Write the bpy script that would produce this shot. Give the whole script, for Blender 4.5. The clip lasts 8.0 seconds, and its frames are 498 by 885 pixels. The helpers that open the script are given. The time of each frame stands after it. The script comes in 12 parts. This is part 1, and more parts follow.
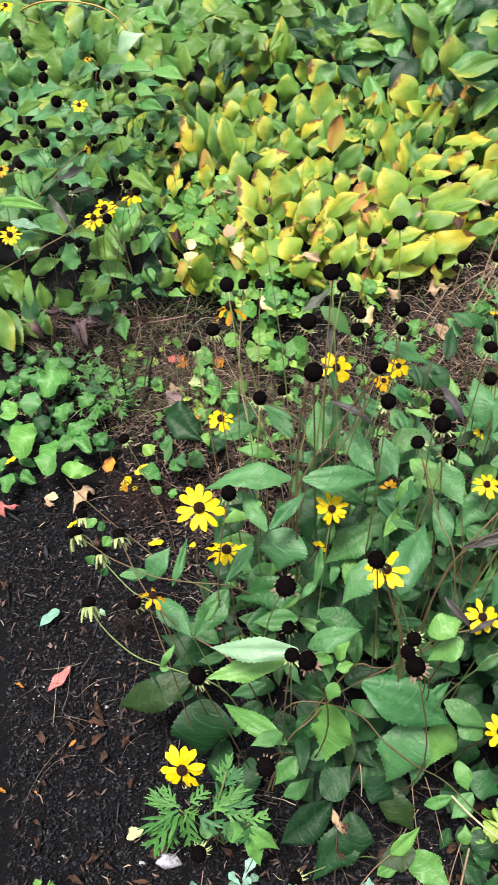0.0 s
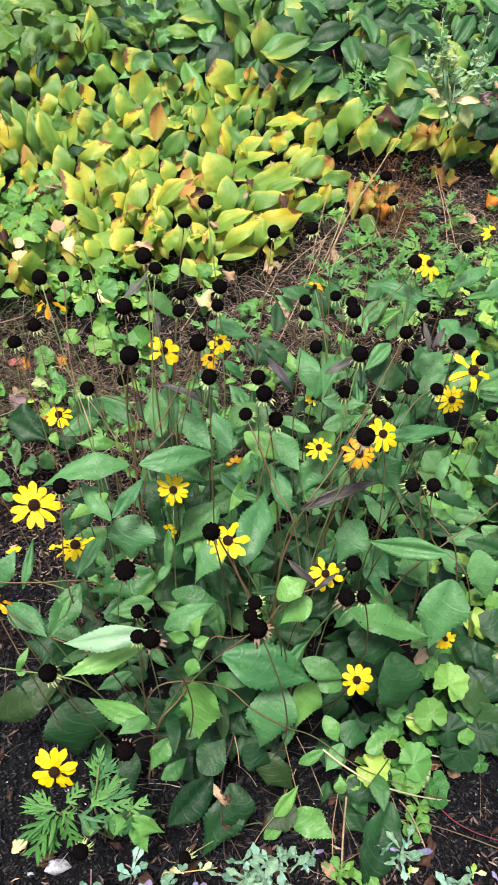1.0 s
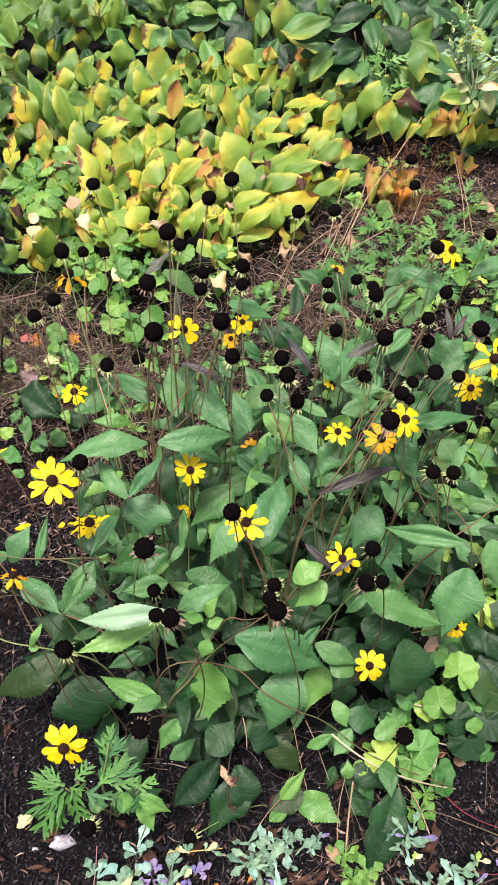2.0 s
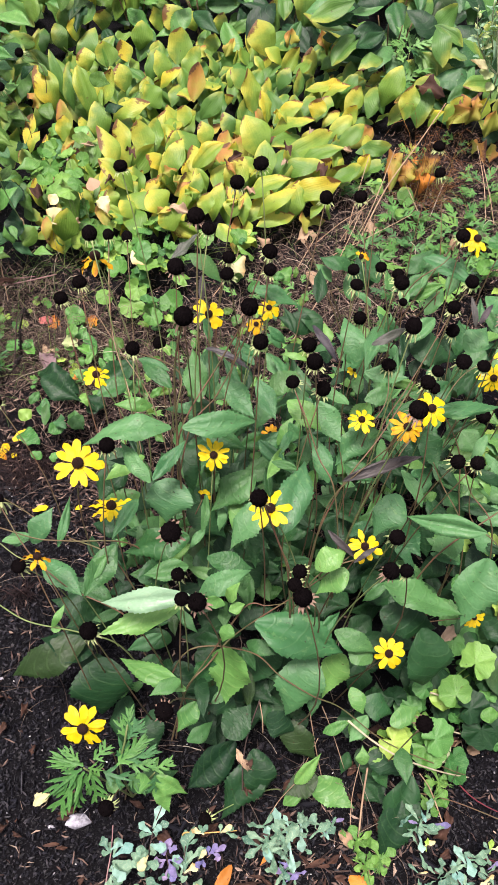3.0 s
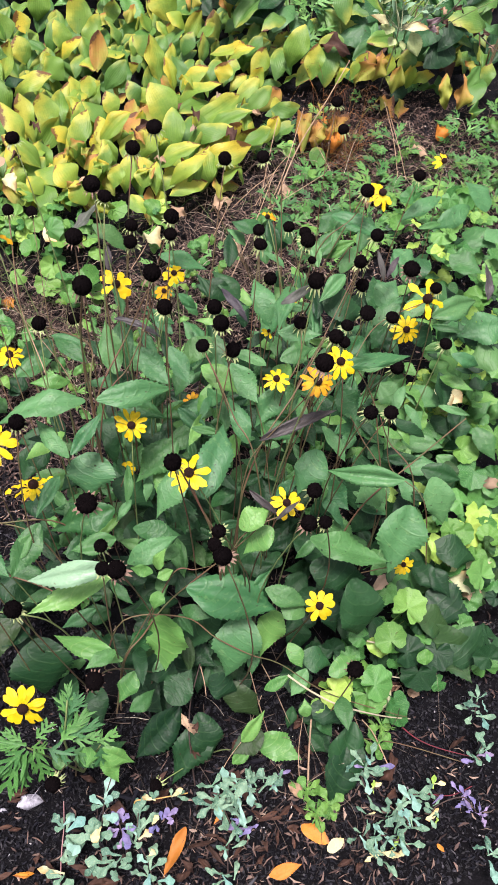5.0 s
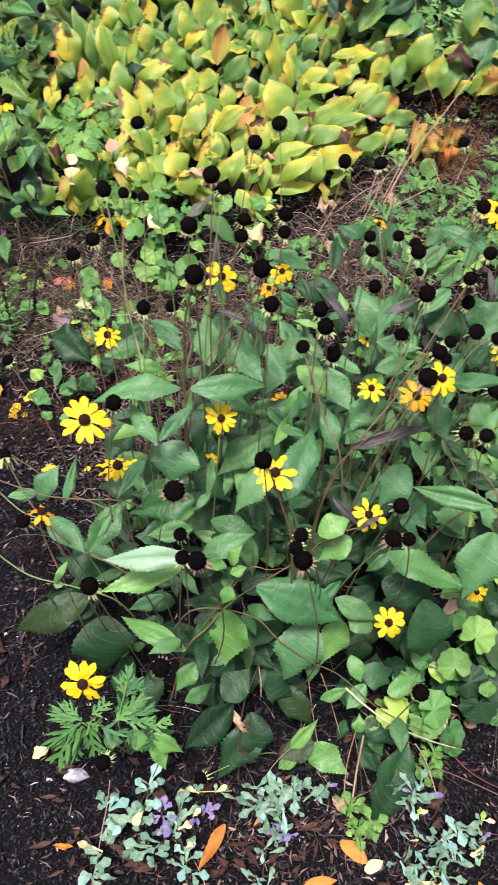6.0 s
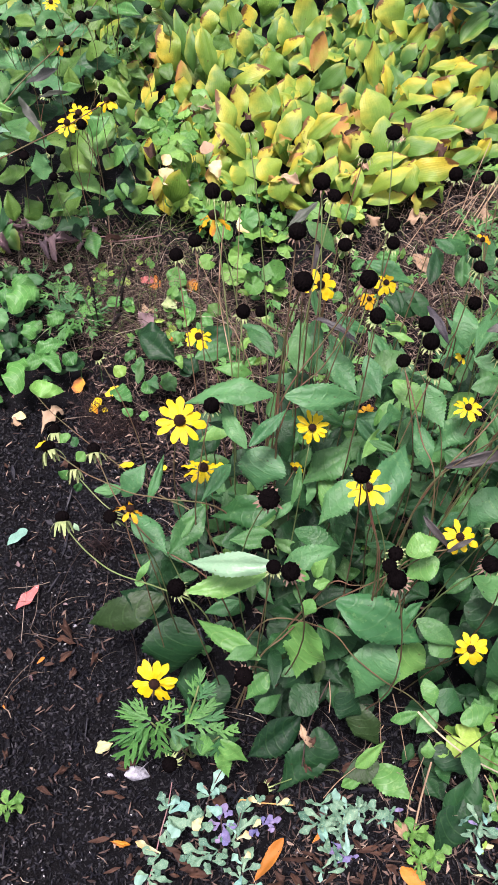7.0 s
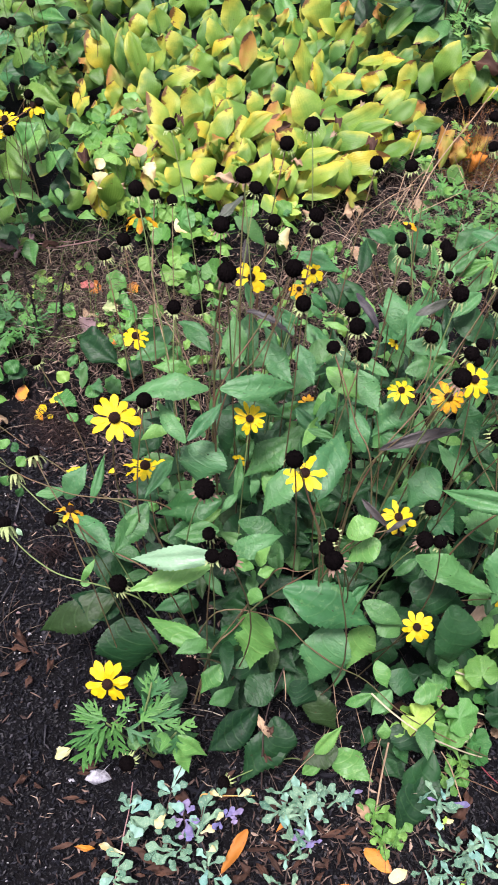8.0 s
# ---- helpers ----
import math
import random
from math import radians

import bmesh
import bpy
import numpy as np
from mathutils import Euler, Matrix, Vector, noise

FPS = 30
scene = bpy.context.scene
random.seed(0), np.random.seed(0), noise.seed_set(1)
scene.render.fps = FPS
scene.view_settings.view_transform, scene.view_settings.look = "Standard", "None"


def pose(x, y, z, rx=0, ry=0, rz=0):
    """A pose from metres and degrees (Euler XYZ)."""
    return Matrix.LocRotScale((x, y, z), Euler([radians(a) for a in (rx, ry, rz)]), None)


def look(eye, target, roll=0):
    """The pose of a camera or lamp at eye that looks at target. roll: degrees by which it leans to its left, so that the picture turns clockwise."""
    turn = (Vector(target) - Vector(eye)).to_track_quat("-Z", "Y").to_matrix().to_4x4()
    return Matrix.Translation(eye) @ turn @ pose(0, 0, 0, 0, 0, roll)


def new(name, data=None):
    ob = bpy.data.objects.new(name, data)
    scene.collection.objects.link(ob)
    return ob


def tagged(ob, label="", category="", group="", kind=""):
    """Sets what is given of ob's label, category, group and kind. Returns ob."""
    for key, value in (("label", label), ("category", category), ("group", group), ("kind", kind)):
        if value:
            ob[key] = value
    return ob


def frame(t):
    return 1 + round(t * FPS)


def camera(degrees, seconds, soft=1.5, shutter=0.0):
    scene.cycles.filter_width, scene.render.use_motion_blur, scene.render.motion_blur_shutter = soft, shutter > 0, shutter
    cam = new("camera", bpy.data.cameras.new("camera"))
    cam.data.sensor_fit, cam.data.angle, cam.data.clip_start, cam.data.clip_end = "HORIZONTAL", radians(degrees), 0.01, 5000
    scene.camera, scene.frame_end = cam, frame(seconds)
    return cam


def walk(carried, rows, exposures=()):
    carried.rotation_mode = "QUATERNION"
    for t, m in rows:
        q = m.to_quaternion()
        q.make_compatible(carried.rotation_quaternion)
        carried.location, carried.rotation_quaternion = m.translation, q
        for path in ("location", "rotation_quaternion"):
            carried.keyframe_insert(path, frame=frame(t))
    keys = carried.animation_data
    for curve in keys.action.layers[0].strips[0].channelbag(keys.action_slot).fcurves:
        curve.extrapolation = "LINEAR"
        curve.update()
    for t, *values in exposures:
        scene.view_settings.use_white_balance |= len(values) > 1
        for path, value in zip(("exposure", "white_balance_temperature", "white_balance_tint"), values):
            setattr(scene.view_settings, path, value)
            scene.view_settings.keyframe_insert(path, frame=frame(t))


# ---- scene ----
cam = camera(35.0, 8.0, soft=1.08, shutter=0.3)
PATH = [
    (0, (0.077, 0.072, 1.444), (-0.015, 1.35, -0.092), -4.4),
    (0.5, (0.101, 0.074, 1.442), (0.141, 1.334, -0.11), -3.4),
    (1, (0.137, 0.05, 1.44), (0.348, 1.288, -0.116), -0.5),
    (1.5, (0.127, 0.049, 1.432), (0.372, 1.265, -0.137), 0.8),
    (2, (0.112, 0.055, 1.429), (0.317, 1.266, -0.149), 1.1),
    (2.2, (0.11, 0.056, 1.43), (0.296, 1.263, -0.153), 0.8),
    (3.3, (0.081, 0.059, 1.425), (0.274, 1.236, -0.181), 2.1),
    (3.5, (0.079, 0.056, 1.423), (0.284, 1.225, -0.186), 2.3),
    (4, (0.116, 0.045, 1.423), (0.378, 1.197, -0.19), 0.6),
    (4.2, (0.15, 0.03, 1.429), (0.439, 1.175, -0.185), -0.5),
    (5.3, (0.121, 0.041, 1.416), (0.418, 1.148, -0.224), 3.7),
    (5.5, (0.123, 0.042, 1.411), (0.374, 1.167, -0.224), 2.8),
    (6, (0.097, 0.048, 1.417), (0.241, 1.186, -0.221), 2.4),
    (6.5, (0.062, 0.061, 1.408), (0.098, 1.205, -0.232), 1.2),
    (7, (0.049, 0.06, 1.408), (0.055, 1.217, -0.224), 0.7),
    (7.5, (0.056, 0.047, 1.406), (0.106, 1.215, -0.217), 1.0),
    (8, (0.082, 0.042, 1.406), (0.182, 1.203, -0.219), 1.2),
]
walk(cam, [(t, look(eye, target, roll)) for t, eye, target, roll in PATH], exposures=[(0, 1.11, 6700, 11), (1.1, 1.11, 6700, 12), (1.5, 1.10, 6800, 18), (2.0, 1.10, 6860, 24), (4.2, 1.09, 6520, 24), (5.5, 1.08, 6480, 25), (6.5, 1.08, 6440, 27), (8, 1.10, 6320, 23)])

# ---- light: an overcast sky with a broad, weak sun ----
SUN_UP, SUN_TURN = 79, 215
world = bpy.data.worlds.new("sky")
world.use_nodes = True
scene.world = world
sky = world.node_tree.nodes.new("ShaderNodeTexSky")
sky.sky_type, sky.sun_disc = "NISHITA", False
sky.sun_elevation, sky.sun_rotation = radians(SUN_UP), radians(SUN_TURN)
sky.dust_density, sky.ozone_density = 4.0, 0.6
backing = world.node_tree.nodes["Background"]
backing.inputs["Strength"].default_value = 0.09
cloud = world.node_tree.nodes.new("ShaderNodeHueSaturation")
cloud.inputs["Saturation"].default_value = 0.45
world.node_tree.links.new(sky.outputs[0], cloud.inputs["Color"])
world.node_tree.links.new(cloud.outputs[0], backing.inputs[0])
sun = new("sun", bpy.data.lights.new("sun", "SUN"))
sun.data.energy, sun.data.angle, sun.data.color = 3.05, radians(14), (1.0, 0.96, 0.9)
way = Vector((math.sin(radians(SUN_TURN)) * math.cos(radians(SUN_UP)), math.cos(radians(SUN_TURN)) * math.cos(radians(SUN_UP)), math.sin(radians(SUN_UP))))
sun.matrix_basis = look(way * 20, (0, 0, 0))

rnd = random.Random(7)


# ---- materials ----
class Nodes:
    """A short way to write node trees."""

    def __init__(self, name):
        self.mat = bpy.data.materials.new(name)
        self.mat.use_nodes = True
        self.tree = self.mat.node_tree
        self.bsdf = self.tree.nodes["Principled BSDF"]
        self.out = self.tree.nodes["Material Output"]

    def add(self, kind, *inputs, operation="", data_type="", blend_type="", interpolation_type="", use_clamp=False):
        node = self.tree.nodes.new("ShaderNode" + kind)
        if operation:
            node.operation = operation
        if data_type:
            node.data_type = data_type
        if blend_type:
            node.blend_type = blend_type
        if interpolation_type:
            node.interpolation_type = interpolation_type
        if use_clamp:
            node.use_clamp = True
        for n, value in enumerate(inputs):
            self.put(node.inputs[n], value)
        return node

    def put(self, socket, value):
        if value is None:
            return
        if isinstance(value, bpy.types.NodeSocket):
            self.tree.links.new(value, socket)
        elif isinstance(value, tuple) and len(value) == 3 and socket.type == "RGBA":
            socket.default_value = (*value, 1)
        else:
            socket.default_value = value

    def math(self, op, a, b=0.0, clamp=False):
        return self.add("Math", a, b, operation=op, use_clamp=clamp).outputs[0]

    def ramp(self, value, low, high):
        node = self.add("MapRange", value, low, high, 0.0, 1.0, interpolation_type="SMOOTHSTEP")
        return node.outputs[0]

    def mix(self, factor, a, b, blend="MIX"):
        node = self.add("Mix", data_type="RGBA", blend_type=blend)
        self.put(node.inputs["Factor"], factor)
        self.put(node.inputs[6], a)
        self.put(node.inputs[7], b)
        return node.outputs[2]

    def noise(self, vector, scale, detail=3.0, rough=0.55):
        node = self.add("TexNoise")
        self.put(node.inputs["Vector"], vector)
        node.inputs["Scale"].default_value = scale
        node.inputs["Detail"].default_value = detail
        node.inputs["Roughness"].default_value = rough
        return node.outputs[0]

    def finish(self, colour, rough, bump=None, strength=0.4, distance=0.002, see_through=0.0, specular=0.5):
        self.put(self.bsdf.inputs["Base Color"], colour)
        self.put(self.bsdf.inputs["Roughness"], rough)
        self.put(self.bsdf.inputs["Specular IOR Level"], specular)
        if bump is not None:
            node = self.add("Bump")
            node.inputs["Strength"].default_value = strength
            node.inputs["Distance"].default_value = distance
            self.put(node.inputs["Height"], bump)
            self.put(self.bsdf.inputs["Normal"], node.outputs[0])
        if see_through:
            glow = self.add("BsdfTranslucent")
            self.put(glow.inputs[0], colour)
            both = self.add("MixShader", see_through, self.bsdf.outputs[0], glow.outputs[0])
            self.tree.links.new(both.outputs[0], self.out.inputs[0])
        return self.mat


def leaf_material(name, one, two, vein, veins=8, parallel=False, rim=None, burn=None, rim_at=0.75, rough=0.42, see_through=0.17, speck=0.25, holes=False, lines=0.22, shine=0.42):
    n = Nodes(name)
    uv = n.add("SeparateXYZ", n.add("UVMap").outputs[0])
    u, v = uv.outputs[0], uv.outputs[1]
    edge = n.math("ABSOLUTE", n.math("MULTIPLY_ADD", v, 2.0))
    edge.node.inputs[2].default_value = -1.0
    luck = n.add("ObjectInfo").outputs["Random"]
    even = n.add("VectorMath", n.add("TexCoord").outputs["Object"], (1.0, 0.45, 1.0), operation="MULTIPLY").outputs[0]
    spot = n.add("VectorMath", even, n.add("CombineXYZ", n.math("MULTIPLY", luck, 37.0), n.math("MULTIPLY", luck, 91.0), 0.0).outputs[0], operation="ADD").outputs[0]
    broad, fine = n.noise(spot, 2.2), n.noise(spot, 14.0)
    other = n.math("FRACT", n.math("MULTIPLY", luck, 13.7))
    colour = n.mix(luck, one, two)
    colour = n.mix(n.math("MULTIPLY", n.ramp(other, 0.55, 1.0), 0.6), colour, (one[0] * 0.5, one[1] * 0.68, one[2] * 0.85))
    colour = n.mix(n.math("MULTIPLY", n.ramp(broad, 0.35, 0.7), 0.55), colour, n.mix(0.5, colour, (one[0] * 0.4, one[1] * 0.5, one[2] * 0.45)))
    colour = n.mix(n.math("MULTIPLY", n.ramp(fine, 0.55, 0.75), speck), colour, vein)
    along = n.math("MULTIPLY", v, float(veins)) if parallel else n.math("MULTIPLY", n.math("SUBTRACT", u, n.math("MULTIPLY", n.math("SUBTRACT", 0.62, n.math("MULTIPLY", edge, 0.16)), edge)), float(veins))
    line = n.math("ABSOLUTE", n.math("SUBTRACT", n.math("FRACT", along), 0.5))
    line = n.math("MULTIPLY", n.ramp(line, 0.3 if parallel else 0.12, 0.0), 0.9 if parallel else n.ramp(n.noise(spot, 6.0), 0.2, 0.55))
    rib = n.ramp(edge, 0.05, 0.012)
    if parallel and rim:
        colour = n.mix(n.math("MULTIPLY", n.ramp(u, 0.55, 0.0), 0.55), colour, (one[0] * 0.5, one[1] * 0.62, one[2] * 0.7))
    colour = n.mix(n.math("MULTIPLY", line, 0.08 if parallel else lines), colour, vein)
    colour = n.mix(n.math("MULTIPLY", rib, 0.6), colour, vein)
    blot = n.ramp(n.noise(spot, 9.0, 2.0), 0.70, 0.76)
    colour = n.mix(n.math("MULTIPLY", blot, 0.7), colour, (one[0] * 0.5 + 0.03, one[1] * 0.3, one[2] * 0.3))
    if holes:
        aged = n.math("MULTIPLY", n.ramp(n.math("FRACT", n.math("MULTIPLY", luck, 29.3)), 0.93, 0.98), n.ramp(n.math("ADD", n.noise(spot, 3.0), n.math("MULTIPLY", edge, 0.25)), 0.5, 0.75))
        colour = n.mix(n.math("MULTIPLY", aged, 0.12), colour, (one[0] * 1.5 + 0.12, one[1] + 0.08, one[2] + 0.005))
        colour = n.mix(n.math("MULTIPLY", n.ramp(n.noise(spot, 20.0, 2.0), 0.68, 0.74), 0.7), colour, (0.03, 0.022, 0.014))
    if rim:
        reach = n.math("ADD", n.math("MULTIPLY", edge, 0.3), n.math("MULTIPLY", n.math("POWER", u, 2.5), 0.6))
        reach = n.math("ADD", reach, n.math("MULTIPLY", n.math("SUBTRACT", n.noise(spot, 4.0), 0.5), 0.7))
        reach = n.math("ADD", reach, n.math("MULTIPLY", n.math("SUBTRACT", luck, 0.5), 0.5))
        colour = n.mix(n.ramp(reach, rim_at - 0.28, rim_at + 0.24), colour, rim)
        if burn:
            colour = n.mix(n.ramp(n.math("ADD", reach, n.math("MULTIPLY", n.math("SUBTRACT", n.noise(spot, 16.0), 0.5), 0.3)), rim_at + 0.26, rim_at + 0.42), colour, burn)
    pucker = n.add("TexVoronoi")
    n.put(pucker.inputs["Vector"], n.add("VectorMath", spot, n.add("CombineXYZ", n.math("MULTIPLY", fine, 0.06), n.math("MULTIPLY", broad, 0.06), 0.0).outputs[0], operation="ADD").outputs[0])
    pucker.inputs["Scale"].default_value = 22.0
    swell = n.math("MULTIPLY", pucker.outputs["Distance"], 0.0 if parallel else -1.2)
    height = n.math("SUBTRACT", n.math("ADD", swell, n.math("MULTIPLY", fine, 0.5)), n.math("ADD", n.math("MULTIPLY", line, 0.9), rib))
    colour = n.mix(n.math("MULTIPLY", n.ramp(n.noise(spot, 30.0, 4.0), 0.35, 0.75), 0.3), colour, n.mix(0.5, colour, (one[0] * 0.3, one[1] * 0.45, one[2] * 0.4)))
    gloss = n.math("ADD", rough - 0.09, n.math("MULTIPLY", broad, 0.2))
    if holes:
        bite = n.add("TexVoronoi")
        n.put(bite.inputs["Vector"], spot)
        bite.inputs["Scale"].default_value = 5.0
        size = n.math("SUBTRACT", n.math("MULTIPLY", fine, 0.16), 0.025)
        bitten = n.math("GREATER_THAN", n.math("FRACT", n.math("MULTIPLY", luck, 7.3)), 0.62)
        gap = n.math("MULTIPLY", n.math("LESS_THAN", bite.outputs["Distance"], size), bitten)
        done = n.finish(colour, gloss, height, 0.32, 0.0015, see_through, shine)
        cover = n.out.inputs[0].links[0].from_socket
        opening = n.add("MixShader", gap, cover, n.add("BsdfTransparent").outputs[0])
        n.tree.links.new(opening.outputs[0], n.out.inputs[0])
        return done
    return n.finish(colour, gloss, height, 0.35 if parallel else 0.28, 0.0014, see_through, shine)


def plain_material(name, one, two, rough=0.7, scale=30.0, bump=0.5, distance=0.001, specular=0.3, see_through=0.0):
    n = Nodes(name)
    luck = n.add("ObjectInfo").outputs["Random"]
    place = n.add("TexCoord").outputs["Object"]
    grain, patch = n.noise(place, scale, 5.0, 0.65), n.noise(place, scale * 0.13)
    colour = n.mix(n.ramp(grain, 0.3, 0.7), one, two)
    colour = n.mix(n.math("MULTIPLY", n.ramp(patch, 0.35, 0.7), 0.5), colour, n.mix(luck, two, one))
    return n.finish(colour, rough, grain, bump, distance, see_through, specular)


def scrap_material(name, shades, rough=0.75, specular=0.3):
    """For joined scraps: each island takes one of four shades."""
    n = Nodes(name)
    luck = n.add("NewGeometry").outputs["Random Per Island"]
    colour = n.mix(n.ramp(luck, 0.3, 0.35), shades[0], shades[1])
    colour = n.mix(n.ramp(luck, 0.62, 0.66), colour, shades[2])
    colour = n.mix(n.ramp(luck, 0.9, 0.93), colour, shades[3])
    grain = n.noise(n.add("TexCoord").outputs["Object"], 160.0, 4.0)
    colour = n.mix(n.math("MULTIPLY", n.ramp(grain, 0.4, 0.7), 0.5), colour, n.mix(0.65, colour, (0.004, 0.004, 0.005)))
    return n.finish(colour, rough, grain, 0.6, 0.002, 0.0, specular)


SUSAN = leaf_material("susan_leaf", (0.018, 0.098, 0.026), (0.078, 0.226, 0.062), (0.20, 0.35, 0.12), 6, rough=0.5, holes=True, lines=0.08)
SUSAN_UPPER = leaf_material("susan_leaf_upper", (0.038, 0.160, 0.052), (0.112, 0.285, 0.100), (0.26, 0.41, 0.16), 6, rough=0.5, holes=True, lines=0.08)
SUSAN_WARM = leaf_material("susan_leaf_warm", (0.058, 0.150, 0.020), (0.150, 0.285, 0.045), (0.26, 0.37, 0.11), 6, rough=0.5, holes=True, lines=0.12)
# dark green of the low leaves, with the shade under the clumps put in
SUSAN_DARK = leaf_material("susan_leaf_dark_shaded", (0.007, 0.040, 0.013), (0.020, 0.084, 0.025), (0.055, 0.130, 0.045), 6, rough=0.5, holes=True, lines=0.3, shine=0.32)
# pale leaf green; also holds the painted sheen of pa's white leaf
SUSAN_PALE = leaf_material("susan_leaf_pale_sheen", (0.25, 0.43, 0.25), (0.29, 0.47, 0.28), (0.38, 0.52, 0.33), 6, rough=0.38)
PALE = leaf_material("pale_leaf", (0.34, 0.46, 0.17), (0.48, 0.55, 0.24), (0.56, 0.60, 0.34), 7, rough=0.5)
SUSAN_LIGHT = leaf_material("susan_leaf_light", (0.085, 0.25, 0.055), (0.155, 0.35, 0.080), (0.30, 0.46, 0.14), 6, rough=0.45)
SUSAN_PURPLE = leaf_material("susan_leaf_purple", (0.045, 0.034, 0.040), (0.060, 0.078, 0.052), (0.13, 0.09, 0.085), rough=0.5, see_through=0.1)
HOSTA_YELLOW = leaf_material("hosta_leaf_yellow", (0.24, 0.37, 0.040), (0.36, 0.44, 0.050), (0.44, 0.50, 0.10), 11, True, (0.56, 0.46, 0.04), (0.17, 0.075, 0.02), 0.70, 0.5, 0.28, 0.1)
HOSTA_LIME = leaf_material("hosta_leaf_lime", (0.13, 0.27, 0.034), (0.25, 0.39, 0.050), (0.36, 0.46, 0.10), 11, True, (0.46, 0.46, 0.06), (0.16, 0.070, 0.02), 0.78, 0.48, 0.26, 0.1)
HOSTA_GREEN = leaf_material("hosta_leaf_green", (0.070, 0.195, 0.034), (0.140, 0.28, 0.050), (0.22, 0.37, 0.09), 11, True, (0.32, 0.37, 0.06), (0.16, 0.07, 0.03), 0.92, 0.46, 0.24, 0.1)
HOSTA_BURNT = leaf_material("hosta_leaf_withered", (0.32, 0.36, 0.05), (0.42, 0.33, 0.05), (0.48, 0.42, 0.14), 11, True, (0.40, 0.19, 0.045), (0.14, 0.06, 0.035), 0.68, 0.62, 0.22, 0.3)
IVY = leaf_material("ivy_leaf", (0.064, 0.210, 0.033), (0.175, 0.36, 0.068), (0.30, 0.48, 0.15), 5, rough=0.5, holes=True)
WEED_LIGHT = leaf_material("light_weed_leaf", (0.10, 0.30, 0.05), (0.17, 0.40, 0.08), (0.30, 0.50, 0.18), 7, rough=0.46, lines=0.4)
WEED = leaf_material("weed_leaf", (0.038, 0.168, 0.035), (0.092, 0.275, 0.060), (0.24, 0.42, 0.15), 7, rough=0.46, lines=0.42, holes=True)
LIME_ROUND = leaf_material("lime_round_leaf", (0.27, 0.46, 0.07), (0.36, 0.52, 0.09), (0.45, 0.58, 0.20), 6, rough=0.45)
CUT = leaf_material("cut_leaf", (0.055, 0.19, 0.040), (0.125, 0.32, 0.070), (0.25, 0.44, 0.14), 4, rough=0.52)
GREY = leaf_material("grey_leaf", (0.085, 0.205, 0.130), (0.20, 0.345, 0.225), (0.46, 0.54, 0.34), 5, rough=0.55, see_through=0.12, speck=0.6)
MINT = leaf_material("mint_leaf", (0.17, 0.36, 0.28), (0.27, 0.46, 0.37), (0.40, 0.55, 0.46), 7, rough=0.5, see_through=0.1)
MAUVE = leaf_material("mauve_leaf", (0.17, 0.15, 0.34), (0.29, 0.22, 0.35), (0.40, 0.36, 0.42), 5, rough=0.6, see_through=0.12)
CREAM = leaf_material("cream_leaf", (0.62, 0.58, 0.30), (0.72, 0.66, 0.36), (0.75, 0.70, 0.45), 6, rim=(0.50, 0.34, 0.14), rim_at=0.95, rough=0.6)
PETAL = leaf_material("petal", (0.90, 0.62, 0.002), (0.95, 0.68, 0.003), (0.88, 0.55, 0.002), 3, True, rough=0.5, see_through=0.3, speck=0.05)
PETAL_OLD = leaf_material("old_petal", (0.88, 0.46, 0.004), (0.80, 0.44, 0.008), (0.60, 0.24, 0.01), 3, True, rim=(0.55, 0.20, 0.02), rim_at=0.95, rough=0.55, see_through=0.3)
DRY = leaf_material("dry_leaf", (0.055, 0.024, 0.015), (0.125, 0.056, 0.030), (0.08, 0.04, 0.025), 7, rim=(0.05, 0.022, 0.014), rim_at=0.6, rough=0.75, see_through=0.08)
DRY_MAUVE = leaf_material("mauve_dry_leaf", (0.16, 0.095, 0.105), (0.33, 0.235, 0.24), (0.12, 0.07, 0.07), 7, rough=0.75, see_through=0.08)
DRY_TAN = leaf_material("tan_dry_leaf", (0.36, 0.23, 0.14), (0.52, 0.37, 0.24), (0.38, 0.24, 0.14), 7, rough=0.7, see_through=0.1)
DRY_ORANGE = leaf_material("orange_dry_leaf", (0.62, 0.20, 0.025), (0.66, 0.30, 0.03), (0.40, 0.12, 0.02), 7, rim=(0.28, 0.10, 0.03), rim_at=0.9, rough=0.6, see_through=0.15)
DRY_RED = leaf_material("red_dry_leaf", (0.60, 0.16, 0.15), (0.66, 0.22, 0.20), (0.62, 0.36, 0.30), 7, rough=0.5, see_through=0.1)
CONE = plain_material("seed_cone", (0.0016, 0.0014, 0.0016), (0.0085, 0.0065, 0.0068), 0.95, 900.0, 0.9, 0.001, 0.0)
EYE = plain_material("flower_cone", (0.010, 0.004, 0.003), (0.028, 0.010, 0.006), 0.8, 900.0, 0.8, 0.001, 0.2)
BRACT = plain_material("bract", (0.26, 0.38, 0.14), (0.40, 0.42, 0.20), 0.7, 60.0, 0.3, see_through=0.15)
BRACT_DRY = plain_material("withered_bract", (0.30, 0.21, 0.15), (0.17, 0.10, 0.075), 0.75, 60.0, 0.3, see_through=0.1)
STEM = plain_material("stem", (0.105, 0.115, 0.048), (0.150, 0.066, 0.046), 0.55, 18.0, 0.3)
STEM_GREEN = plain_material("green_stem", (0.13, 0.20, 0.065), (0.19, 0.22, 0.09), 0.5, 25.0, 0.3)
SPIRE_STEM = plain_material("spire_stem", (0.30, 0.36, 0.20), (0.40, 0.42, 0.25), 0.6, 30.0, 0.3)
STEM_PALE = plain_material("pale_stem", (0.52, 0.47, 0.34), (0.38, 0.32, 0.20), 0.65, 30.0, 0.3)
STEM_RED = plain_material("red_stem", (0.20, 0.035, 0.045), (0.11, 0.02, 0.03), 0.55, 30.0, 0.3)
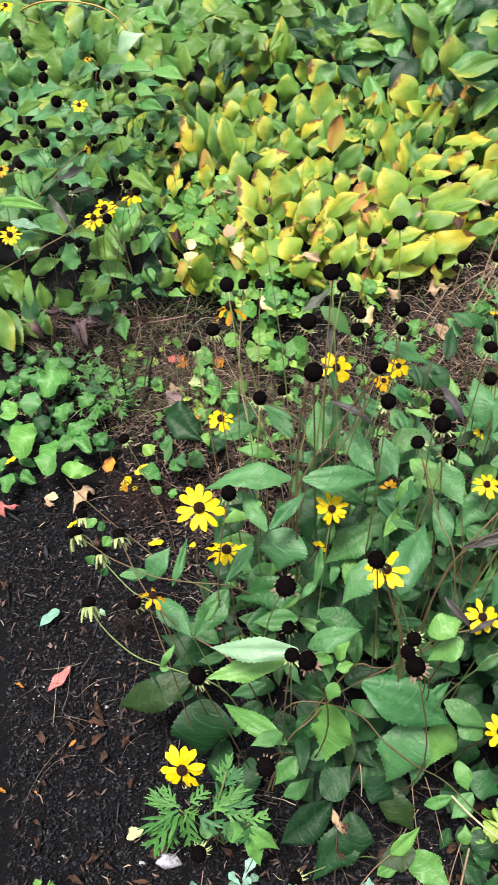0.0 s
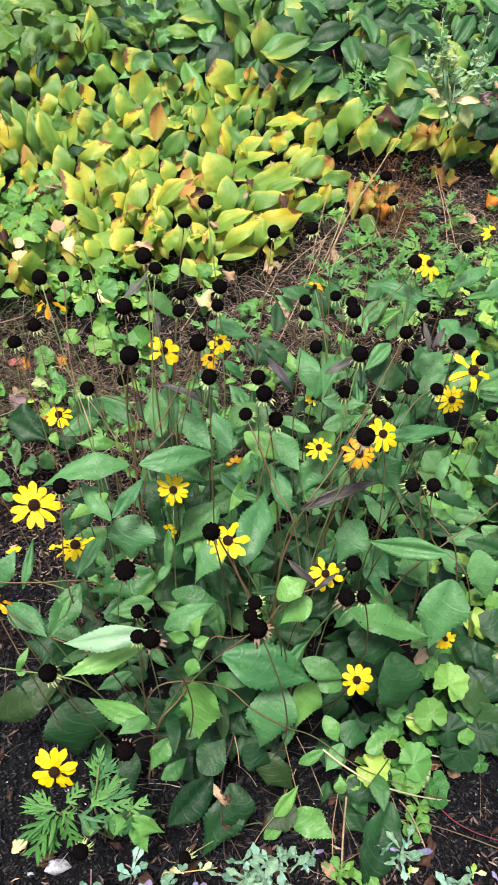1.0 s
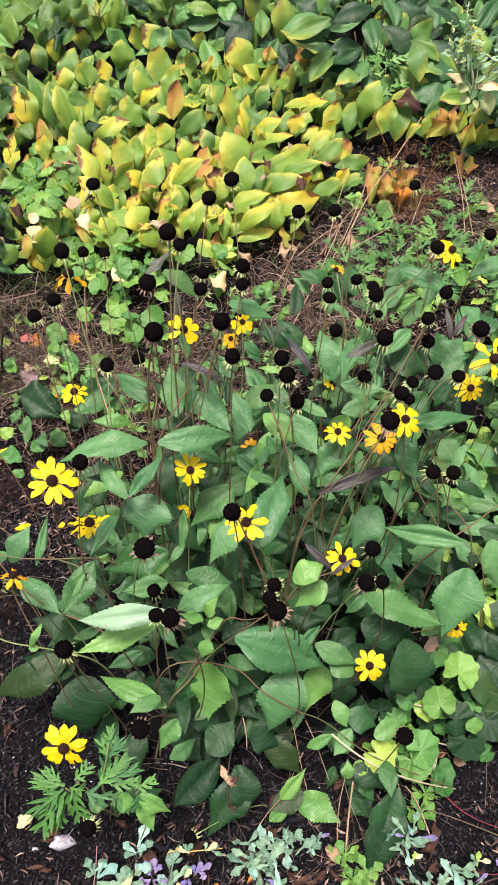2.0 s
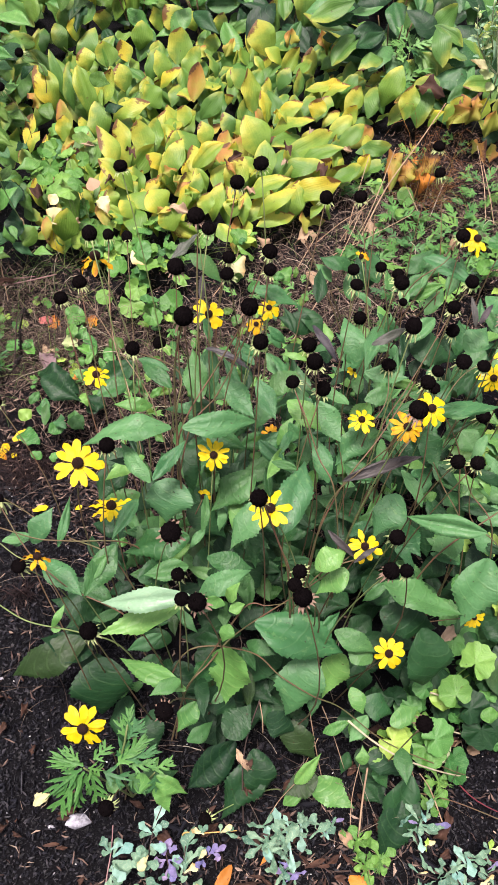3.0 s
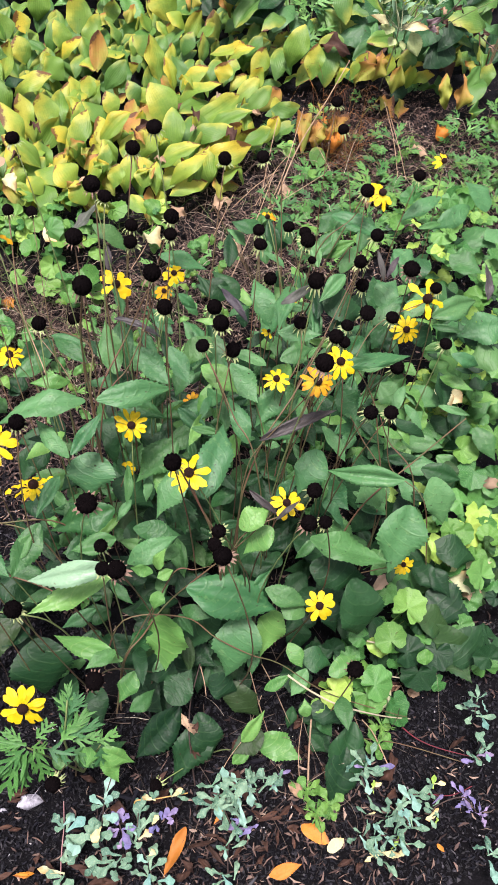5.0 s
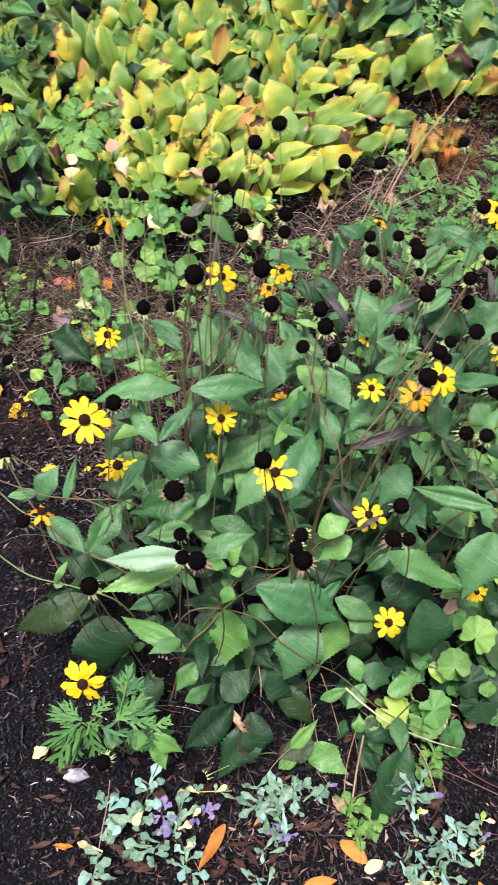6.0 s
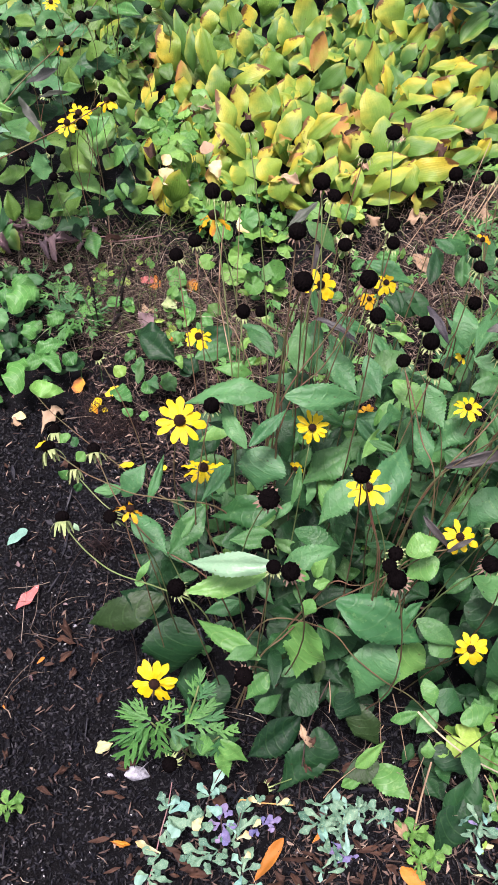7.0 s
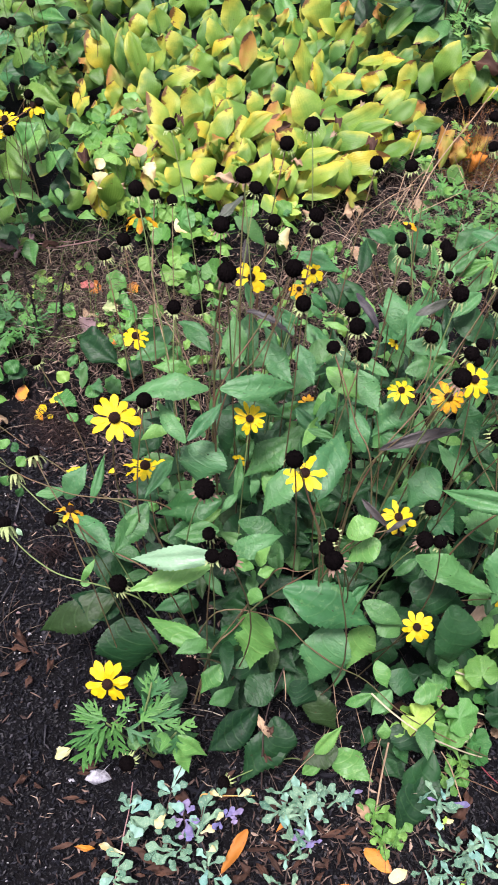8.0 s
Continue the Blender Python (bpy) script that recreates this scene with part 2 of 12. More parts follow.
STEM_MAUVE = plain_material("mauve_stem", (0.34, 0.21, 0.20), (0.22, 0.11, 0.115), 0.7, 40.0, 0.5)
STEM_DRY = plain_material("dry_stem", (0.42, 0.31, 0.20), (0.27, 0.17, 0.11), 0.75, 40.0, 0.5)
STEM_BLACK = plain_material("black_stem", (0.006, 0.005, 0.005), (0.018, 0.012, 0.012), 0.85, 60.0, 0.6)
STEM_DARK = plain_material("dead_stem", (0.035, 0.024, 0.021), (0.085, 0.058, 0.050), 0.8, 40.0, 0.5)
STEM_STRAW = plain_material("straw_stem", (0.58, 0.36, 0.11), (0.42, 0.24, 0.08), 0.6, 30.0, 0.3)
STONE = plain_material("white_stone", (0.52, 0.52, 0.58), (0.10, 0.10, 0.12), 0.6, 60.0, 0.9, 0.004)
CHIPS = scrap_material("bark_chips", ((0.0020, 0.0022, 0.0044), (0.0047, 0.0050, 0.0091), (0.0109, 0.0116, 0.0181), (0.0403, 0.0370, 0.0437)), 0.55, 0.4)
CRUMBS = scrap_material("soil_crumbs", ((0.0014, 0.0015, 0.0030), (0.0040, 0.0042, 0.0077), (0.0105, 0.0108, 0.0168), (0.0403, 0.0386, 0.0470)), 0.62, 0.4)
PLUME = scrap_material("withered_plume", ((0.020, 0.011, 0.011), (0.035, 0.020, 0.020), (0.06, 0.036, 0.034), (0.11, 0.07, 0.062)))
BLADES = scrap_material("grass_blades", ((0.06, 0.15, 0.03), (0.10, 0.20, 0.05), (0.20, 0.26, 0.08), (0.35, 0.30, 0.15)))
RUST = scrap_material("rusty_plume", ((0.12, 0.045, 0.016), (0.20, 0.08, 0.025), (0.30, 0.15, 0.045), (0.18, 0.18, 0.05)))
STRAW = scrap_material("straw", ((0.075, 0.052, 0.042), (0.17, 0.125, 0.098), (0.30, 0.235, 0.18), (0.52, 0.44, 0.35)))
SPECK = scrap_material("grit", ((0.30, 0.30, 0.32), (0.45, 0.45, 0.46), (0.22, 0.20, 0.2), (0.6, 0.6, 0.6)))
LITTER = scrap_material("dry_litter", ((0.034, 0.021, 0.018), (0.078, 0.050, 0.042), (0.160, 0.108, 0.086), (0.34, 0.25, 0.19)))


def soil_material():
    n = Nodes("soil")
    place = n.add("TexCoord").outputs["Object"]
    grain, lumps, patch = n.noise(place, 260.0, 6.0, 0.7), n.noise(place, 42.0, 5.0, 0.65), n.noise(place, 3.0, 4.0)
    colour = n.mix(n.ramp(lumps, 0.3, 0.75), (0.0017, 0.0018, 0.0035), (0.0059, 0.0059, 0.0102))
    colour = n.mix(n.math("MULTIPLY", n.ramp(patch, 0.45, 0.7), 0.4), colour, (0.0084, 0.0063, 0.0063))
    colour = n.mix(n.math("MULTIPLY", n.ramp(grain, 0.48, 0.72), 0.7), colour, (0.0252, 0.0227, 0.0286))
    return n.finish(colour, 0.85, n.math("ADD", n.math("MULTIPLY", grain, 2.0), n.math("MULTIPLY", lumps, 2.0)), 1.0, 0.012, 0.0, 0.2)


SOIL = soil_material()


# ---- building ----
def mesh_of(name, verts, faces, uvs=None, smooth=True):
    data = bpy.data.meshes.new(name)
    data.from_pydata([tuple(v) for v in verts], [], faces)
    if uvs is not None:
        layer = data.uv_layers.new(name="UVMap")
        for loop in data.loops:
            layer.data[loop.index].uv = uvs[loop.vertex_index]
    if smooth:
        data.polygons.foreach_set("use_smooth", [True] * len(data.polygons))
    data.update()
    return data


def piece(name, data, material, parent, m, label=""):
    """One mesh object under a thing or a part; the mesh may be shared, the material belongs to the object."""
    ob = new(name, data)
    if not data.materials:
        data.materials.append(None)
    ob.material_slots[0].link = "OBJECT"
    ob.material_slots[0].material = material
    ob.parent = parent
    ob.matrix_basis = m
    return tagged(ob, label)


def thing(name, x, y, z=0.0, **tags):
    ob = new(name)
    ob.empty_display_size = 0.05
    ob.matrix_basis = pose(x, y, z)
    return tagged(ob, **tags)


def blade(name, profile, rows=12, half=3, bulge=0.08, fold=0.15, wave=0.03, teeth=0.0, twist=0.0, seed=0, quilt=0.0, nerves=6.0):
    """A leaf blade from (0,0,0) to (1,0,0), one wide, with a raised or sunk middle, a fold along the rib, swellings between the veins, a wavy and toothed edge."""
    r = random.Random(seed)
    phase, beat = r.uniform(0, 6), r.uniform(1.4, 2.6)
    verts, uvs, faces = [], [], []
    across = 2 * half + 1
    for i in range(rows + 1):
        u = i / rows
        w = max(profile(u), 0.004)
        for j in range(across):
            v = (j - half) / half
            reach = 0.5 * v * w * (1 + 0.07 * math.sin(9 * u + phase + (2.0 if v > 0 else 0.0)))
            if abs(v) > 0.99 and teeth:
                reach *= 1 - (teeth if i % 2 else 0)
            z = bulge * 4 * u * (1 - u) * (1 - 0.2 * v * v) + fold * abs(reach) - 0.35 * fold * v * v * w
            z += wave * math.sin(beat * 6.28 * u + phase + (1.9 if v > 0 else 0)) * v * v * w * 1.4
            z += twist * reach * (u - 0.4)
            z += quilt * math.cos(6.283 * nerves * (u - (0.62 - 0.16 * abs(v)) * abs(v))) * abs(v) * (1.15 - abs(v)) * min(1.0, 4 * w)
            x = u - (0.02 if abs(v) > 0.99 and teeth and i % 2 else 0) + 0.05 * abs(v) * w * (0.5 - u)
            verts.append((x, reach + 0.02 * math.sin(3.1 * u + phase) * 4 * u * (1 - u), z))
            uvs.append((u, (v + 1) / 2))
    for i in range(rows):
        for j in range(across - 1):
            a = i * across + j
            faces.append((a, a + 1, a + across + 1, a + across))
    return mesh_of(name, verts, faces, uvs)


def ovate(u):
    return (u ** 0.85) * (1 - u) ** 1.05 * 3.7 * (1 - 0.3 * max(0.0, (u - 0.6) / 0.4))


def lance(u):
    return min(1.0, (u ** 0.8) * (1 - u) ** 1.05 * 3.4)


def ellipse(u):
    return max(0.07, (4 * u * (1 - u)) ** 0.8 * (0.86 + 0.28 * u))


def egg(u):
    return min(1.0, (u ** 0.6) * (1 - u) ** 0.75 * 2.45)


def broad_leaf(u):
    return (u ** 0.7) * (1 - u) * 3.1 * (1 - 0.5 * max(0.0, (u - 0.55) / 0.45) ** 0.7)


def spoon(u):
    return min(1.0, 0.22 + 1.5 * u * u) * (1.0 if u < 0.72 else math.sqrt(max(0.03, 1 - ((u - 0.72) / 0.28) ** 2)))


def ray(u):
    return min(1.0, 0.35 + 1.3 * u) * (1.0 if u < 0.8 else max(0.25, 1 - ((u - 0.8) / 0.2) ** 2 * 0.75))


OVATE = [blade("leaf_ovate", ovate, 30, 4, b, f, w, 0.085, t, s, 0.013, 6.0) for s, (b, f, w, t) in enumerate([(0.08, 0.25, 0.015, 0.2), (0.13, 0.1, 0.02, -0.2), (0.04, 0.45, 0.015, 0.3), (-0.04, 0.2, 0.03, -0.3), (0.10, 0.32, 0.02, 0.0), (0.16, 0.2, 0.025, 0.3), (0.05, 0.6, 0.02, 0.1)])]
BROAD = [blade("leaf_broad", broad_leaf, 30, 4, b, f, w, 0.08, t, s + 180, 0.014, 6.0) for s, (b, f, w, t) in enumerate([(0.10, 0.25, 0.02, 0.2), (0.15, 0.1, 0.03, -0.2), (0.05, 0.4, 0.025, 0.3), (-0.05, 0.2, 0.03, -0.3), (0.18, 0.3, 0.02, 0.1)])]
LANCE = [blade("leaf_lance", lance, 18, 2, b, f, w, 0.06, t, s + 20) for s, (b, f, w, t) in enumerate([(0.1, 0.4, 0.02, 0.3), (0.14, 0.2, 0.03, -0.4), (-0.04, 0.5, 0.02, 0.4), (0.08, 0.7, 0.02, -0.2)])]
ELLIPSE = [blade("leaf_hosta", ellipse, 12, 3, b, f, w, 0.0, t, s + 40) for s, (b, f, w, t) in enumerate([(0.10, 0.25, 0.02, 0.2), (0.15, 0.1, 0.03, -0.2), (-0.08, 0.35, 0.02, 0.2), (0.07, 0.45, 0.03, -0.2), (0.18, 0.2, 0.04, 0.1), (0.02, 0.15, 0.05, 0.3), (0.06, 0.75, 0.02, 0.0)])]
EGG = [blade("leaf_egg", egg, 20, 4, b, f, w, 0.05, t, s + 60) for s, (b, f, w, t) in enumerate([(0.20, 0.35, 0.06, 0.3), (0.28, 0.15, 0.08, -0.4), (0.10, 0.6, 0.05, 0.4), (-0.12, 0.4, 0.06, -0.3), (0.22, 0.5, 0.09, 0.1)])]
FLAT = [blade("leaf_flat", egg, 16, 3, b, f, w, 0.05, t, s + 160) for s, (b, f, w, t) in enumerate([(0.05, 0.15, 0.03, 0.1), (0.08, 0.1, 0.04, -0.2)])]
RAY = [blade("petal_shape", ray, 7, 1, b, f, 0.05, 0.0, t, s + 80) for s, (b, f, t) in enumerate([(0.06, 0.2, 0.0), (0.1, 0.1, 0.3), (0.02, 0.3, -0.3)])]
SPOON = [blade("leaf_spoon", spoon, 14, 2, b, f, w, 0.05, t, s + 120) for s, (b, f, w, t) in enumerate([(0.12, 0.2, 0.08, 0.3), (-0.08, 0.4, 0.08, -0.4), (0.2, 0.1, 0.12, 0.2)])]
WITHER = [blade("leaf_withered", ellipse, 14, 3, b, f, w, 0.08, t, s + 140) for s, (b, f, w, t) in enumerate([(0.15, 1.0, 0.14, 0.9), (-0.1, 1.4, 0.1, -0.8), (0.25, 0.7, 0.18, 0.6)])]
CURL = [blade("leaf_curled", ovate, 12, 3, b, f, w, 0.14, t, s + 100) for s, (b, f, w, t) in enumerate([(0.22, 0.9, 0.18, 1.2), (0.3, 0.5, 0.25, -1.5), (0.12, 1.2, 0.12, 0.8)])]


def lobed(name, lobes, depth, cup, notch, seed):
    """A round scalloped leaf on its stalk: the stalk's top is at the origin, the stalk goes down and back to (-0.35, 0, -0.75)."""
    r = random.Random(seed)
    spin = 36
    verts, uvs, faces = [(0.0, 0.0, 0.0)], [(0.1, 0.5)], []
    for k, f in enumerate((0.35, 0.7, 1.0)):
        for i in range(spin):
            a = math.pi * 2 * i / spin - math.pi
            gap = max(0.0, 1 - abs(abs(a) - math.pi) / 0.45)
            radius = 0.5 * (1 - notch * gap) * (1 - depth * (abs(math.sin(a * lobes / 2)) ** 3 if f == 1.0 else 0.3 * abs(math.sin(a * lobes / 2)) ** 3))
            wave = 0.05 * math.sin(a * 3 + seed) * f + 0.03 * math.sin(a * 7 + 2 * seed) * f
            verts.append((radius * f * math.cos(a) + 0.1 * f, radius * f * math.sin(a), cup * f * f + wave + r.uniform(-0.01, 0.01)))
            uvs.append((0.1 + 0.9 * f * abs(math.cos(a * lobes / 4)), 0.5 + 0.5 * f * math.sin(a)))
    for i in range(spin):
        n = (i + 1) % spin
        if i == spin - 1:
            continue
        faces.append((0, 1 + i, 1 + n))
        for k in range(2):
            a, b = 1 + k * spin, 1 + (k + 1) * spin
            faces.append((a + i, b + i, b + n, a + n))
    at = len(verts)
    for s in range(4):
        f = s / 3
        for k in range(3):
            t = 2.1 * k
            verts.append((-0.35 * f * f + 0.014 * math.cos(t), 0.014 * math.sin(t), -0.75 * f - 0.01))
            uvs.append((0.02, 0.5))
    for s in range(3):
        for k in range(3):
            a, b = at + s * 3 + k, at + s * 3 + (k + 1) % 3
            faces.append((a, b, b + 3, a + 3))
    return mesh_of(name, verts, faces, uvs)


ROUND = [lobed("leaf_round", n, d, c, 0.75, s) for s, (n, d, c) in enumerate([(11, 0.09, 0.12), (9, 0.11, -0.10), (13, 0.08, 0.18), (10, 0.12, 0.05), (12, 0.09, -0.15)])]


def cut_blade(name, pairs, spread, seed, slim=1.0):
    """A deeply cut leaf: narrow pointed lobes along a slender rib, some with a side tooth."""
    r = random.Random(seed)
    verts, uvs, faces = [], [], []

    def leaflet(x, y, angle, length, width):
        at = len(verts)
        c, s = math.cos(angle), math.sin(angle)
        lift, hook = r.uniform(-0.12, 0.16), r.uniform(-0.15, 0.15)
        for i in range(7):
            u = i / 6
            w = slim * width * (0.45 + 1.2 * u) * (1 - u) ** 0.9 * 0.9 + 0.004
            for v in (-1, 0, 1):
                px, py = u * length, v * w + hook * u * u * length
                verts.append((x + c * px - s * py, y + s * px + c * py, lift * u * u * 2 * length + 0.012 * abs(v) + 0.05 * math.sin(3 * (x + u * length))))
                uvs.append((u, (v + 1) / 2))
        for i in range(6):
            for j in range(2):
                a = at + i * 3 + j
                faces.append((a, a + 1, a + 4, a + 3))

    leaflet(0, 0, 0, 0.92, 0.085)
    for p in range(pairs):
        x = 0.12 + 0.7 * p / pairs
        size = (0.42, 0.50, 0.44, 0.34)[p]
        for side in (-1, 1):
            angle = side * (spread + r.uniform(-0.15, 0.15) - 0.14 * p)
            leaflet(x + r.uniform(-0.03, 0.03), 0, angle, size * r.uniform(0.8, 1.15), 0.10)
            q = -side if r.random() < 0.6 else side
            leaflet(x + 0.4 * size * math.cos(angle), 0.4 * size * math.sin(angle), angle + q * 0.6, size * 0.42, 0.06)
    return mesh_of(name, verts, faces, uvs)


CUT_FINE = [cut_blade("leaf_feathery", 3, 0.85, 5, 0.95), cut_blade("leaf_feathery", 3, 0.7, 6, 0.9), cut_blade("leaf_feathery", 3, 0.95, 7, 1.0)]
CUT_LEAF = [cut_blade("leaf_cut", 3, 0.75, 1), cut_blade("leaf_cut", 2, 0.8, 2), cut_blade("leaf_cut", 3, 0.65, 3), cut_blade("leaf_cut", 2, 0.6, 4)]


def dome(name, tall, seed):
    """A seed cone: a dome one wide, set all over with small blunt points."""
    r = random.Random(seed)
    verts, faces = [], []
    rings, spin = 11, 26
    for i in range(rings):
        f = i / (rings - 1)
        a = f * 2.5
        for k in range(spin):
            t = 6.283 * (k + 0.5 * (i % 2)) / spin
            bump = 1 + (0.07 if k % 2 else -0.05) + r.uniform(-0.04, 0.04)
            radius = 0.5 * math.sin(a) * bump if i else 0.02
            verts.append((radius * math.cos(t), radius * math.sin(t), tall * (0.5 * math.cos(a) + 0.04) * (1 + r.uniform(-0.04, 0.04))))
    for i in range(rings - 1):
        for k in range(spin):
            n = (k + 1) % spin
            faces.append((i * spin + k, (i + 1) * spin + k, (i + 1) * spin + n, i * spin + n))
    faces.append(tuple((rings - 1) * spin + k for k in range(spin)))
    return mesh_of(name, verts, faces, smooth=False)


DOME = [dome("cone_shape", t, s) for s, t in enumerate((0.85, 1.0, 1.15))]


def skirt(name, count, length, droop, seed, broad=1.0):
    """Withered strips that hang round under a cone one wide."""
    r = random.Random(seed)
    verts, faces = [], []
    for k in range(count):
        t = 6.283 * k / count + r.uniform(-0.2, 0.2)
        long, fall, width = length * r.uniform(0.6, 1.2), droop * r.uniform(0.5, 1.5), r.uniform(0.07, 0.13) * broad
        at = len(verts)
        for i in range(5):
            u = i / 4
            d, z = 0.3 + long * u * (1 - 0.25 * u), -0.3 - fall * u * u
            w = width * (1 - u * 0.8) * (1 + 0.5 * u if broad > 1 else 1)
            for v in (-1, 1):
                verts.append((d * math.cos(t) - v * w * math.sin(t), d * math.sin(t) + v * w * math.cos(t), z))
        for i in range(4):
            a = at + 2 * i
            faces.append((a, a + 1, a + 3, a + 2))
    return mesh_of(name, verts, faces)


SKIRT_GREEN = [skirt("green_skirt_shape", 10, 0.8, 0.75, 4, 1.9), skirt("green_skirt_shape", 9, 0.9, 0.6, 5, 2.0)]
SKIRT = [skirt("skirt_shape", 12, 0.46, 0.3, 1), skirt("skirt_shape", 10, 0.4, 0.5, 2), skirt("skirt_shape", 13, 0.55, 0.2, 3)]


def tube(name, points, thick, thin, sides=5):
    verts, faces = [], []
    count = len(points)
    for i, p in enumerate(points):
        ahead = (Vector(points[min(i + 1, count - 1)]) - Vector(points[max(i - 1, 0)])).normalized()
        side = ahead.cross(Vector((0.31, 0.9, 0.2))).normalized()
        up = side.cross(ahead)
        r = thick + (thin - thick) * i / (count - 1)
        for k in range(sides):
            t = 6.283 * k / sides
            verts.append(Vector(p) + side * (r * math.cos(t)) + up * (r * math.sin(t)))
    for i in range(count - 1):
        for k in range(sides):
            n = (k + 1) % sides
            faces.append((i * sides + k, i * sides + n, (i + 1) * sides + n, (i + 1) * sides + k))
    faces.append(tuple((count - 1) * sides + k for k in range(sides)))
    return mesh_of(name, verts, faces)


def leaf_pose(base, tip, width, normal):
    base, tip = Vector(base), Vector(tip)
    along = tip - base
    size = along.length
    ahead = along / size
    side = Vector(normal).cross(ahead)
    side = side.normalized() if side.length > 0.05 else ahead.orthogonal().normalized()
    up = ahead.cross(side)
    m = Matrix((ahead * size, side * width, up * size)).transposed().to_4x4()
    m.translation = base
    return m


def leaf(plant, base, tip, width, material=None, shapes=None, normal=None, label=""):
    """A leaf of a plant between two places of the world; it turns its face up and a little to the open side of the bed."""
    normal = normal or (rnd.uniform(-0.4, 0.4), rnd.uniform(-0.8, -0.1), 1.0)
    m = leaf_pose(base, tip, width, normal)
    m.translation -= plant.location
    return piece("leaf", rnd.choice(shapes or OVATE), material or SUSAN, plant, m, label)


def facing(at, axis, spin):
    turn = Vector(axis).to_track_quat("Z", "Y").to_matrix().to_4x4()
    return Matrix.Translation(at) @ turn @ Matrix.Rotation(spin, 4, "Z")


# ---- the ground ----
def steps(low, high, fine_low, fine_high, fine):
    """Even fine steps in the middle, growing ones outwards."""
    out = list(np.arange(fine_low, fine_high + fine / 2, fine))
    size, at = fine * 1.6, fine_high
    while at < high:
        at += size
        size *= 1.6
        out.append(at)
    size, at = fine * 1.6, fine_low
    while at > low:
        at -= size
        size *= 1.6
        out.insert(0, at)
    return out


def ground_height(x, y):
    lump = 0.012 * noise.noise((x * 9, y * 9, 0.3)) + 0.006 * noise.noise((x * 27, y * 27, 1.3))
    near = max(0.0, 1 - max(abs(x - 0.2) - 1.6, abs(y - 1.6) - 2.2, 0))
    return lump * near - 0.006


xs, ys = steps(-400, 400, -1.0, 1.7, 0.02), steps(-400, 400, -0.1, 3.9, 0.02)
verts = [(x, y, ground_height(x, y)) for y in ys for x in xs]
faces = [(j * len(xs) + i, j * len(xs) + i + 1, (j + 1) * len(xs) + i + 1, (j + 1) * len(xs) + i) for j in range(len(ys) - 1) for i in range(len(xs) - 1)]
ground = new("ground", mesh_of("ground", verts, faces))
ground.data.materials.append(SOIL)
tagged(ground, "dark damp garden soil under black bark mulch", "ground", kind="structure")


def scraps(name, count, where, sizes, material, label, category, seed, lift=0.004, curl=0.0):
    """Many small flat splinters lying about, joined."""
    r = random.Random(seed)
    verts, faces = [], []
    made = 0
    while made < count:
        x, y, keep = where(r)
        if r.random() > keep:
            continue
        made += 1
        long, wide, high = r.uniform(*sizes[0]), r.uniform(*sizes[1]), r.uniform(*sizes[2])
        m = pose(x, y, ground_height(x, y) + lift + high * 0.3 + r.uniform(0, 0.008), r.uniform(-40, 40), r.uniform(-35, 35), r.uniform(0, 360))
        at = len(verts)
        bend = r.uniform(-curl, curl)
        for u in (-1, 0.1, 1):
            w = wide * (1 - 0.75 * abs(u)) * r.uniform(0.6, 1.3)
            for v, z in ((-1, 0), (1, 0), (0.7, 1), (-0.7, 1)):
                verts.append(m @ Vector((u * long / 2, v * w / 2 + bend * u * u * long, high * z)))
        for s in range(2):
            a = at + 4 * s
            for k in range(4):
                n = (k + 1) % 4
                faces.append((a + k, a + n, a + 4 + n, a + 4 + k))
        faces.append((at + 3, at + 2, at + 1, at))
        faces.append((at + 8, at + 9, at + 10, at + 11))
    ob = new(name, mesh_of(name, verts, faces, smooth=False))
    ob.data.materials.append(material)
    return tagged(ob, label, category, kind="stuff")


def bare(r):
    x, y = r.uniform(-0.6, 1.3), r.uniform(0.1, 2.4)
    open_left = 1.0 if x < 0.0 and y < 1.15 and x > -0.3 - 0.25 * y else 0.0
    front = 1.0 if y < 0.5 and -0.4 < x < 0.8 else 0.0
    right = 0.5 if x > 0.7 and 1.3 < y < 2.1 else 0.0
    return x, y, max(open_left, front, right, 0.1)


def brown(r):
    x, y = r.uniform(-0.7, 1.6), r.uniform(0.1, 2.3)
    patch = math.exp(-(((x + 0.10) / 0.2) ** 2 + ((y - 1.38) / 0.22) ** 2)) + math.exp(-(((x - 0.55) / 0.25) ** 2 + ((y - 1.6) / 0.2) ** 2))
    patch += 0.35 * math.exp(-(((x - 0.22) / 0.3) ** 2 + ((y - 0.22) / 0.12) ** 2)) + 0.6 * math.exp(-(((x - 0.85) / 0.3) ** 2 + ((y - 1.75) / 0.25) ** 2))
    patch += 0.8 * math.exp(-(((x - 1.2) / 0.25) ** 2 + ((y - 1.75) / 0.25) ** 2))
    patch += 0.9 * math.exp(-(((x - 1.05) / 0.25) ** 2 + ((y - 2.05) / 0.2) ** 2))
    patch += 0.7 * math.exp(-(((x + 0.34) / 0.22) ** 2 + ((y - 1.45) / 0.12) ** 2)) + 0.5 * math.exp(-(((x + 0.1) / 0.12) ** 2 + ((y - 1.05) / 0.1) ** 2))
    patch += 0.6 * math.exp(-(((x + 0.42) / 0.3) ** 2 + ((y - 1.68) / 0.12) ** 2))
    patch += 0.8 * math.exp(-(((x - 0.2) / 0.22) ** 2 + ((y - 1.4) / 0.16) ** 2))
    patch += 0.45 * math.exp(-(((x - 0.25) / 0.4) ** 4 + ((y - 1.0) / 0.3) ** 4))
    return x, y, max(patch, 0.03)


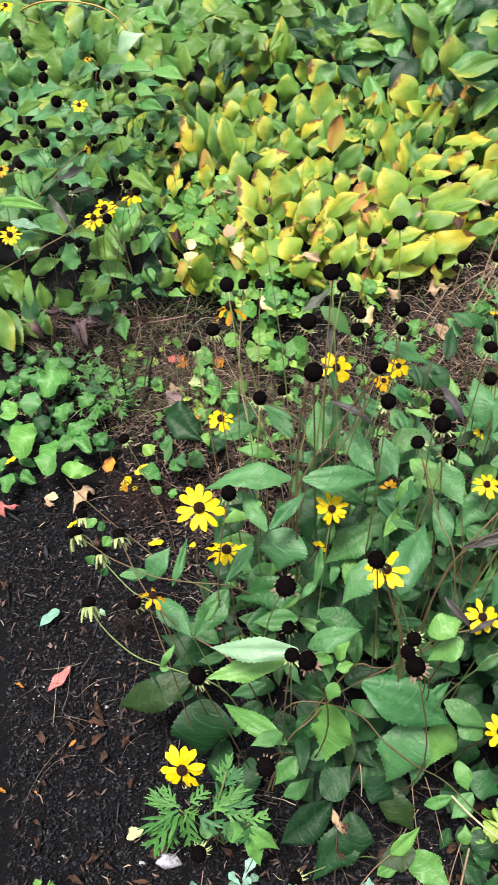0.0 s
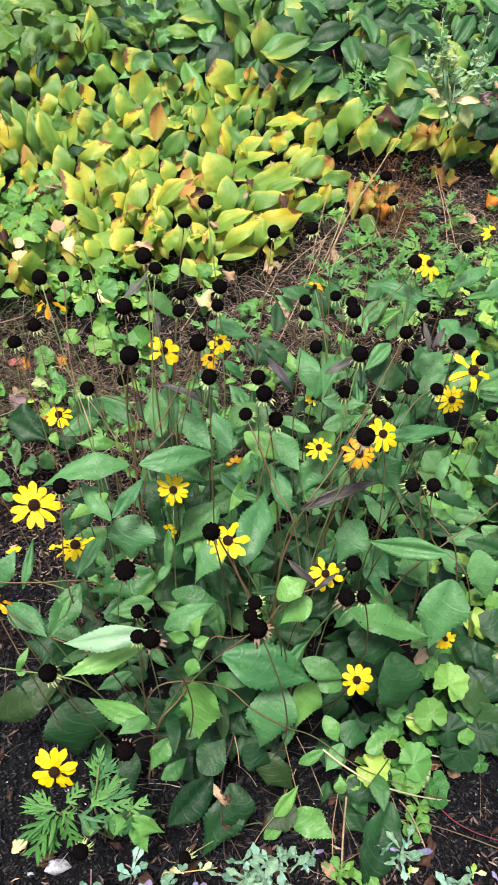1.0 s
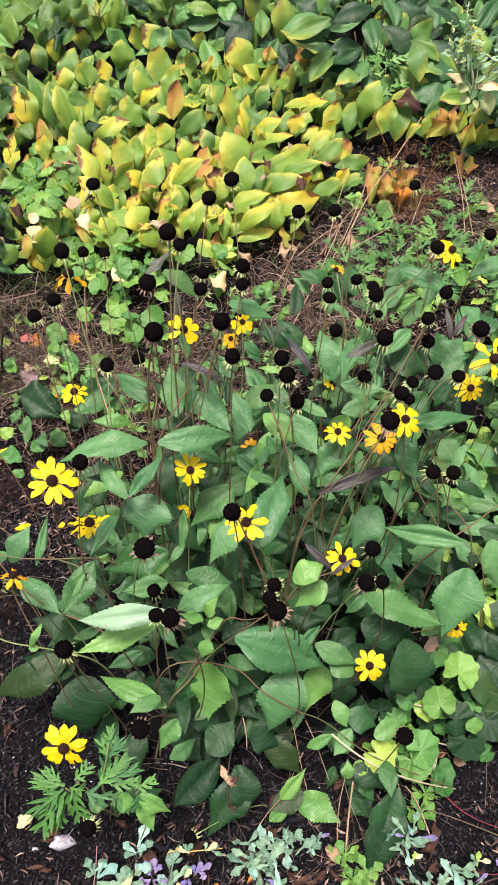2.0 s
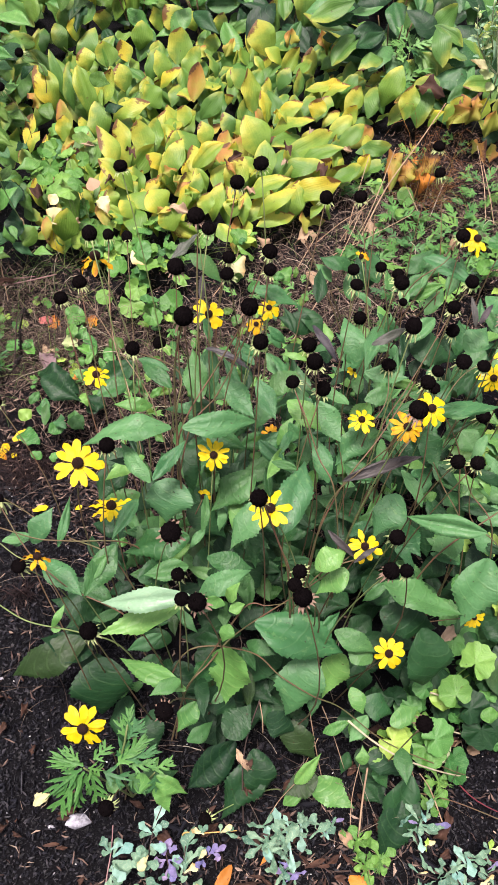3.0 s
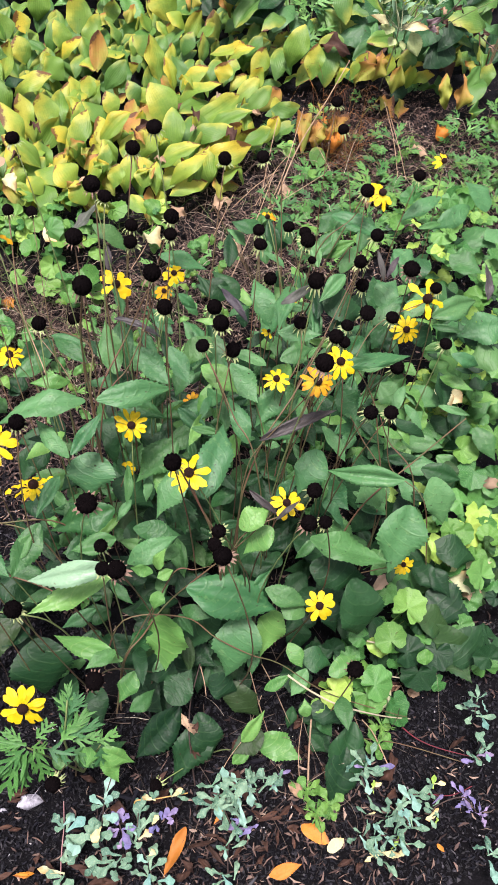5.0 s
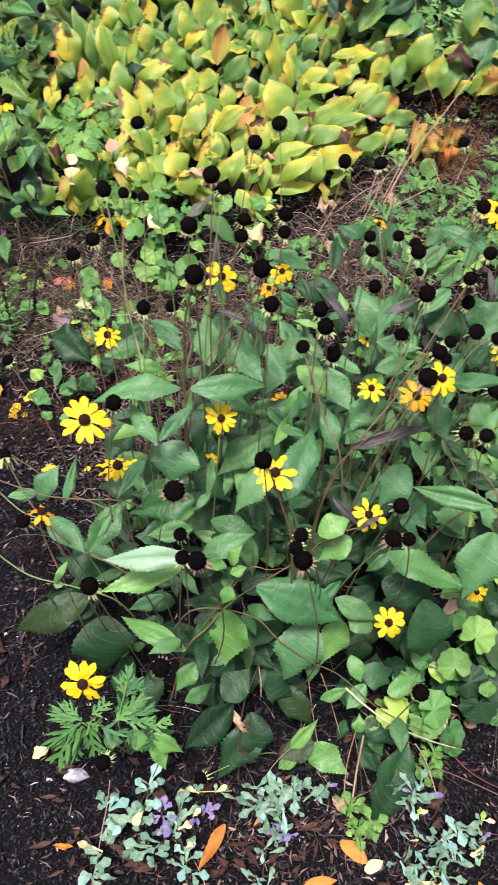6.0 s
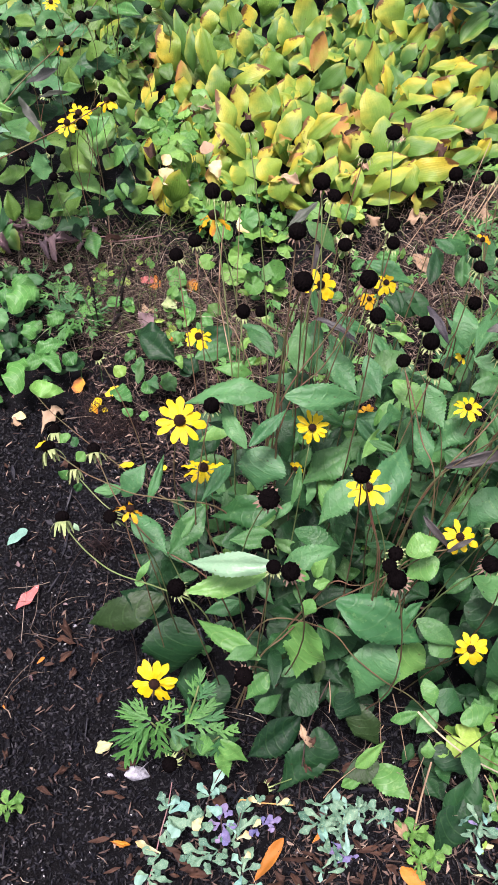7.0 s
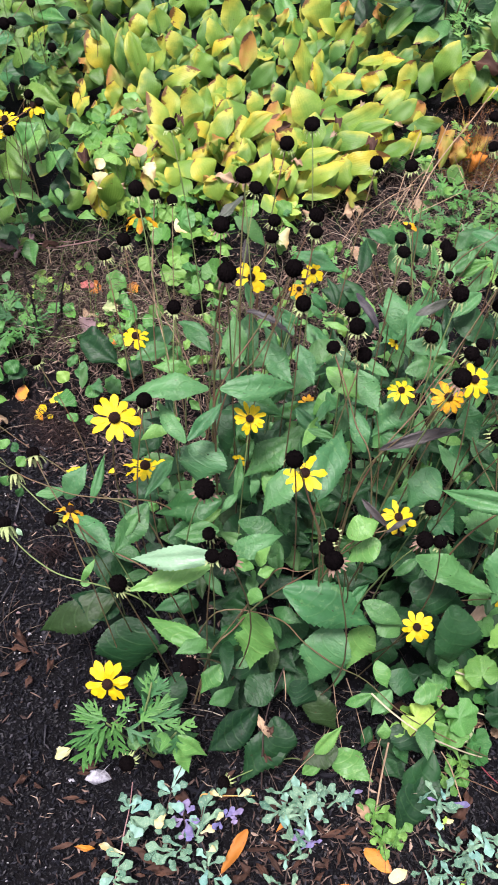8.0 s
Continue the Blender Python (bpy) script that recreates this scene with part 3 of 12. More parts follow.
def crumbs(name, count, where, material, label, category, seed):
    """Small uneven lumps of soil and rotted bark, many fine and few coarse, joined."""
    r = random.Random(seed)
    verts, faces = [], []
    made = 0
    while made < count:
        x, y, keep = where(r)
        if r.random() > keep:
            continue
        made += 1
        size = 0.0011 + 0.0034 * r.random() ** 4
        m = pose(x, y, ground_height(x, y) + size * 0.5, r.uniform(-40, 40), r.uniform(-40, 40), r.uniform(0, 360))
        at = len(verts)
        for p in ((1.3, 0, 0), (-1.3, 0, 0), (0, 1, 0), (0, -1, 0), (0, 0, 0.8), (0, 0, -0.8)):
            verts.append(m @ Vector([size * (c * r.uniform(0.6, 1.3) + r.uniform(-0.25, 0.25)) for c in p]))
        for a, b, c in ((0, 2, 4), (2, 1, 4), (1, 3, 4), (3, 0, 4), (2, 0, 5), (1, 2, 5), (3, 1, 5), (0, 3, 5)):
            faces.append((at + a, at + b, at + c))
    ob = new(name, mesh_of(name, verts, faces, smooth=False))
    ob.data.materials.append(material)
    return tagged(ob, label, category, kind="stuff")


def specky(r):
    x, y, keep = bare(r)
    return x, y, keep * max(0.0, noise.noise((x * 7, y * 7, 4.0)) * 2 + 0.3)


crumbs("soil_crumbs", 46000, bare, CRUMBS, "fine black crumbs of soil and rotted bark", "soil", 2)
scraps("bark_pieces", 110, bare, ((0.018, 0.055), (0.004, 0.012), (0.003, 0.007)), CHIPS, "larger flat pieces of black bark mulch", "mulch", 8)
scraps("bark_mulch", 22000, bare, ((0.002, 0.011), (0.0008, 0.0042), (0.001, 0.003)), CHIPS, "black shredded bark mulch with damp splinters", "mulch", 3)
scraps("plant_litter", 34000, brown, ((0.004, 0.022), (0.0008, 0.006), (0.0006, 0.0014)), LITTER, "brown dry stalk bits and leaf litter on soil", "litter", 4, 0.008, 0.18)
scraps("wood_splinters", 260, bare, ((0.006, 0.026), (0.0008, 0.0024), (0.0006, 0.0015)), STRAW, "thin tan wood splinters scattered over the mulch", "litter", 5, 0.008, 0.2)
scraps("pale_specks", 520, specky, ((0.0015, 0.004), (0.0015, 0.003), (0.001, 0.003)), SPECK, "tiny pale grit specks in the mulch", "grit", 6, 0.010)


# ---- black-eyed susans ----
def susan_plant(x, y, label, group="black-eyed susans"):
    return thing("black_eyed_susan", x, y, 0.0, label=label, category="flower", group=group)


def stalk(plant, head, thick=0.0013, material=None, leaves=3, leaf_size=0.07, kinds=None, low=0.1, high=0.6, slender=True):
    """A stem from the nearest main stem of the plant to a head, with leaves along it. Returns the way in which its top points."""
    head = Vector(head)
    foot = plant.location.lerp(Vector((head.x, head.y, 0)), rnd.uniform(0.45, 0.8))
    if not slender:
        foot = Vector((head.x + rnd.uniform(-0.05, 0.05), head.y + rnd.uniform(0.0, 0.06), 0.28))
    flat = head - foot
    bow = Vector((rnd.uniform(-1, 1), rnd.uniform(-1, 1), rnd.uniform(-0.6, 0.2))) * min(0.045, flat.length * 0.12)
    flat = Vector((head.x - foot.x, head.y - foot.y, 0))

    def at(s):
        p = foot + flat * (0.55 * s + 0.45 * s * s) + bow * math.sin(3.14 * s)
        p.z = foot.z + (head.z - foot.z) * (s + 0.22 * s * (1 - s))
        return p

    points = [at(i / 9) - plant.location for i in range(10)]
    piece("stem", tube("stem", points, thick, thick * 0.65), material or rnd.choice((STEM, STEM, STEM_GREEN)), plant, Matrix())
    turn = rnd.uniform(0, 6.28)
    for k in range(leaves):
        s = low + (high - low) * (k + rnd.uniform(0.1, 0.9)) / leaves
        p = at(s)
        turn += 2.4 + rnd.uniform(-0.5, 0.5)
        long = leaf_size * (1.25 - 0.75 * s) * rnd.uniform(0.75, 1.2)
        tip = p + Vector((math.cos(turn) * long, math.sin(turn) * long, long * rnd.uniform(-0.25, 0.35)))
        kind = rnd.random()
        mat = (kinds or (SUSAN, SUSAN_UPPER, SUSAN_UPPER, SUSAN))[int(kind * 3.99)]
        leaf(plant, p, tip, long * (rnd.uniform(0.40, 0.55) if slender else rnd.uniform(0.48, 0.62)), mat, LANCE if s > 0.6 and slender else OVATE)
    return (points[-1] - points[-2]).normalized()


def seed_head(plant, head, size=0.021, lean=None, dry=False, bare_stem=False, **stem):
    """A spent head: a black cone with withered bracts under it, on its stem."""
    axis = Vector((0, 0, 1)) if bare_stem else stalk(plant, head, **stem)
    axis = Vector(lean) if lean else axis + Vector((rnd.uniform(-0.25, 0.25), rnd.uniform(-0.35, 0.1), 0.25))
    m = facing(Vector(head) - plant.location, axis, rnd.uniform(0, 6)) @ Matrix.Scale(size, 4)
    cone = piece("seed_head", rnd.choice(DOME), CONE, plant, m, "black dried seed cone")
    tagged(piece("bract_ring", rnd.choice(SKIRT_GREEN if bare_stem else SKIRT), BRACT_DRY if dry else BRACT, cone, Matrix(), "withered pale bracts"), kind="stuff")
    return cone


def flower(plant, head, radius=0.027, lean=(0.0, -0.35, 1.0), petals=11, missing=(), old=False, droop=0.15, eye=0.013, wide=1.0, **stem):
    """A yellow daisy head: a dark cone with ray petals round it, on its stem."""
    stalk(plant, head, **stem)
    m = facing(Vector(head) - plant.location, lean, rnd.uniform(0, 6))
    cone = piece("flower_head", rnd.choice(DOME), EYE, plant, m @ Matrix.Scale(eye, 4), "yellow flower with a dark brown cone")
    for k in range(petals):
        if k in missing:
            continue
        long = radius * rnd.uniform(0.84, 1.1) - 0.3 * eye
        tilt = droop + rnd.uniform(-0.16, 0.22)
        local = Matrix.Rotation(6.283 * (k + rnd.uniform(-0.28, 0.28)) / petals, 4, "Z") @ Matrix.Translation((0.3, 0, -0.2 - 0.05 * (k % 2))) @ Matrix.Rotation(tilt, 4, "Y") @ Matrix.Rotation(rnd.uniform(-0.3, 0.3), 4, "X") @ Matrix.Diagonal((long / eye, radius * rnd.uniform(0.31, 0.41) * wide * 9.5 / petals / eye, long / eye, 1))
        piece("petal", rnd.choice(RAY), PETAL_OLD if old else PETAL, cone, local)
    return cone


# ---- hostas ----
def hosta_leaves(plant, count, kinds):
    """The leaves of a clump, all half upright with their faces to the light."""
    for k in range(count):
        turn, out = 2.4 * k + rnd.uniform(-0.4, 0.4), math.sqrt((k + 0.5) / count)
        foot = plant.location + Vector((math.cos(turn), math.sin(turn), 0)) * 0.12 * out
        foot.z = rnd.uniform(0.02, 0.08)
        long, swing, back = rnd.uniform(0.065, 0.125), rnd.gauss(0.12, 0.5) + 0.9 * max(0.0, plant.location.x - 0.1) + 0.35 * math.cos(turn) * out, rnd.uniform(0.15, 1.05)
        up = Vector((0, math.cos(back), math.sin(back)))
        tip = foot + (up * math.cos(swing) + Vector((1, 0, 0)) * math.sin(swing)) * long
        leaf(plant, foot, tip, long * rnd.uniform(0.40, 0.56), rnd.choice(kinds), ELLIPSE, (rnd.gauss(0, 0.8), -math.sin(back), math.cos(back)))


# ---- other plants and loose things ----
def bush(plant, count, spread, low, high, size, kinds, shapes=None, slim=(0.36, 0.5), tilt=0.5):
    """Leaves all through the body of a plant, turned to the light."""
    for k in range(count):
        turn, out = rnd.uniform(0, 6.28), spread * math.sqrt(rnd.random())
        foot = plant.location + Vector((math.cos(turn) * out, math.sin(turn) * out, rnd.uniform(low, high)))
        turn += rnd.uniform(-1.0, 1.0)
        long = size * rnd.uniform(0.65, 1.2)
        face = Vector((rnd.gauss(0, 0.3), -tilt + rnd.gauss(0, 0.3), 1.0)).normalized()
        flat = Vector((math.cos(turn), math.sin(turn), 0))
        tip = foot + (flat - face * flat.dot(face)).normalized() * long
        tip.z = max(tip.z, 0.012)
        leaf(plant, foot, tip, long * rnd.uniform(*slim), rnd.choice(kinds), shapes, face)


def round_leaf(plant, at, size, material, lean=None):
    """A scalloped round leaf on its own stalk."""
    axis = lean or (rnd.gauss(0, 0.4), rnd.gauss(-0.25, 0.4), 1.0)
    m = facing(Vector(at) - plant.location, axis, rnd.uniform(0, 6.28)) @ Matrix.Scale(size, 4)
    return piece("leaf", rnd.choice(ROUND), material, plant, m)


def round_patch(plant, count, rx, ry, size, kinds, low=0.02, high=0.07):
    for k in range(count):
        turn, out = rnd.uniform(0, 6.28), math.sqrt(rnd.random())
        at = plant.location + Vector((math.cos(turn) * out * rx, math.sin(turn) * out * ry, rnd.uniform(low, high)))
        round_leaf(plant, at, size * rnd.choice((0.5, 0.7, 0.9, 1.1, 1.4)) * rnd.uniform(0.9, 1.1), rnd.choice(kinds))


def cut_spray(plant, count, spread, low, high, size, kinds):
    """Feathery leaves that fan out from a plant's middle."""
    for k in range(count):
        turn = 2.4 * k + rnd.uniform(-0.4, 0.4)
        out = spread * math.sqrt((k + 0.5) / count)
        foot = plant.location + Vector((math.cos(turn) * out * 0.5, math.sin(turn) * out * 0.5, rnd.uniform(low, high)))
        long = size * rnd.uniform(0.7, 1.2)
        tip = foot + Vector((math.cos(turn), math.sin(turn), rnd.uniform(-0.1, 0.55))).normalized() * long
        leaf(plant, foot, tip, long * rnd.uniform(0.8, 1.05), rnd.choice(kinds), CUT_LEAF)


def stem_line(plant, thick, thin, material, *places):
    """A stem through some places, rounded off between them."""
    p = [Vector(q) - plant.location for q in places]
    points = []
    for k in range(len(p) - 1):
        before, after = p[max(k - 1, 0)], p[min(k + 2, len(p) - 1)]
        for i in range(6):
            u = i / 6
            points.append(0.5 * (2 * p[k] + (p[k + 1] - before) * u + (2 * before - 5 * p[k] + 4 * p[k + 1] - after) * u * u + (3 * p[k] - before - 3 * p[k + 1] + after) * u ** 3))
    points.append(p[-1])
    return piece("stem", tube("stem", points, thick, thin), material, plant, Matrix())


def grey_plant(x, y, places, label="grey-green leafy sprig with mauve tips on mulch"):
    """A creeping sprig: a thin stem with tufts of small blunt grey leaves."""
    plant = thing("grey_sprig", x, y, 0.0, label=label, category="garden plant", group="grey sprigs")
    if len(places) > 1:
        stem_line(plant, 0.0015, 0.0010, STEM_DARK, (x, y, 0.0), *[p[:3] for p in places])
    else:
        stem_line(plant, 0.0015, 0.0011, STEM_DARK, (x, y, 0.0), (places[0][0], places[0][1], places[0][2]))
    for px, py, pz, count, size, kind in places:
        kinds = {"g": (GREY, GREY, MINT, GREY), "m": (MAUVE, GREY, GREY, GREY), "c": (CREAM, GREY, GREY, LIME_ROUND), "f": (MAUVE, MAUVE, MAUVE, MAUVE)}[kind]
        for k in range(max(2, count - 1)):
            turn = 2.4 * k + rnd.uniform(-0.5, 0.5)
            foot = Vector((px, py, pz)) + Vector((rnd.uniform(-1, 1), rnd.uniform(-1, 1), rnd.uniform(-0.3, 0.6))) * size * 0.35
            long = size * rnd.uniform(0.55, 1.15)
            tip = foot + Vector((math.cos(turn), math.sin(turn), rnd.uniform(-0.1, 0.7))) * long
            tip.z = max(tip.z, 0.012)
            leaf(plant, foot, tip, long * rnd.uniform(0.30, 0.45), kinds[k % 4], SPOON)
    return plant


def fallen(name, x, y, long, wide, turn, material, label, shapes=None, lift=0.016, tip_up=0.006):
    """A dead leaf lying on the ground."""
    a = radians(turn)
    half = Vector((math.cos(a), math.sin(a), 0)) * long / 2
    at = Vector((x, y, ground_height(x, y) + lift))
    ob = piece(name, rnd.choice(shapes or CURL), material, None, leaf_pose(at - half, at + half + Vector((0, 0, tip_up)), wide, (rnd.uniform(-0.2, 0.2), rnd.uniform(-0.3, 0.1), 1.0)))
    return tagged(ob, label, "fallen leaf", "fallen leaves")


def strands(x, y, count, rx, ry, material=None, label="thin bleached dry grass strands over soil", name="dry_grass", tall=0.08, sizes=(0.03, 0.15)):
    """Dry grass strands and thin stalks lying criss-cross, joined."""
    r = random.Random(count * 7 + int(x * 100))
    verts, faces = [], []
    for k in range(count):
        at = Vector((r.gauss(x, rx * 0.6), r.gauss(y, ry * 0.6), 0))
        turn, long, width = r.uniform(0, 6.28), r.uniform(*sizes), r.uniform(0.0003, 0.0009)
        rise, bend = tall * r.random() ** 2, r.gauss(0, 0.45)
        start = len(verts)
        for i in range(6):
            u = i / 5
            a = turn + bend * u
            p = at + Vector((math.cos(a), math.sin(a), 0)) * long * u
            p.z = ground_height(p.x, p.y) + 0.008 + rise * math.sin(2.4 * u)
            side = Vector((-math.sin(a), math.cos(a), 0)) * width * (1.2 - u)
            verts += [p - side, p + side, p + Vector((0, 0, width * 1.6))]
        for i in range(5):
            a = start + 3 * i
            for j in range(3):
                n = (j + 1) % 3
                faces.append((a + j, a + n, a + 3 + n, a + 3 + j))
    ob = new(name, mesh_of(name, verts, faces))
    ob.data.materials.append(material or STRAW)
    return tagged(ob, label, name.replace("_", " "), kind="stuff")


def backdrop_plant(x, y, high, kind):
    """A leafy plant in the dark mixed growth at the back."""
    label = ("dark leafy perennial at the back of the bed", "dark green hosta at the back of the bed", "rough-leaved green perennial at the back of the bed", "hosta at the back, shade put into its dark blue-green leaves")[kind]
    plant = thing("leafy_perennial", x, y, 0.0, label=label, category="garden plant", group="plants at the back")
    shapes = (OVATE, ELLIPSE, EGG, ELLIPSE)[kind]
    # the last set gives the shade at the back right as darker leaf colours
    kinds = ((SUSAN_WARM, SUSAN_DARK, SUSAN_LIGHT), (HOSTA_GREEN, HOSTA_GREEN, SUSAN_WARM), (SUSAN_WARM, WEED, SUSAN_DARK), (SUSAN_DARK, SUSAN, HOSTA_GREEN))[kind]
    for k in range(4):
        turn = rnd.uniform(0, 6.28)
        stem_line(plant, 0.003, 0.002, STEM, (x, y, 0), (x + 0.06 * math.cos(turn), y + 0.06 * math.sin(turn), high * 0.7))
    bush(plant, 30, 0.2, 0.04, high, 0.13, kinds, shapes, (0.4, 0.55), 0.7)
    return plant


def sprout(x, y):
    plant = thing("seedling", x, y)
    for k in range(9):
        turn = 2.4 * k
        foot = Vector((x, y, 0.012 + 0.004 * k))
        tip = foot + Vector((math.cos(turn), math.sin(turn), 0.3)) * rnd.uniform(0.016, 0.032)
        leaf(plant, foot, tip, rnd.uniform(0.012, 0.020), IVY, CUT_LEAF if k % 2 else SPOON)
    return plant


def stone(x, y, size=0.017):
    """A broken stone with flat sides."""
    bm = bmesh.new()
    r = random.Random(int(x * 1000))
    for k in range(14):
        p = Vector((r.gauss(0, 1), r.gauss(0, 1), r.gauss(0, 1))).normalized()
        bm.verts.new((p.x * size * 1.5, p.y * size * 0.85, p.z * size * 0.6))
    bmesh.ops.convex_hull(bm, input=bm.verts)
    bmesh.ops.bevel(bm, geom=list(bm.edges), offset=size * 0.06, segments=1, affect="EDGES")
    data = bpy.data.meshes.new("stone")
    bm.to_mesh(data)
    bm.free()
    data.materials.append(STONE)
    ob = new("stone", data)
    ob.matrix_basis = pose(x, y, ground_height(x, y) + size * 0.35, 0, 0, -8)
    return ob

# front bed, plant by plant
pa = susan_plant(0.06, 0.62, "bushy black-eyed susan with yellow flowers and spent heads")
pb = susan_plant(0.15, 0.82, "tall black-eyed susan topped with black seed heads")
pc = susan_plant(0.27, 0.64, "black-eyed susan with yellow flowers and broad green leaves")
pd = susan_plant(0.45, 0.8, "black-eyed susan with many black seed heads on thin stems")
pe = susan_plant(0.62, 1.0, "black-eyed susan with split yellow flowers beside bare soil")
pf = susan_plant(-0.05, 0.45, "low black-eyed susan with one large yellow flower")
pj = susan_plant(0.31, 0.9, "leafy black-eyed susan with few heads")
pk = susan_plant(0.76, 0.92, "leafy black-eyed susan at the edge of the bed")
pg = susan_plant(0.33, 0.42, "low black-eyed susan with toothed leaves over the mulch")

seed_head(pa, (0.074, 0.508, 0.67), 0.0232, leaves=1, dry=True)
seed_head(pa, (0.007, 0.637, 0.669), 0.0188, leaves=0)
seed_head(pa, (0.076, 0.514, 0.558), 0.0166, leaves=0)
seed_head(pa, (0.095, 0.418, 0.676), 0.0195, leaves=0, dry=True)
seed_head(pa, (-0.03, 0.446, 0.575), 0.0202, leaves=0)
seed_head(pa, (-0.13, 0.582, 0.5), 0.0191, leaves=0)
seed_head(pa, (0.001, 0.936, 0.746), 0.0198, leaves=0)
seed_head(pa, (-0.05, 0.9, 0.668), 0.0189, leaves=0)
seed_head(pa, (-0.028, 0.96, 0.642), 0.0200, leaves=0)
seed_head(pa, (0.014, 1.094, 0.618), 0.0168, leaves=0)
seed_head(pa, (0.043, 0.816, 0.644), 0.0186, leaves=0)
seed_head(pa, (0.079, 0.441, 0.64), 0.0159, leaves=1)
seed_head(pa, (0.034, 1.299, 0.45), 0.0202, leaves=1)
seed_head(pa, (-0.217, 0.997, 0.35), 0.0202, leaves=0)

seed_head(pb, (0.111, 0.718, 0.791), 0.0217, leaves=0, dry=True)
seed_head(pb, (0.197, 0.783, 0.735), 0.0213, leaves=0, dry=True)
seed_head(pb, (0.11, 0.846, 0.755), 0.0216, leaves=1, dry=True)
seed_head(pb, (0.144, 0.93, 0.767), 0.0226, leaves=1, dry=True)
seed_head(pb, (0.157, 0.889, 0.777), 0.0178, leaves=0)
seed_head(pb, (0.21, 1.015, 0.755), 0.0203, leaves=1)
seed_head(pb, (0.24, 0.994, 0.797), 0.0210, leaves=1)
seed_head(pb, (0.047, 1.097, 0.738), 0.0203, leaves=0)
seed_head(pb, (0.185, 0.928, 0.665), 0.0198, leaves=0)
seed_head(pb, (0.246, 0.93, 0.698), 0.0210, leaves=1)
seed_head(pb, (0.231, 0.838, 0.745), 0.0165, leaves=0)
seed_head(pb, (0.202, 0.72, 0.736), 0.0186, leaves=1)
seed_head(pb, (0.076, 1.13, 0.327), 0.0242, leaves=1)
seed_head(pb, (0.343, 1.02, 0.715), 0.0188, leaves=1)
seed_head(pb, (0.192, 0.969, 0.66), 0.0187, leaves=1)

seed_head(pc, (0.209, 0.424, 0.646), 0.0205, leaves=0, dry=True)
seed_head(pc, (0.175, 0.531, 0.685), 0.0200, leaves=0)
seed_head(pc, (0.249, 0.73, 0.646), 0.0181, leaves=1)
seed_head(pc, (0.266, 0.733, 0.71), 0.0186, leaves=1)
seed_head(pc, (0.268, 0.703, 0.711), 0.0196, leaves=0)
seed_head(pc, (0.284, 0.706, 0.655), 0.0192, leaves=0)
seed_head(pc, (0.368, 0.599, 0.73), 0.0219, leaves=1, dry=True)
seed_head(pc, (0.342, 0.508, 0.602), 0.0191, leaves=0)
seed_head(pc, (0.316, 0.451, 0.63), 0.0191, leaves=1, dry=True)
seed_head(pc, (0.344, 0.466, 0.596), 0.0162, leaves=0)
seed_head(pc, (0.426, 0.708, 0.646), 0.0196, leaves=0)
seed_head(pc, (0.048, 0.349, 0.56), 0.0205, leaves=1, dry=True)
seed_head(pc, (0.204, 0.443, 0.64), 0.0162, leaves=1)
seed_head(pc, (0.212, 0.458, 0.64), 0.0164, leaves=1)

seed_head(pd, (0.44, 1.159, 0.609), 0.0217, leaves=1)
seed_head(pd, (0.383, 0.961, 0.625), 0.0178, leaves=0)
seed_head(pd, (0.357, 0.857, 0.69), 0.0183, leaves=1)
seed_head(pd, (0.465, 1.066, 0.532), 0.0191, leaves=0)
seed_head(pd, (0.476, 1.012, 0.562), 0.0192, leaves=0)
seed_head(pd, (0.404, 0.955, 0.527), 0.0207, leaves=0)
seed_head(pd, (0.396, 0.729, 0.732), 0.0199, leaves=0)
seed_head(pd, (0.533, 0.903, 0.585), 0.0197, leaves=0)
seed_head(pd, (0.577, 0.953, 0.588), 0.0211, leaves=0)
seed_head(pd, (0.547, 0.91, 0.526), 0.0205, leaves=1)
seed_head(pd, (0.451, 0.681, 0.712), 0.0197, leaves=0)
seed_head(pd, (0.466, 0.766, 0.599), 0.0181, leaves=0)
seed_head(pd, (0.424, 0.843, 0.534), 0.0220, leaves=0)
seed_head(pd, (0.478, 0.97, 0.54), 0.0139, leaves=0)
seed_head(pd, (0.452, 0.615, 0.591), 0.0187, leaves=0)
seed_head(pd, (0.491, 0.629, 0.562), 0.0194, leaves=0)
seed_head(pd, (0.544, 0.783, 0.581), 0.0194, leaves=0)
seed_head(pd, (0.46, 0.951, 0.6), 0.0231, leaves=1)
seed_head(pd, (0.452, 0.735, 0.6), 0.0162, leaves=0)

seed_head(pe, (0.614, 1.1, 0.558), 0.0239, leaves=0)
seed_head(pe, (0.741, 1.163, 0.525), 0.0214, leaves=0)
seed_head(pe, (0.567, 0.804, 0.653), 0.0239, leaves=0, dry=True)
seed_head(pe, (0.652, 0.862, 0.544), 0.0184, leaves=0)
seed_head(pe, (0.667, 0.81, 0.466), 0.0205, leaves=1)
seed_head(pe, (0.569, 0.775, 0.471), 0.0216, leaves=0)
seed_head(pe, (0.581, 1.212, 0.661), 0.0200, leaves=0)
seed_head(pe, (0.661, 1.364, 0.5), 0.0212, leaves=0)

seed_head(pf, (-0.056, 0.334, 0.234), 0.0218, leaves=1)

seed_head(pg, (0.361, 0.333, 0.44), 0.0209, leaves=1, dry=True)
seed_head(pg, (0.079, 0.334, 0.077), 0.0196, leaves=0)

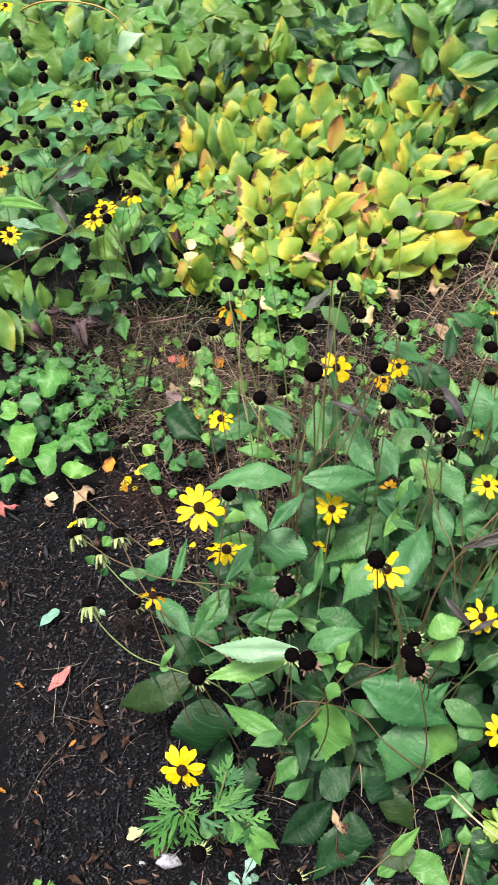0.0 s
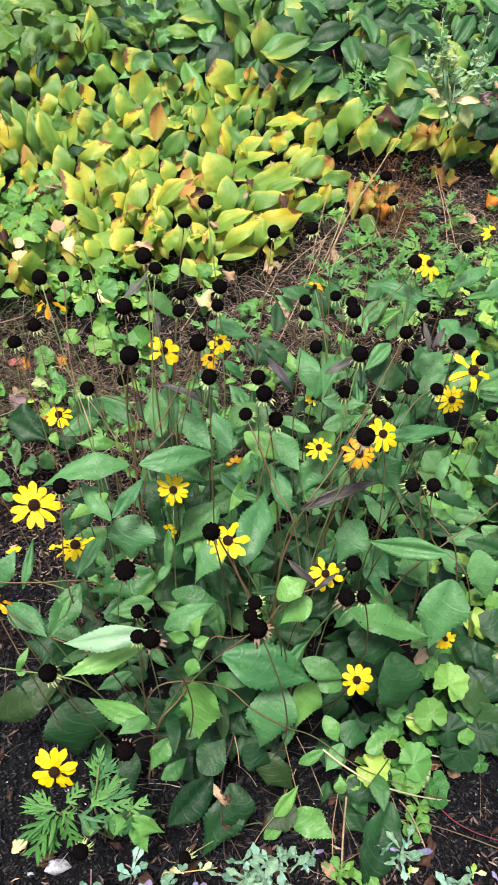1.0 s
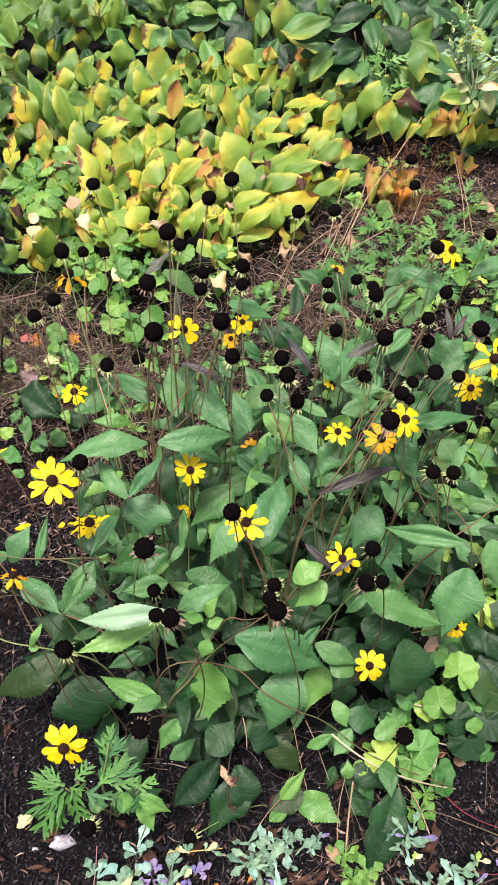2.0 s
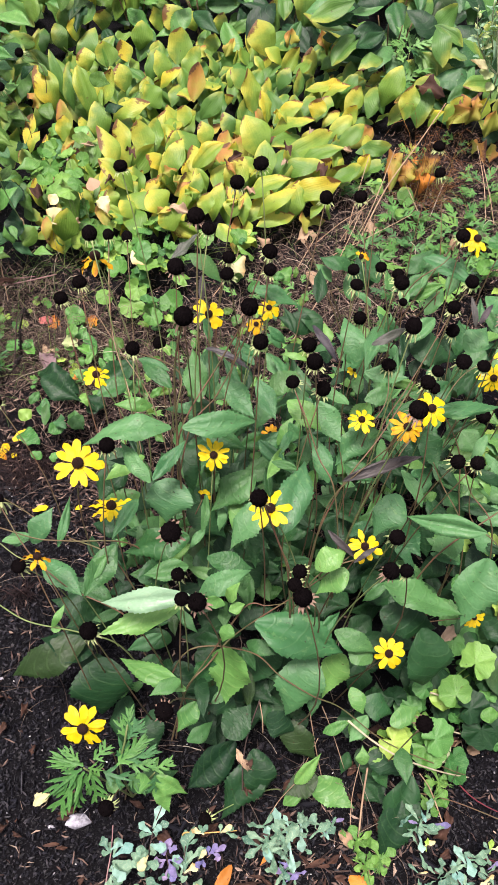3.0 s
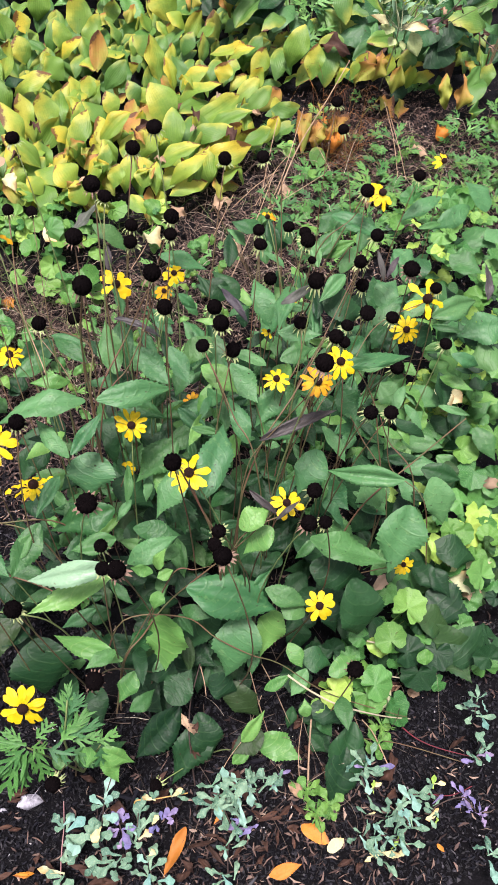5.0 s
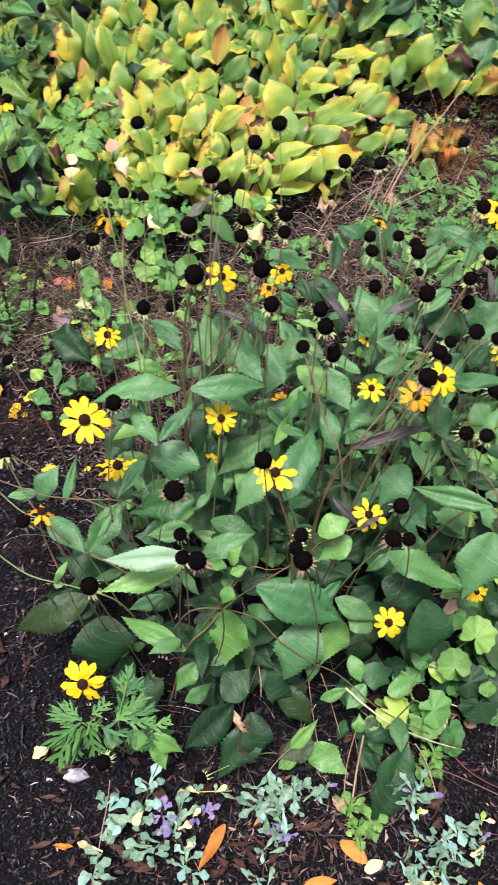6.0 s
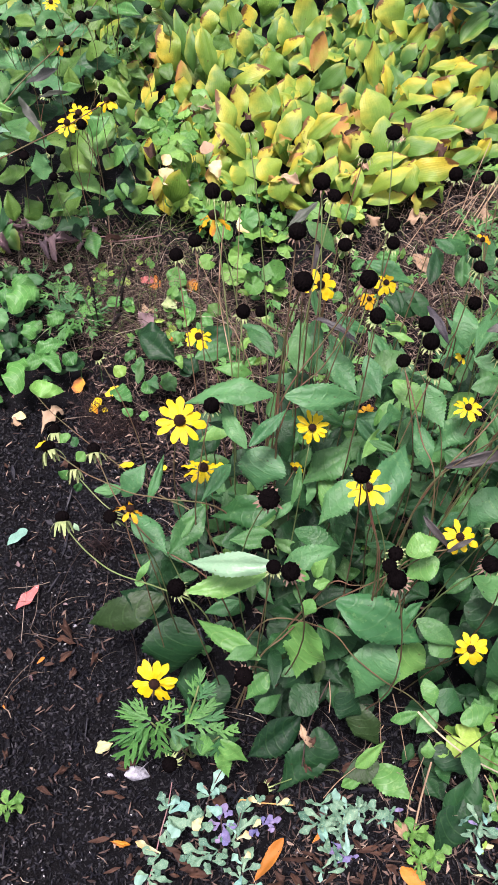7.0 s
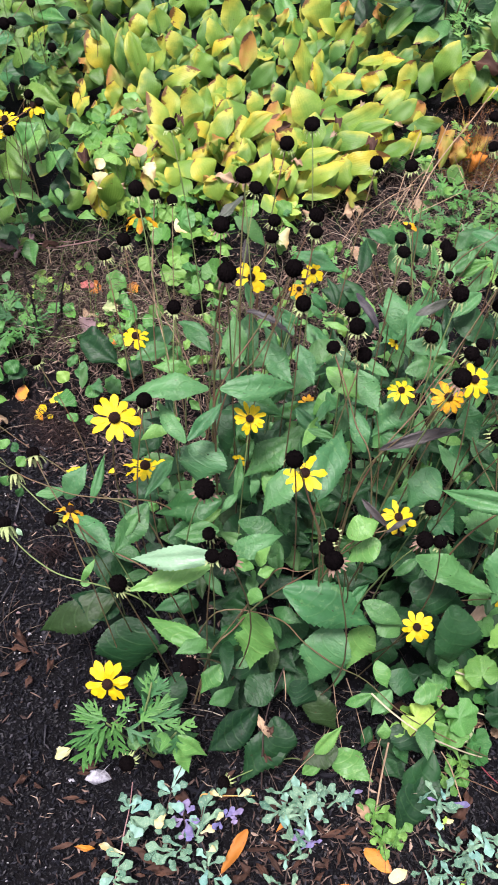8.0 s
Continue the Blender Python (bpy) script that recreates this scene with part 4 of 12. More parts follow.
flower(pa, (-0.034, 0.647, 0.626), 0.0315, petals=11, eye=0.0145, leaves=0)
flower(pa, (-0.015, 0.707, 0.429), 0.0320, lean=(0.0, 0.3, 1.0), eye=0.0147, leaves=0)
flower(pa, (0.14, 0.71, 0.528), 0.0242, petals=12, lean=(0.0, -0.7, 0.9), eye=0.0111, leaves=0)
flower(pa, (-0.034, 0.977, 0.423), 0.0272, petals=9, lean=(0.0, 0.0, 1.0), eye=0.0125, leaves=0)
flower(pa, (-0.099, 0.573, 0.536), 0.0230, petals=9, missing=(1, 4, 6), wide=0.7, old=True, lean=(0.2, 0.3, 0.9), droop=0.45, eye=0.0106, leaves=0)
flower(pa, (0.001, 0.956, 0.692), 0.0329, petals=9, missing=(2, 5), wide=0.75, old=True, droop=0.75, lean=(0.1, 0.2, 1.0), eye=0.0151, leaves=0)
flower(pa, (0.124, 0.727, 0.398), 0.0171, petals=9, missing=(0, 1, 2, 3), droop=0.6, eye=0.0079, leaves=0)
flower(pb, (0.156, 0.918, 0.599), 0.0258, petals=8, missing=(2,), lean=(0.1, -0.5, 0.9), eye=0.0118, leaves=0)
flower(pb, (0.232, 0.837, 0.68), 0.0174, petals=9, droop=0.4, eye=0.0080, leaves=0)
flower(pb, (0.22, 0.868, 0.62), 0.0161, petals=9, old=True, droop=0.5, eye=0.0074, leaves=0)
flower(pb, (0.254, 0.884, 0.335), 0.0175, petals=9, old=True, eye=0.0080, leaves=0)
flower(pc, (0.199, 0.58, 0.582), 0.0280, petals=10, missing=(8,), lean=(0.0, -0.1, 1.0), eye=0.0129, leaves=0)
flower(pc, (0.323, 0.547, 0.516), 0.0235, petals=10, missing=(4,), eye=0.0108, leaves=0)
flower(pc, (0.356, 0.734, 0.546), 0.0208, petals=11, lean=(0.0, -0.1, 1.0), eye=0.0096, leaves=0)
flower(pc, (0.378, 0.633, 0.654), 0.0237, petals=12, old=True, droop=0.3, eye=0.0109, leaves=0)
flower(pc, (0.414, 0.654, 0.66), 0.0233, petals=10, droop=0.35, eye=0.0107, leaves=0)
flower(pc, (0.354, 0.45, 0.38), 0.0246, petals=9, lean=(-0.1, -0.6, 0.9), eye=0.0113, leaves=0)
flower(pd, (0.422, 1.052, 0.572), 0.0176, petals=9, missing=(0, 1, 2, 3, 4), old=True, droop=0.5, eye=0.0081, leaves=0)
flower(pd, (0.385, 0.882, 0.485), 0.0126, petals=9, missing=(1, 2, 3, 4, 5), eye=0.0058, leaves=0)
flower(pd, (0.449, 0.987, 0.441), 0.0146, petals=9, missing=(3, 4, 5), old=True, eye=0.0067, leaves=0)
flower(pd, (0.628, 0.876, 0.44), 0.0264, petals=13, lean=(0.0, -0.8, 0.9), eye=0.0121, leaves=0)
flower(pe, (0.635, 0.85, 0.536), 0.0369, petals=11, missing=(0, 2, 4, 7, 9), droop=0.2, lean=(0.1, -0.5, 0.9), eye=0.0160, leaves=0)
flower(pe, (0.66, 1.134, 0.523), 0.0302, petals=10, missing=(3, 4, 5), droop=0.3, eye=0.0139, leaves=0)
flower(pe, (0.822, 1.229, 0.5), 0.0237, petals=10, missing=(1, 2, 3, 4, 5), eye=0.0109, leaves=0)
flower(pc, (0.544, 0.547, 0.233), 0.0191, petals=11, eye=0.0088, leaves=0)
flower(pf, (-0.081, 0.432, 0.282), 0.0342, petals=11, lean=(-0.1, -0.9, 0.8), eye=0.0157, leaves=0)

# the broad leaves of the front bed; those in SUSAN_DARK carry shade as colour
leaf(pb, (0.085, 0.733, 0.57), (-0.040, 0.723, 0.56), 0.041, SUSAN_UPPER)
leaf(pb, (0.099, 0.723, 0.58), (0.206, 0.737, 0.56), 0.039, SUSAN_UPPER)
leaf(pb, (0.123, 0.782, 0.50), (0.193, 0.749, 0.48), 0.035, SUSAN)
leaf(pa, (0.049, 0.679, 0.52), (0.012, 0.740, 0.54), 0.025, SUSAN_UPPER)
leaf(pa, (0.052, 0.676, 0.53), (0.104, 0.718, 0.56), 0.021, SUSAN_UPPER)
leaf(pa, (0.080, 0.718, 0.47), (0.064, 0.673, 0.42), 0.074, SUSAN_UPPER, BROAD)
leaf(pb, (-0.007, 0.831, 0.36), (-0.046, 0.781, 0.33), 0.049, SUSAN_DARK, BROAD)
leaf(pb, (-0.033, 0.797, 0.34), (0.012, 0.835, 0.36), 0.034, SUSAN_DARK)
leaf(pa, (0.026, 0.700, 0.45), (-0.015, 0.642, 0.44), 0.025, SUSAN_UPPER)
leaf(pa, (-0.136, 0.687, 0.40), (-0.104, 0.718, 0.42), 0.024, SUSAN_UPPER)
leaf(pa, (-0.094, 0.651, 0.42), (-0.072, 0.718, 0.45), 0.015, SUSAN_UPPER)
leaf(pa, (-0.172, 0.665, 0.43), (-0.130, 0.669, 0.42), 0.017, SUSAN_UPPER)
leaf(pa, (-0.113, 0.626, 0.43), (-0.060, 0.569, 0.42), 0.038, SUSAN_UPPER)
leaf(pa, (-0.010, 0.634, 0.44), (-0.059, 0.566, 0.42), 0.041, SUSAN)
leaf(pa, (-0.053, 0.595, 0.42), (-0.020, 0.621, 0.44), 0.024, SUSAN)
leaf(pa, (0.096, 0.647, 0.42), (-0.005, 0.653, 0.38), 0.051, SUSAN, BROAD)
leaf(pa, (0.015, 0.605, 0.38), (0.076, 0.641, 0.36), 0.043, SUSAN_DARK, BROAD)
leaf(pa, (0.090, 0.608, 0.40), (0.024, 0.602, 0.40), 0.033, SUSAN)
# the white leaf: its sheen is put into the pale colour
leaf(pa, (0.088, 0.499, 0.53), (-0.025, 0.517, 0.50), 0.033, SUSAN_PALE)
leaf(pa, (0.078, 0.520, 0.46), (-0.038, 0.500, 0.44), 0.034, SUSAN_LIGHT)
leaf(pa, (0.138, 0.517, 0.46), (0.155, 0.524, 0.50), 0.019, SUSAN_LIGHT)
leaf(pa, (0.133, 0.513, 0.46), (0.104, 0.517, 0.48), 0.017, SUSAN_LIGHT)
leaf(pa, (0.137, 0.504, 0.46), (0.160, 0.511, 0.46), 0.017, SUSAN_LIGHT)
leaf(pa, (0.136, 0.490, 0.45), (0.125, 0.474, 0.43), 0.023, SUSAN_LIGHT, BROAD)
leaf(pa, (0.101, 0.544, 0.44), (0.175, 0.560, 0.46), 0.034, SUSAN_UPPER)
leaf(pa, (0.117, 0.603, 0.43), (0.182, 0.582, 0.42), 0.032, SUSAN)
leaf(pc, (0.206, 0.665, 0.46), (0.152, 0.616, 0.42), 0.048, SUSAN_UPPER, BROAD)
leaf(pb, (0.206, 0.747, 0.42), (0.132, 0.709, 0.38), 0.053, SUSAN, BROAD)
leaf(pb, (0.094, 0.809, 0.42), (0.125, 0.772, 0.40), 0.043, SUSAN_DARK, BROAD)
leaf(pb, (0.098, 0.733, 0.36), (0.154, 0.688, 0.33), 0.056, SUSAN_DARK, BROAD)
leaf(pb, (0.156, 0.782, 0.36), (0.190, 0.798, 0.38), 0.037, SUSAN_DARK, BROAD)
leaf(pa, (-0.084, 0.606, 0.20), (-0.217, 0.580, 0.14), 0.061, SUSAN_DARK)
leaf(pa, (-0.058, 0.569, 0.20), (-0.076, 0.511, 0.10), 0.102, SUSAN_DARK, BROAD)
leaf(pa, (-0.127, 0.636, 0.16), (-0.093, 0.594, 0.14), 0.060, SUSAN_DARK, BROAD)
leaf(pa, (0.071, 0.448, 0.34), (-0.021, 0.511, 0.33), 0.032, SUSAN_LIGHT)
leaf(pa, (0.139, 0.506, 0.33), (0.126, 0.455, 0.24), 0.070, SUSAN_LIGHT, BROAD)
leaf(pa, (0.110, 0.503, 0.30), (0.089, 0.477, 0.26), 0.044, SUSAN, BROAD)
leaf(pa, (0.175, 0.518, 0.38), (0.301, 0.478, 0.33), 0.070, SUSAN_UPPER)
leaf(pg, (0.259, 0.492, 0.30), (0.214, 0.433, 0.22), 0.075, SUSAN_UPPER, BROAD)
leaf(pg, (0.309, 0.497, 0.28), (0.274, 0.451, 0.22), 0.052, SUSAN_LIGHT, BROAD)
leaf(pg, (0.285, 0.492, 0.38), (0.341, 0.462, 0.36), 0.033, SUSAN)
leaf(pg, (0.337, 0.455, 0.34), (0.301, 0.485, 0.35), 0.037, SUSAN)
leaf(pg, (0.424, 0.501, 0.33), (0.433, 0.452, 0.22), 0.078, SUSAN_DARK, BROAD)
leaf(pg, (0.361, 0.537, 0.42), (0.475, 0.492, 0.38), 0.047, SUSAN)
leaf(pg, (0.366, 0.531, 0.34), (0.456, 0.510, 0.30), 0.062, SUSAN_DARK, BROAD)
leaf(pg, (0.514, 0.547, 0.44), (0.471, 0.484, 0.36), 0.075, SUSAN_UPPER, BROAD)
leaf(pg, (0.502, 0.561, 0.49), (0.403, 0.613, 0.47), 0.034, SUSAN_UPPER)
leaf(pd, (0.496, 0.601, 0.42), (0.455, 0.600, 0.38), 0.053, SUSAN_UPPER, BROAD)
leaf(pc, (0.408, 0.655, 0.46), (0.362, 0.610, 0.42), 0.052, SUSAN_UPPER, BROAD)
leaf(pc, (0.300, 0.617, 0.57), (0.418, 0.644, 0.57), 0.019, SUSAN_PURPLE, LANCE)
leaf(pc, (0.276, 0.570, 0.53), (0.312, 0.539, 0.50), 0.011, SUSAN_PURPLE, LANCE)
leaf(pg, (0.302, 0.523, 0.52), (0.338, 0.539, 0.53), 0.008, SUSAN_PURPLE, LANCE)
leaf(pc, (0.255, 0.531, 0.50), (0.302, 0.549, 0.51), 0.035, SUSAN_LIGHT, BROAD)
leaf(pc, (0.304, 0.538, 0.47), (0.259, 0.523, 0.44), 0.041, SUSAN_LIGHT, BROAD)
leaf(pc, (0.217, 0.586, 0.50), (0.268, 0.691, 0.52), 0.049, SUSAN_UPPER)
leaf(pc, (0.298, 0.662, 0.50), (0.284, 0.730, 0.53), 0.029, SUSAN_UPPER)
leaf(pd, (0.372, 0.753, 0.50), (0.322, 0.717, 0.46), 0.044, SUSAN_UPPER, BROAD)
leaf(pc, (0.337, 0.720, 0.46), (0.377, 0.690, 0.45), 0.034, SUSAN)
leaf(pj, (0.297, 0.773, 0.55), (0.325, 0.715, 0.52), 0.039, SUSAN_UPPER)
leaf(pb, (0.253, 0.770, 0.56), (0.297, 0.725, 0.54), 0.036, SUSAN_LIGHT)
leaf(pb, (0.211, 0.780, 0.60), (0.228, 0.721, 0.58), 0.028, SUSAN_UPPER)
leaf(pd, (0.458, 0.743, 0.50), (0.476, 0.692, 0.46), 0.040, SUSAN)
leaf(pd, (0.414, 0.694, 0.60), (0.546, 0.707, 0.58), 0.023, SUSAN_UPPER)
leaf(pd, (0.383, 0.826, 0.60), (0.442, 0.845, 0.61), 0.016, SUSAN_PURPLE, LANCE)
leaf(pj, (0.306, 0.876, 0.60), (0.334, 0.817, 0.58), 0.014, SUSAN_PURPLE, LANCE)
leaf(pj, (0.382, 0.867, 0.52), (0.372, 0.938, 0.55), 0.038, SUSAN_UPPER)
leaf(pe, (0.501, 0.964, 0.45), (0.580, 0.935, 0.42), 0.062, SUSAN_DARK, BROAD)
leaf(pe, (0.578, 0.904, 0.48), (0.620, 0.937, 0.50), 0.045, SUSAN_UPPER, BROAD)
leaf(pe, (0.570, 1.142, 0.48), (0.652, 1.080, 0.46), 0.046, SUSAN_UPPER)
leaf(pe, (0.572, 0.889, 0.55), (0.571, 0.931, 0.58), 0.011, SUSAN_PURPLE, LANCE)
leaf(pe, (0.580, 0.896, 0.55), (0.607, 0.920, 0.57), 0.011, SUSAN_PURPLE, LANCE)
leaf(pe, (0.640, 1.009, 0.50), (0.669, 0.971, 0.48), 0.041, SUSAN_UPPER)
leaf(pb, (0.149, 1.003, 0.68), (0.105, 0.972, 0.66), 0.017, SUSAN_PURPLE)
leaf(pb, (0.137, 1.032, 0.62), (0.186, 1.002, 0.58), 0.034, SUSAN)
leaf(pb, (0.154, 1.004, 0.60), (0.148, 0.955, 0.58), 0.012, SUSAN_PURPLE, LANCE)
leaf(pb, (0.132, 0.874, 0.45), (0.130, 0.946, 0.50), 0.042, SUSAN)
leaf(pb, (0.158, 0.962, 0.48), (0.150, 0.880, 0.44), 0.039, SUSAN)
leaf(pb, (0.142, 0.828, 0.62), (0.206, 0.792, 0.60), 0.013, SUSAN_PURPLE, LANCE)
leaf(pb, (0.165, 0.826, 0.56), (0.206, 0.767, 0.53), 0.038, SUSAN_UPPER)
leaf(pb, (0.207, 0.861, 0.46), (0.183, 0.815, 0.42), 0.040, SUSAN)
leaf(pb, (-0.168, 1.168, 0.22), (-0.090, 1.112, 0.20), 0.054, SUSAN_DARK, BROAD)
leaf(pb, (-0.050, 1.054, 0.28), (0.022, 1.082, 0.28), 0.044, SUSAN)
leaf(pb, (0.040, 0.979, 0.45), (0.092, 0.954, 0.44), 0.021, SUSAN_UPPER)
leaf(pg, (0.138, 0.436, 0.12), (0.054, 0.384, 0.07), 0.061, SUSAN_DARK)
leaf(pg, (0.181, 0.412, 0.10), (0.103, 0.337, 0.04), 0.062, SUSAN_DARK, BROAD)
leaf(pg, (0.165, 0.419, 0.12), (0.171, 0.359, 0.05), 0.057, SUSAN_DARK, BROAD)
leaf(pa, (0.084, 0.454, 0.27), (0.050, 0.423, 0.24), 0.032, SUSAN_LIGHT, BROAD)
leaf(pa, (0.063, 0.414, 0.22), (0.105, 0.439, 0.22), 0.027, SUSAN)
leaf(pa, (0.123, 0.423, 0.18), (0.167, 0.465, 0.20), 0.054, SUSAN_DARK, BROAD)
leaf(pa, (0.098, 0.486, 0.22), (0.148, 0.462, 0.18), 0.055, SUSAN_DARK, BROAD)
leaf(pg, (0.216, 0.445, 0.16), (0.266, 0.395, 0.10), 0.052, SUSAN_DARK, BROAD)
leaf(pg, (0.191, 0.452, 0.18), (0.234, 0.429, 0.15), 0.047, SUSAN_DARK, BROAD)
leaf(pg, (0.257, 0.373, 0.06), (0.322, 0.326, 0.04), 0.053, SUSAN_LIGHT, BROAD)
leaf(pg, (0.227, 0.367, 0.08), (0.272, 0.398, 0.12), 0.027, SUSAN_LIGHT)
leaf(pg, (0.206, 0.344, 0.05), (0.248, 0.366, 0.07), 0.024, SUSAN_LIGHT)
leaf(pg, (0.348, 0.389, 0.12), (0.397, 0.356, 0.10), 0.045, SUSAN_DARK, BROAD)
leaf(pg, (0.334, 0.372, 0.12), (0.337, 0.397, 0.14), 0.023, SUSAN_LIGHT, BROAD)
leaf(pg, (0.413, 0.352, 0.10), (0.361, 0.277, 0.03), 0.063, SUSAN_DARK)
leaf(pg, (0.407, 0.345, 0.08), (0.395, 0.264, 0.03), 0.047, SUSAN_DARK, BROAD)
leaf(pg, (0.323, 0.464, 0.22), (0.337, 0.426, 0.20), 0.028, SUSAN_LIGHT)
leaf(pg, (0.341, 0.449, 0.20), (0.389, 0.430, 0.17), 0.042, SUSAN, BROAD)
leaf(pg, (0.379, 0.411, 0.18), (0.433, 0.435, 0.18), 0.034, SUSAN_LIGHT, BROAD)
leaf(pg, (0.347, 0.430, 0.18), (0.313, 0.398, 0.16), 0.028, SUSAN_UPPER)
leaf(pg, (0.272, 0.412, 0.18), (0.318, 0.420, 0.20), 0.020, SUSAN_LIGHT)
leaf(pj, (0.251, 0.855, 0.46), (0.217, 0.815, 0.44), 0.036, SUSAN)
leaf(pd, (0.388, 0.845, 0.52), (0.455, 0.825, 0.52), 0.030, SUSAN_UPPER)
leaf(pd, (0.551, 0.873, 0.44), (0.499, 0.847, 0.42), 0.043, SUSAN, BROAD)
leaf(pd, (0.382, 0.805, 0.50), (0.439, 0.819, 0.50), 0.030, SUSAN)
leaf(pj, (0.452, 0.977, 0.48), (0.395, 0.862, 0.50), 0.034, SUSAN_UPPER)
leaf(pj, (0.289, 0.875, 0.50), (0.232, 0.849, 0.47), 0.038, SUSAN)
leaf(pj, (0.244, 0.899, 0.58), (0.270, 0.890, 0.55), 0.017, SUSAN_UPPER)
leaf(pj, (0.227, 0.967, 0.60), (0.298, 0.940, 0.58), 0.027, SUSAN_UPPER)
leaf(pe, (0.817, 1.198, 0.44), (0.717, 1.164, 0.42), 0.032, SUSAN_UPPER)
leaf(pk, (0.903, 1.159, 0.42), (0.880, 1.234, 0.44), 0.056, SUSAN_UPPER, BROAD)
leaf(pk, (0.877, 1.182, 0.42), (0.785, 1.153, 0.40), 0.041, SUSAN_UPPER)
leaf(pk, (0.752, 0.858, 0.50), (0.764, 0.919, 0.53), 0.017, SUSAN_PURPLE, LANCE)
leaf(pk, (0.669, 0.877, 0.46), (0.766, 0.907, 0.45), 0.043, SUSAN_UPPER)
leaf(pk, (0.675, 0.925, 0.46), (0.628, 0.894, 0.44), 0.036, SUSAN_UPPER)
leaf(pk, (0.836, 0.902, 0.38), (0.752, 0.909, 0.36), 0.065, SUSAN_UPPER, BROAD)
leaf(pk, (0.830, 0.867, 0.34), (0.764, 0.871, 0.32), 0.061, SUSAN, BROAD)
leaf(pk, (0.823, 1.117, 0.36), (0.866, 1.054, 0.36), 0.052, SUSAN)
leaf(pk, (0.859, 1.153, 0.38), (0.909, 1.096, 0.38), 0.053, SUSAN)
leaf(pk, (0.881, 1.105, 0.40), (0.941, 1.124, 0.40), 0.041, SUSAN_UPPER)
leaf(pe, (0.750, 1.072, 0.40), (0.696, 1.044, 0.38), 0.049, SUSAN, BROAD)
leaf(pk, (0.757, 1.006, 0.40), (0.715, 0.976, 0.38), 0.044, SUSAN)
leaf(pd, (0.559, 0.754, 0.52), (0.470, 0.749, 0.52), 0.023, SUSAN_UPPER)
leaf(pe, (0.539, 0.968, 0.50), (0.484, 0.931, 0.48), 0.029, SUSAN_UPPER)
leaf(pd, (0.606, 0.641, 0.34), (0.626, 0.593, 0.26), 0.056, SUSAN_UPPER, BROAD)
leaf(pg, (0.605, 0.536, 0.12), (0.673, 0.472, 0.10), 0.079, SUSAN_DARK, BROAD)
leaf(pg, (0.566, 0.491, 0.14), (0.628, 0.468, 0.10), 0.058, SUSAN_DARK, BROAD)
leaf(pg, (0.618, 0.449, 0.10), (0.685, 0.408, 0.08), 0.089, SUSAN_DARK, BROAD)
leaf(pk, (0.735, 0.565, 0.10), (0.684, 0.541, 0.08), 0.044, SUSAN, BROAD)
leaf(pd, (0.494, 0.650, 0.34), (0.518, 0.602, 0.32), 0.046, SUSAN, BROAD)
leaf(pe, (0.655, 0.972, 0.40), (0.594, 0.949, 0.38), 0.046, SUSAN, BROAD)
leaf(pd, (0.585, 0.848, 0.34), (0.614, 0.803, 0.32), 0.045, SUSAN, BROAD)
leaf(pd, (0.521, 0.786, 0.34), (0.550, 0.744, 0.32), 0.043, SUSAN, BROAD)
leaf(pa, (0.156, 0.547, 0.10), (0.097, 0.465, 0.07), 0.061, SUSAN_DARK, BROAD)

# hosta clumps
h0 = thing("hosta", -0.136, 1.864, label="hosta clump with yellow, brown-tipped autumn leaves", category="hosta", group="hostas")
h1 = thing("hosta", 0.082, 1.868, label="hosta clump with yellow, brown-tipped autumn leaves", category="hosta", group="hostas")
h2 = thing("hosta", 0.308, 1.825, label="hosta clump with yellow, brown-tipped autumn leaves", category="hosta", group="hostas")
h3 = thing("hosta", 0.481, 1.887, label="hosta clump with yellow, brown-tipped autumn leaves", category="hosta", group="hostas")
h4 = thing("hosta", 0.01, 2.028, label="hosta clump with yellow, brown-tipped autumn leaves", category="hosta", group="hostas")
h5 = thing("hosta", 0.21, 2.028, label="hosta clump with yellow, brown-tipped autumn leaves", category="hosta", group="hostas")
h6 = thing("hosta", 0.408, 2.002, label="hosta clump with yellow, brown-tipped autumn leaves", category="hosta", group="hostas")
h7 = thing("hosta", 0.618, 2.059, label="hosta clump with yellow, brown-tipped autumn leaves", category="hosta", group="hostas")
h8 = thing("hosta", -0.11, 2.165, label="hosta clump with yellowing autumn leaves", category="hosta", group="hostas")
h9 = thing("hosta", 0.105, 2.207, label="hosta clump with yellowing autumn leaves", category="hosta", group="hostas")
h10 = thing("hosta", 0.288, 2.162, label="hosta clump with yellowing autumn leaves", category="hosta", group="hostas")
h11 = thing("hosta", 0.532, 2.198, label="hosta clump with yellowing autumn leaves", category="hosta", group="hostas")
h12 = thing("hosta", -0.007, 2.434, label="green hosta clump at the back of the bed", category="hosta", group="hostas")
h13 = thing("hosta", 0.184, 2.424, label="green hosta clump at the back of the bed", category="hosta", group="hostas")
h14 = thing("hosta", 0.397, 2.435, label="green hosta clump at the back of the bed", category="hosta", group="hostas")
h15 = thing("hosta", 0.633, 2.368, label="green hosta clump at the back of the bed", category="hosta", group="hostas")
h16 = thing("hosta", 0.798, 2.377, label="green hosta clump at the back of the bed", category="hosta", group="hostas")
h17 = thing("hosta", -0.092, 2.595, label="green hosta clump at the back of the bed", category="hosta", group="hostas")
h18 = thing("hosta", 0.098, 2.584, label="green hosta clump at the back of the bed", category="hosta", group="hostas")
h19 = thing("hosta", 0.3, 2.591, label="green hosta clump at the back of the bed", category="hosta", group="hostas")
h20 = thing("hosta", 0.501, 2.607, label="green hosta clump at the back of the bed", category="hosta", group="hostas")
h21 = thing("hosta", 0.725, 2.632, label="green hosta clump at the back of the bed", category="hosta", group="hostas")
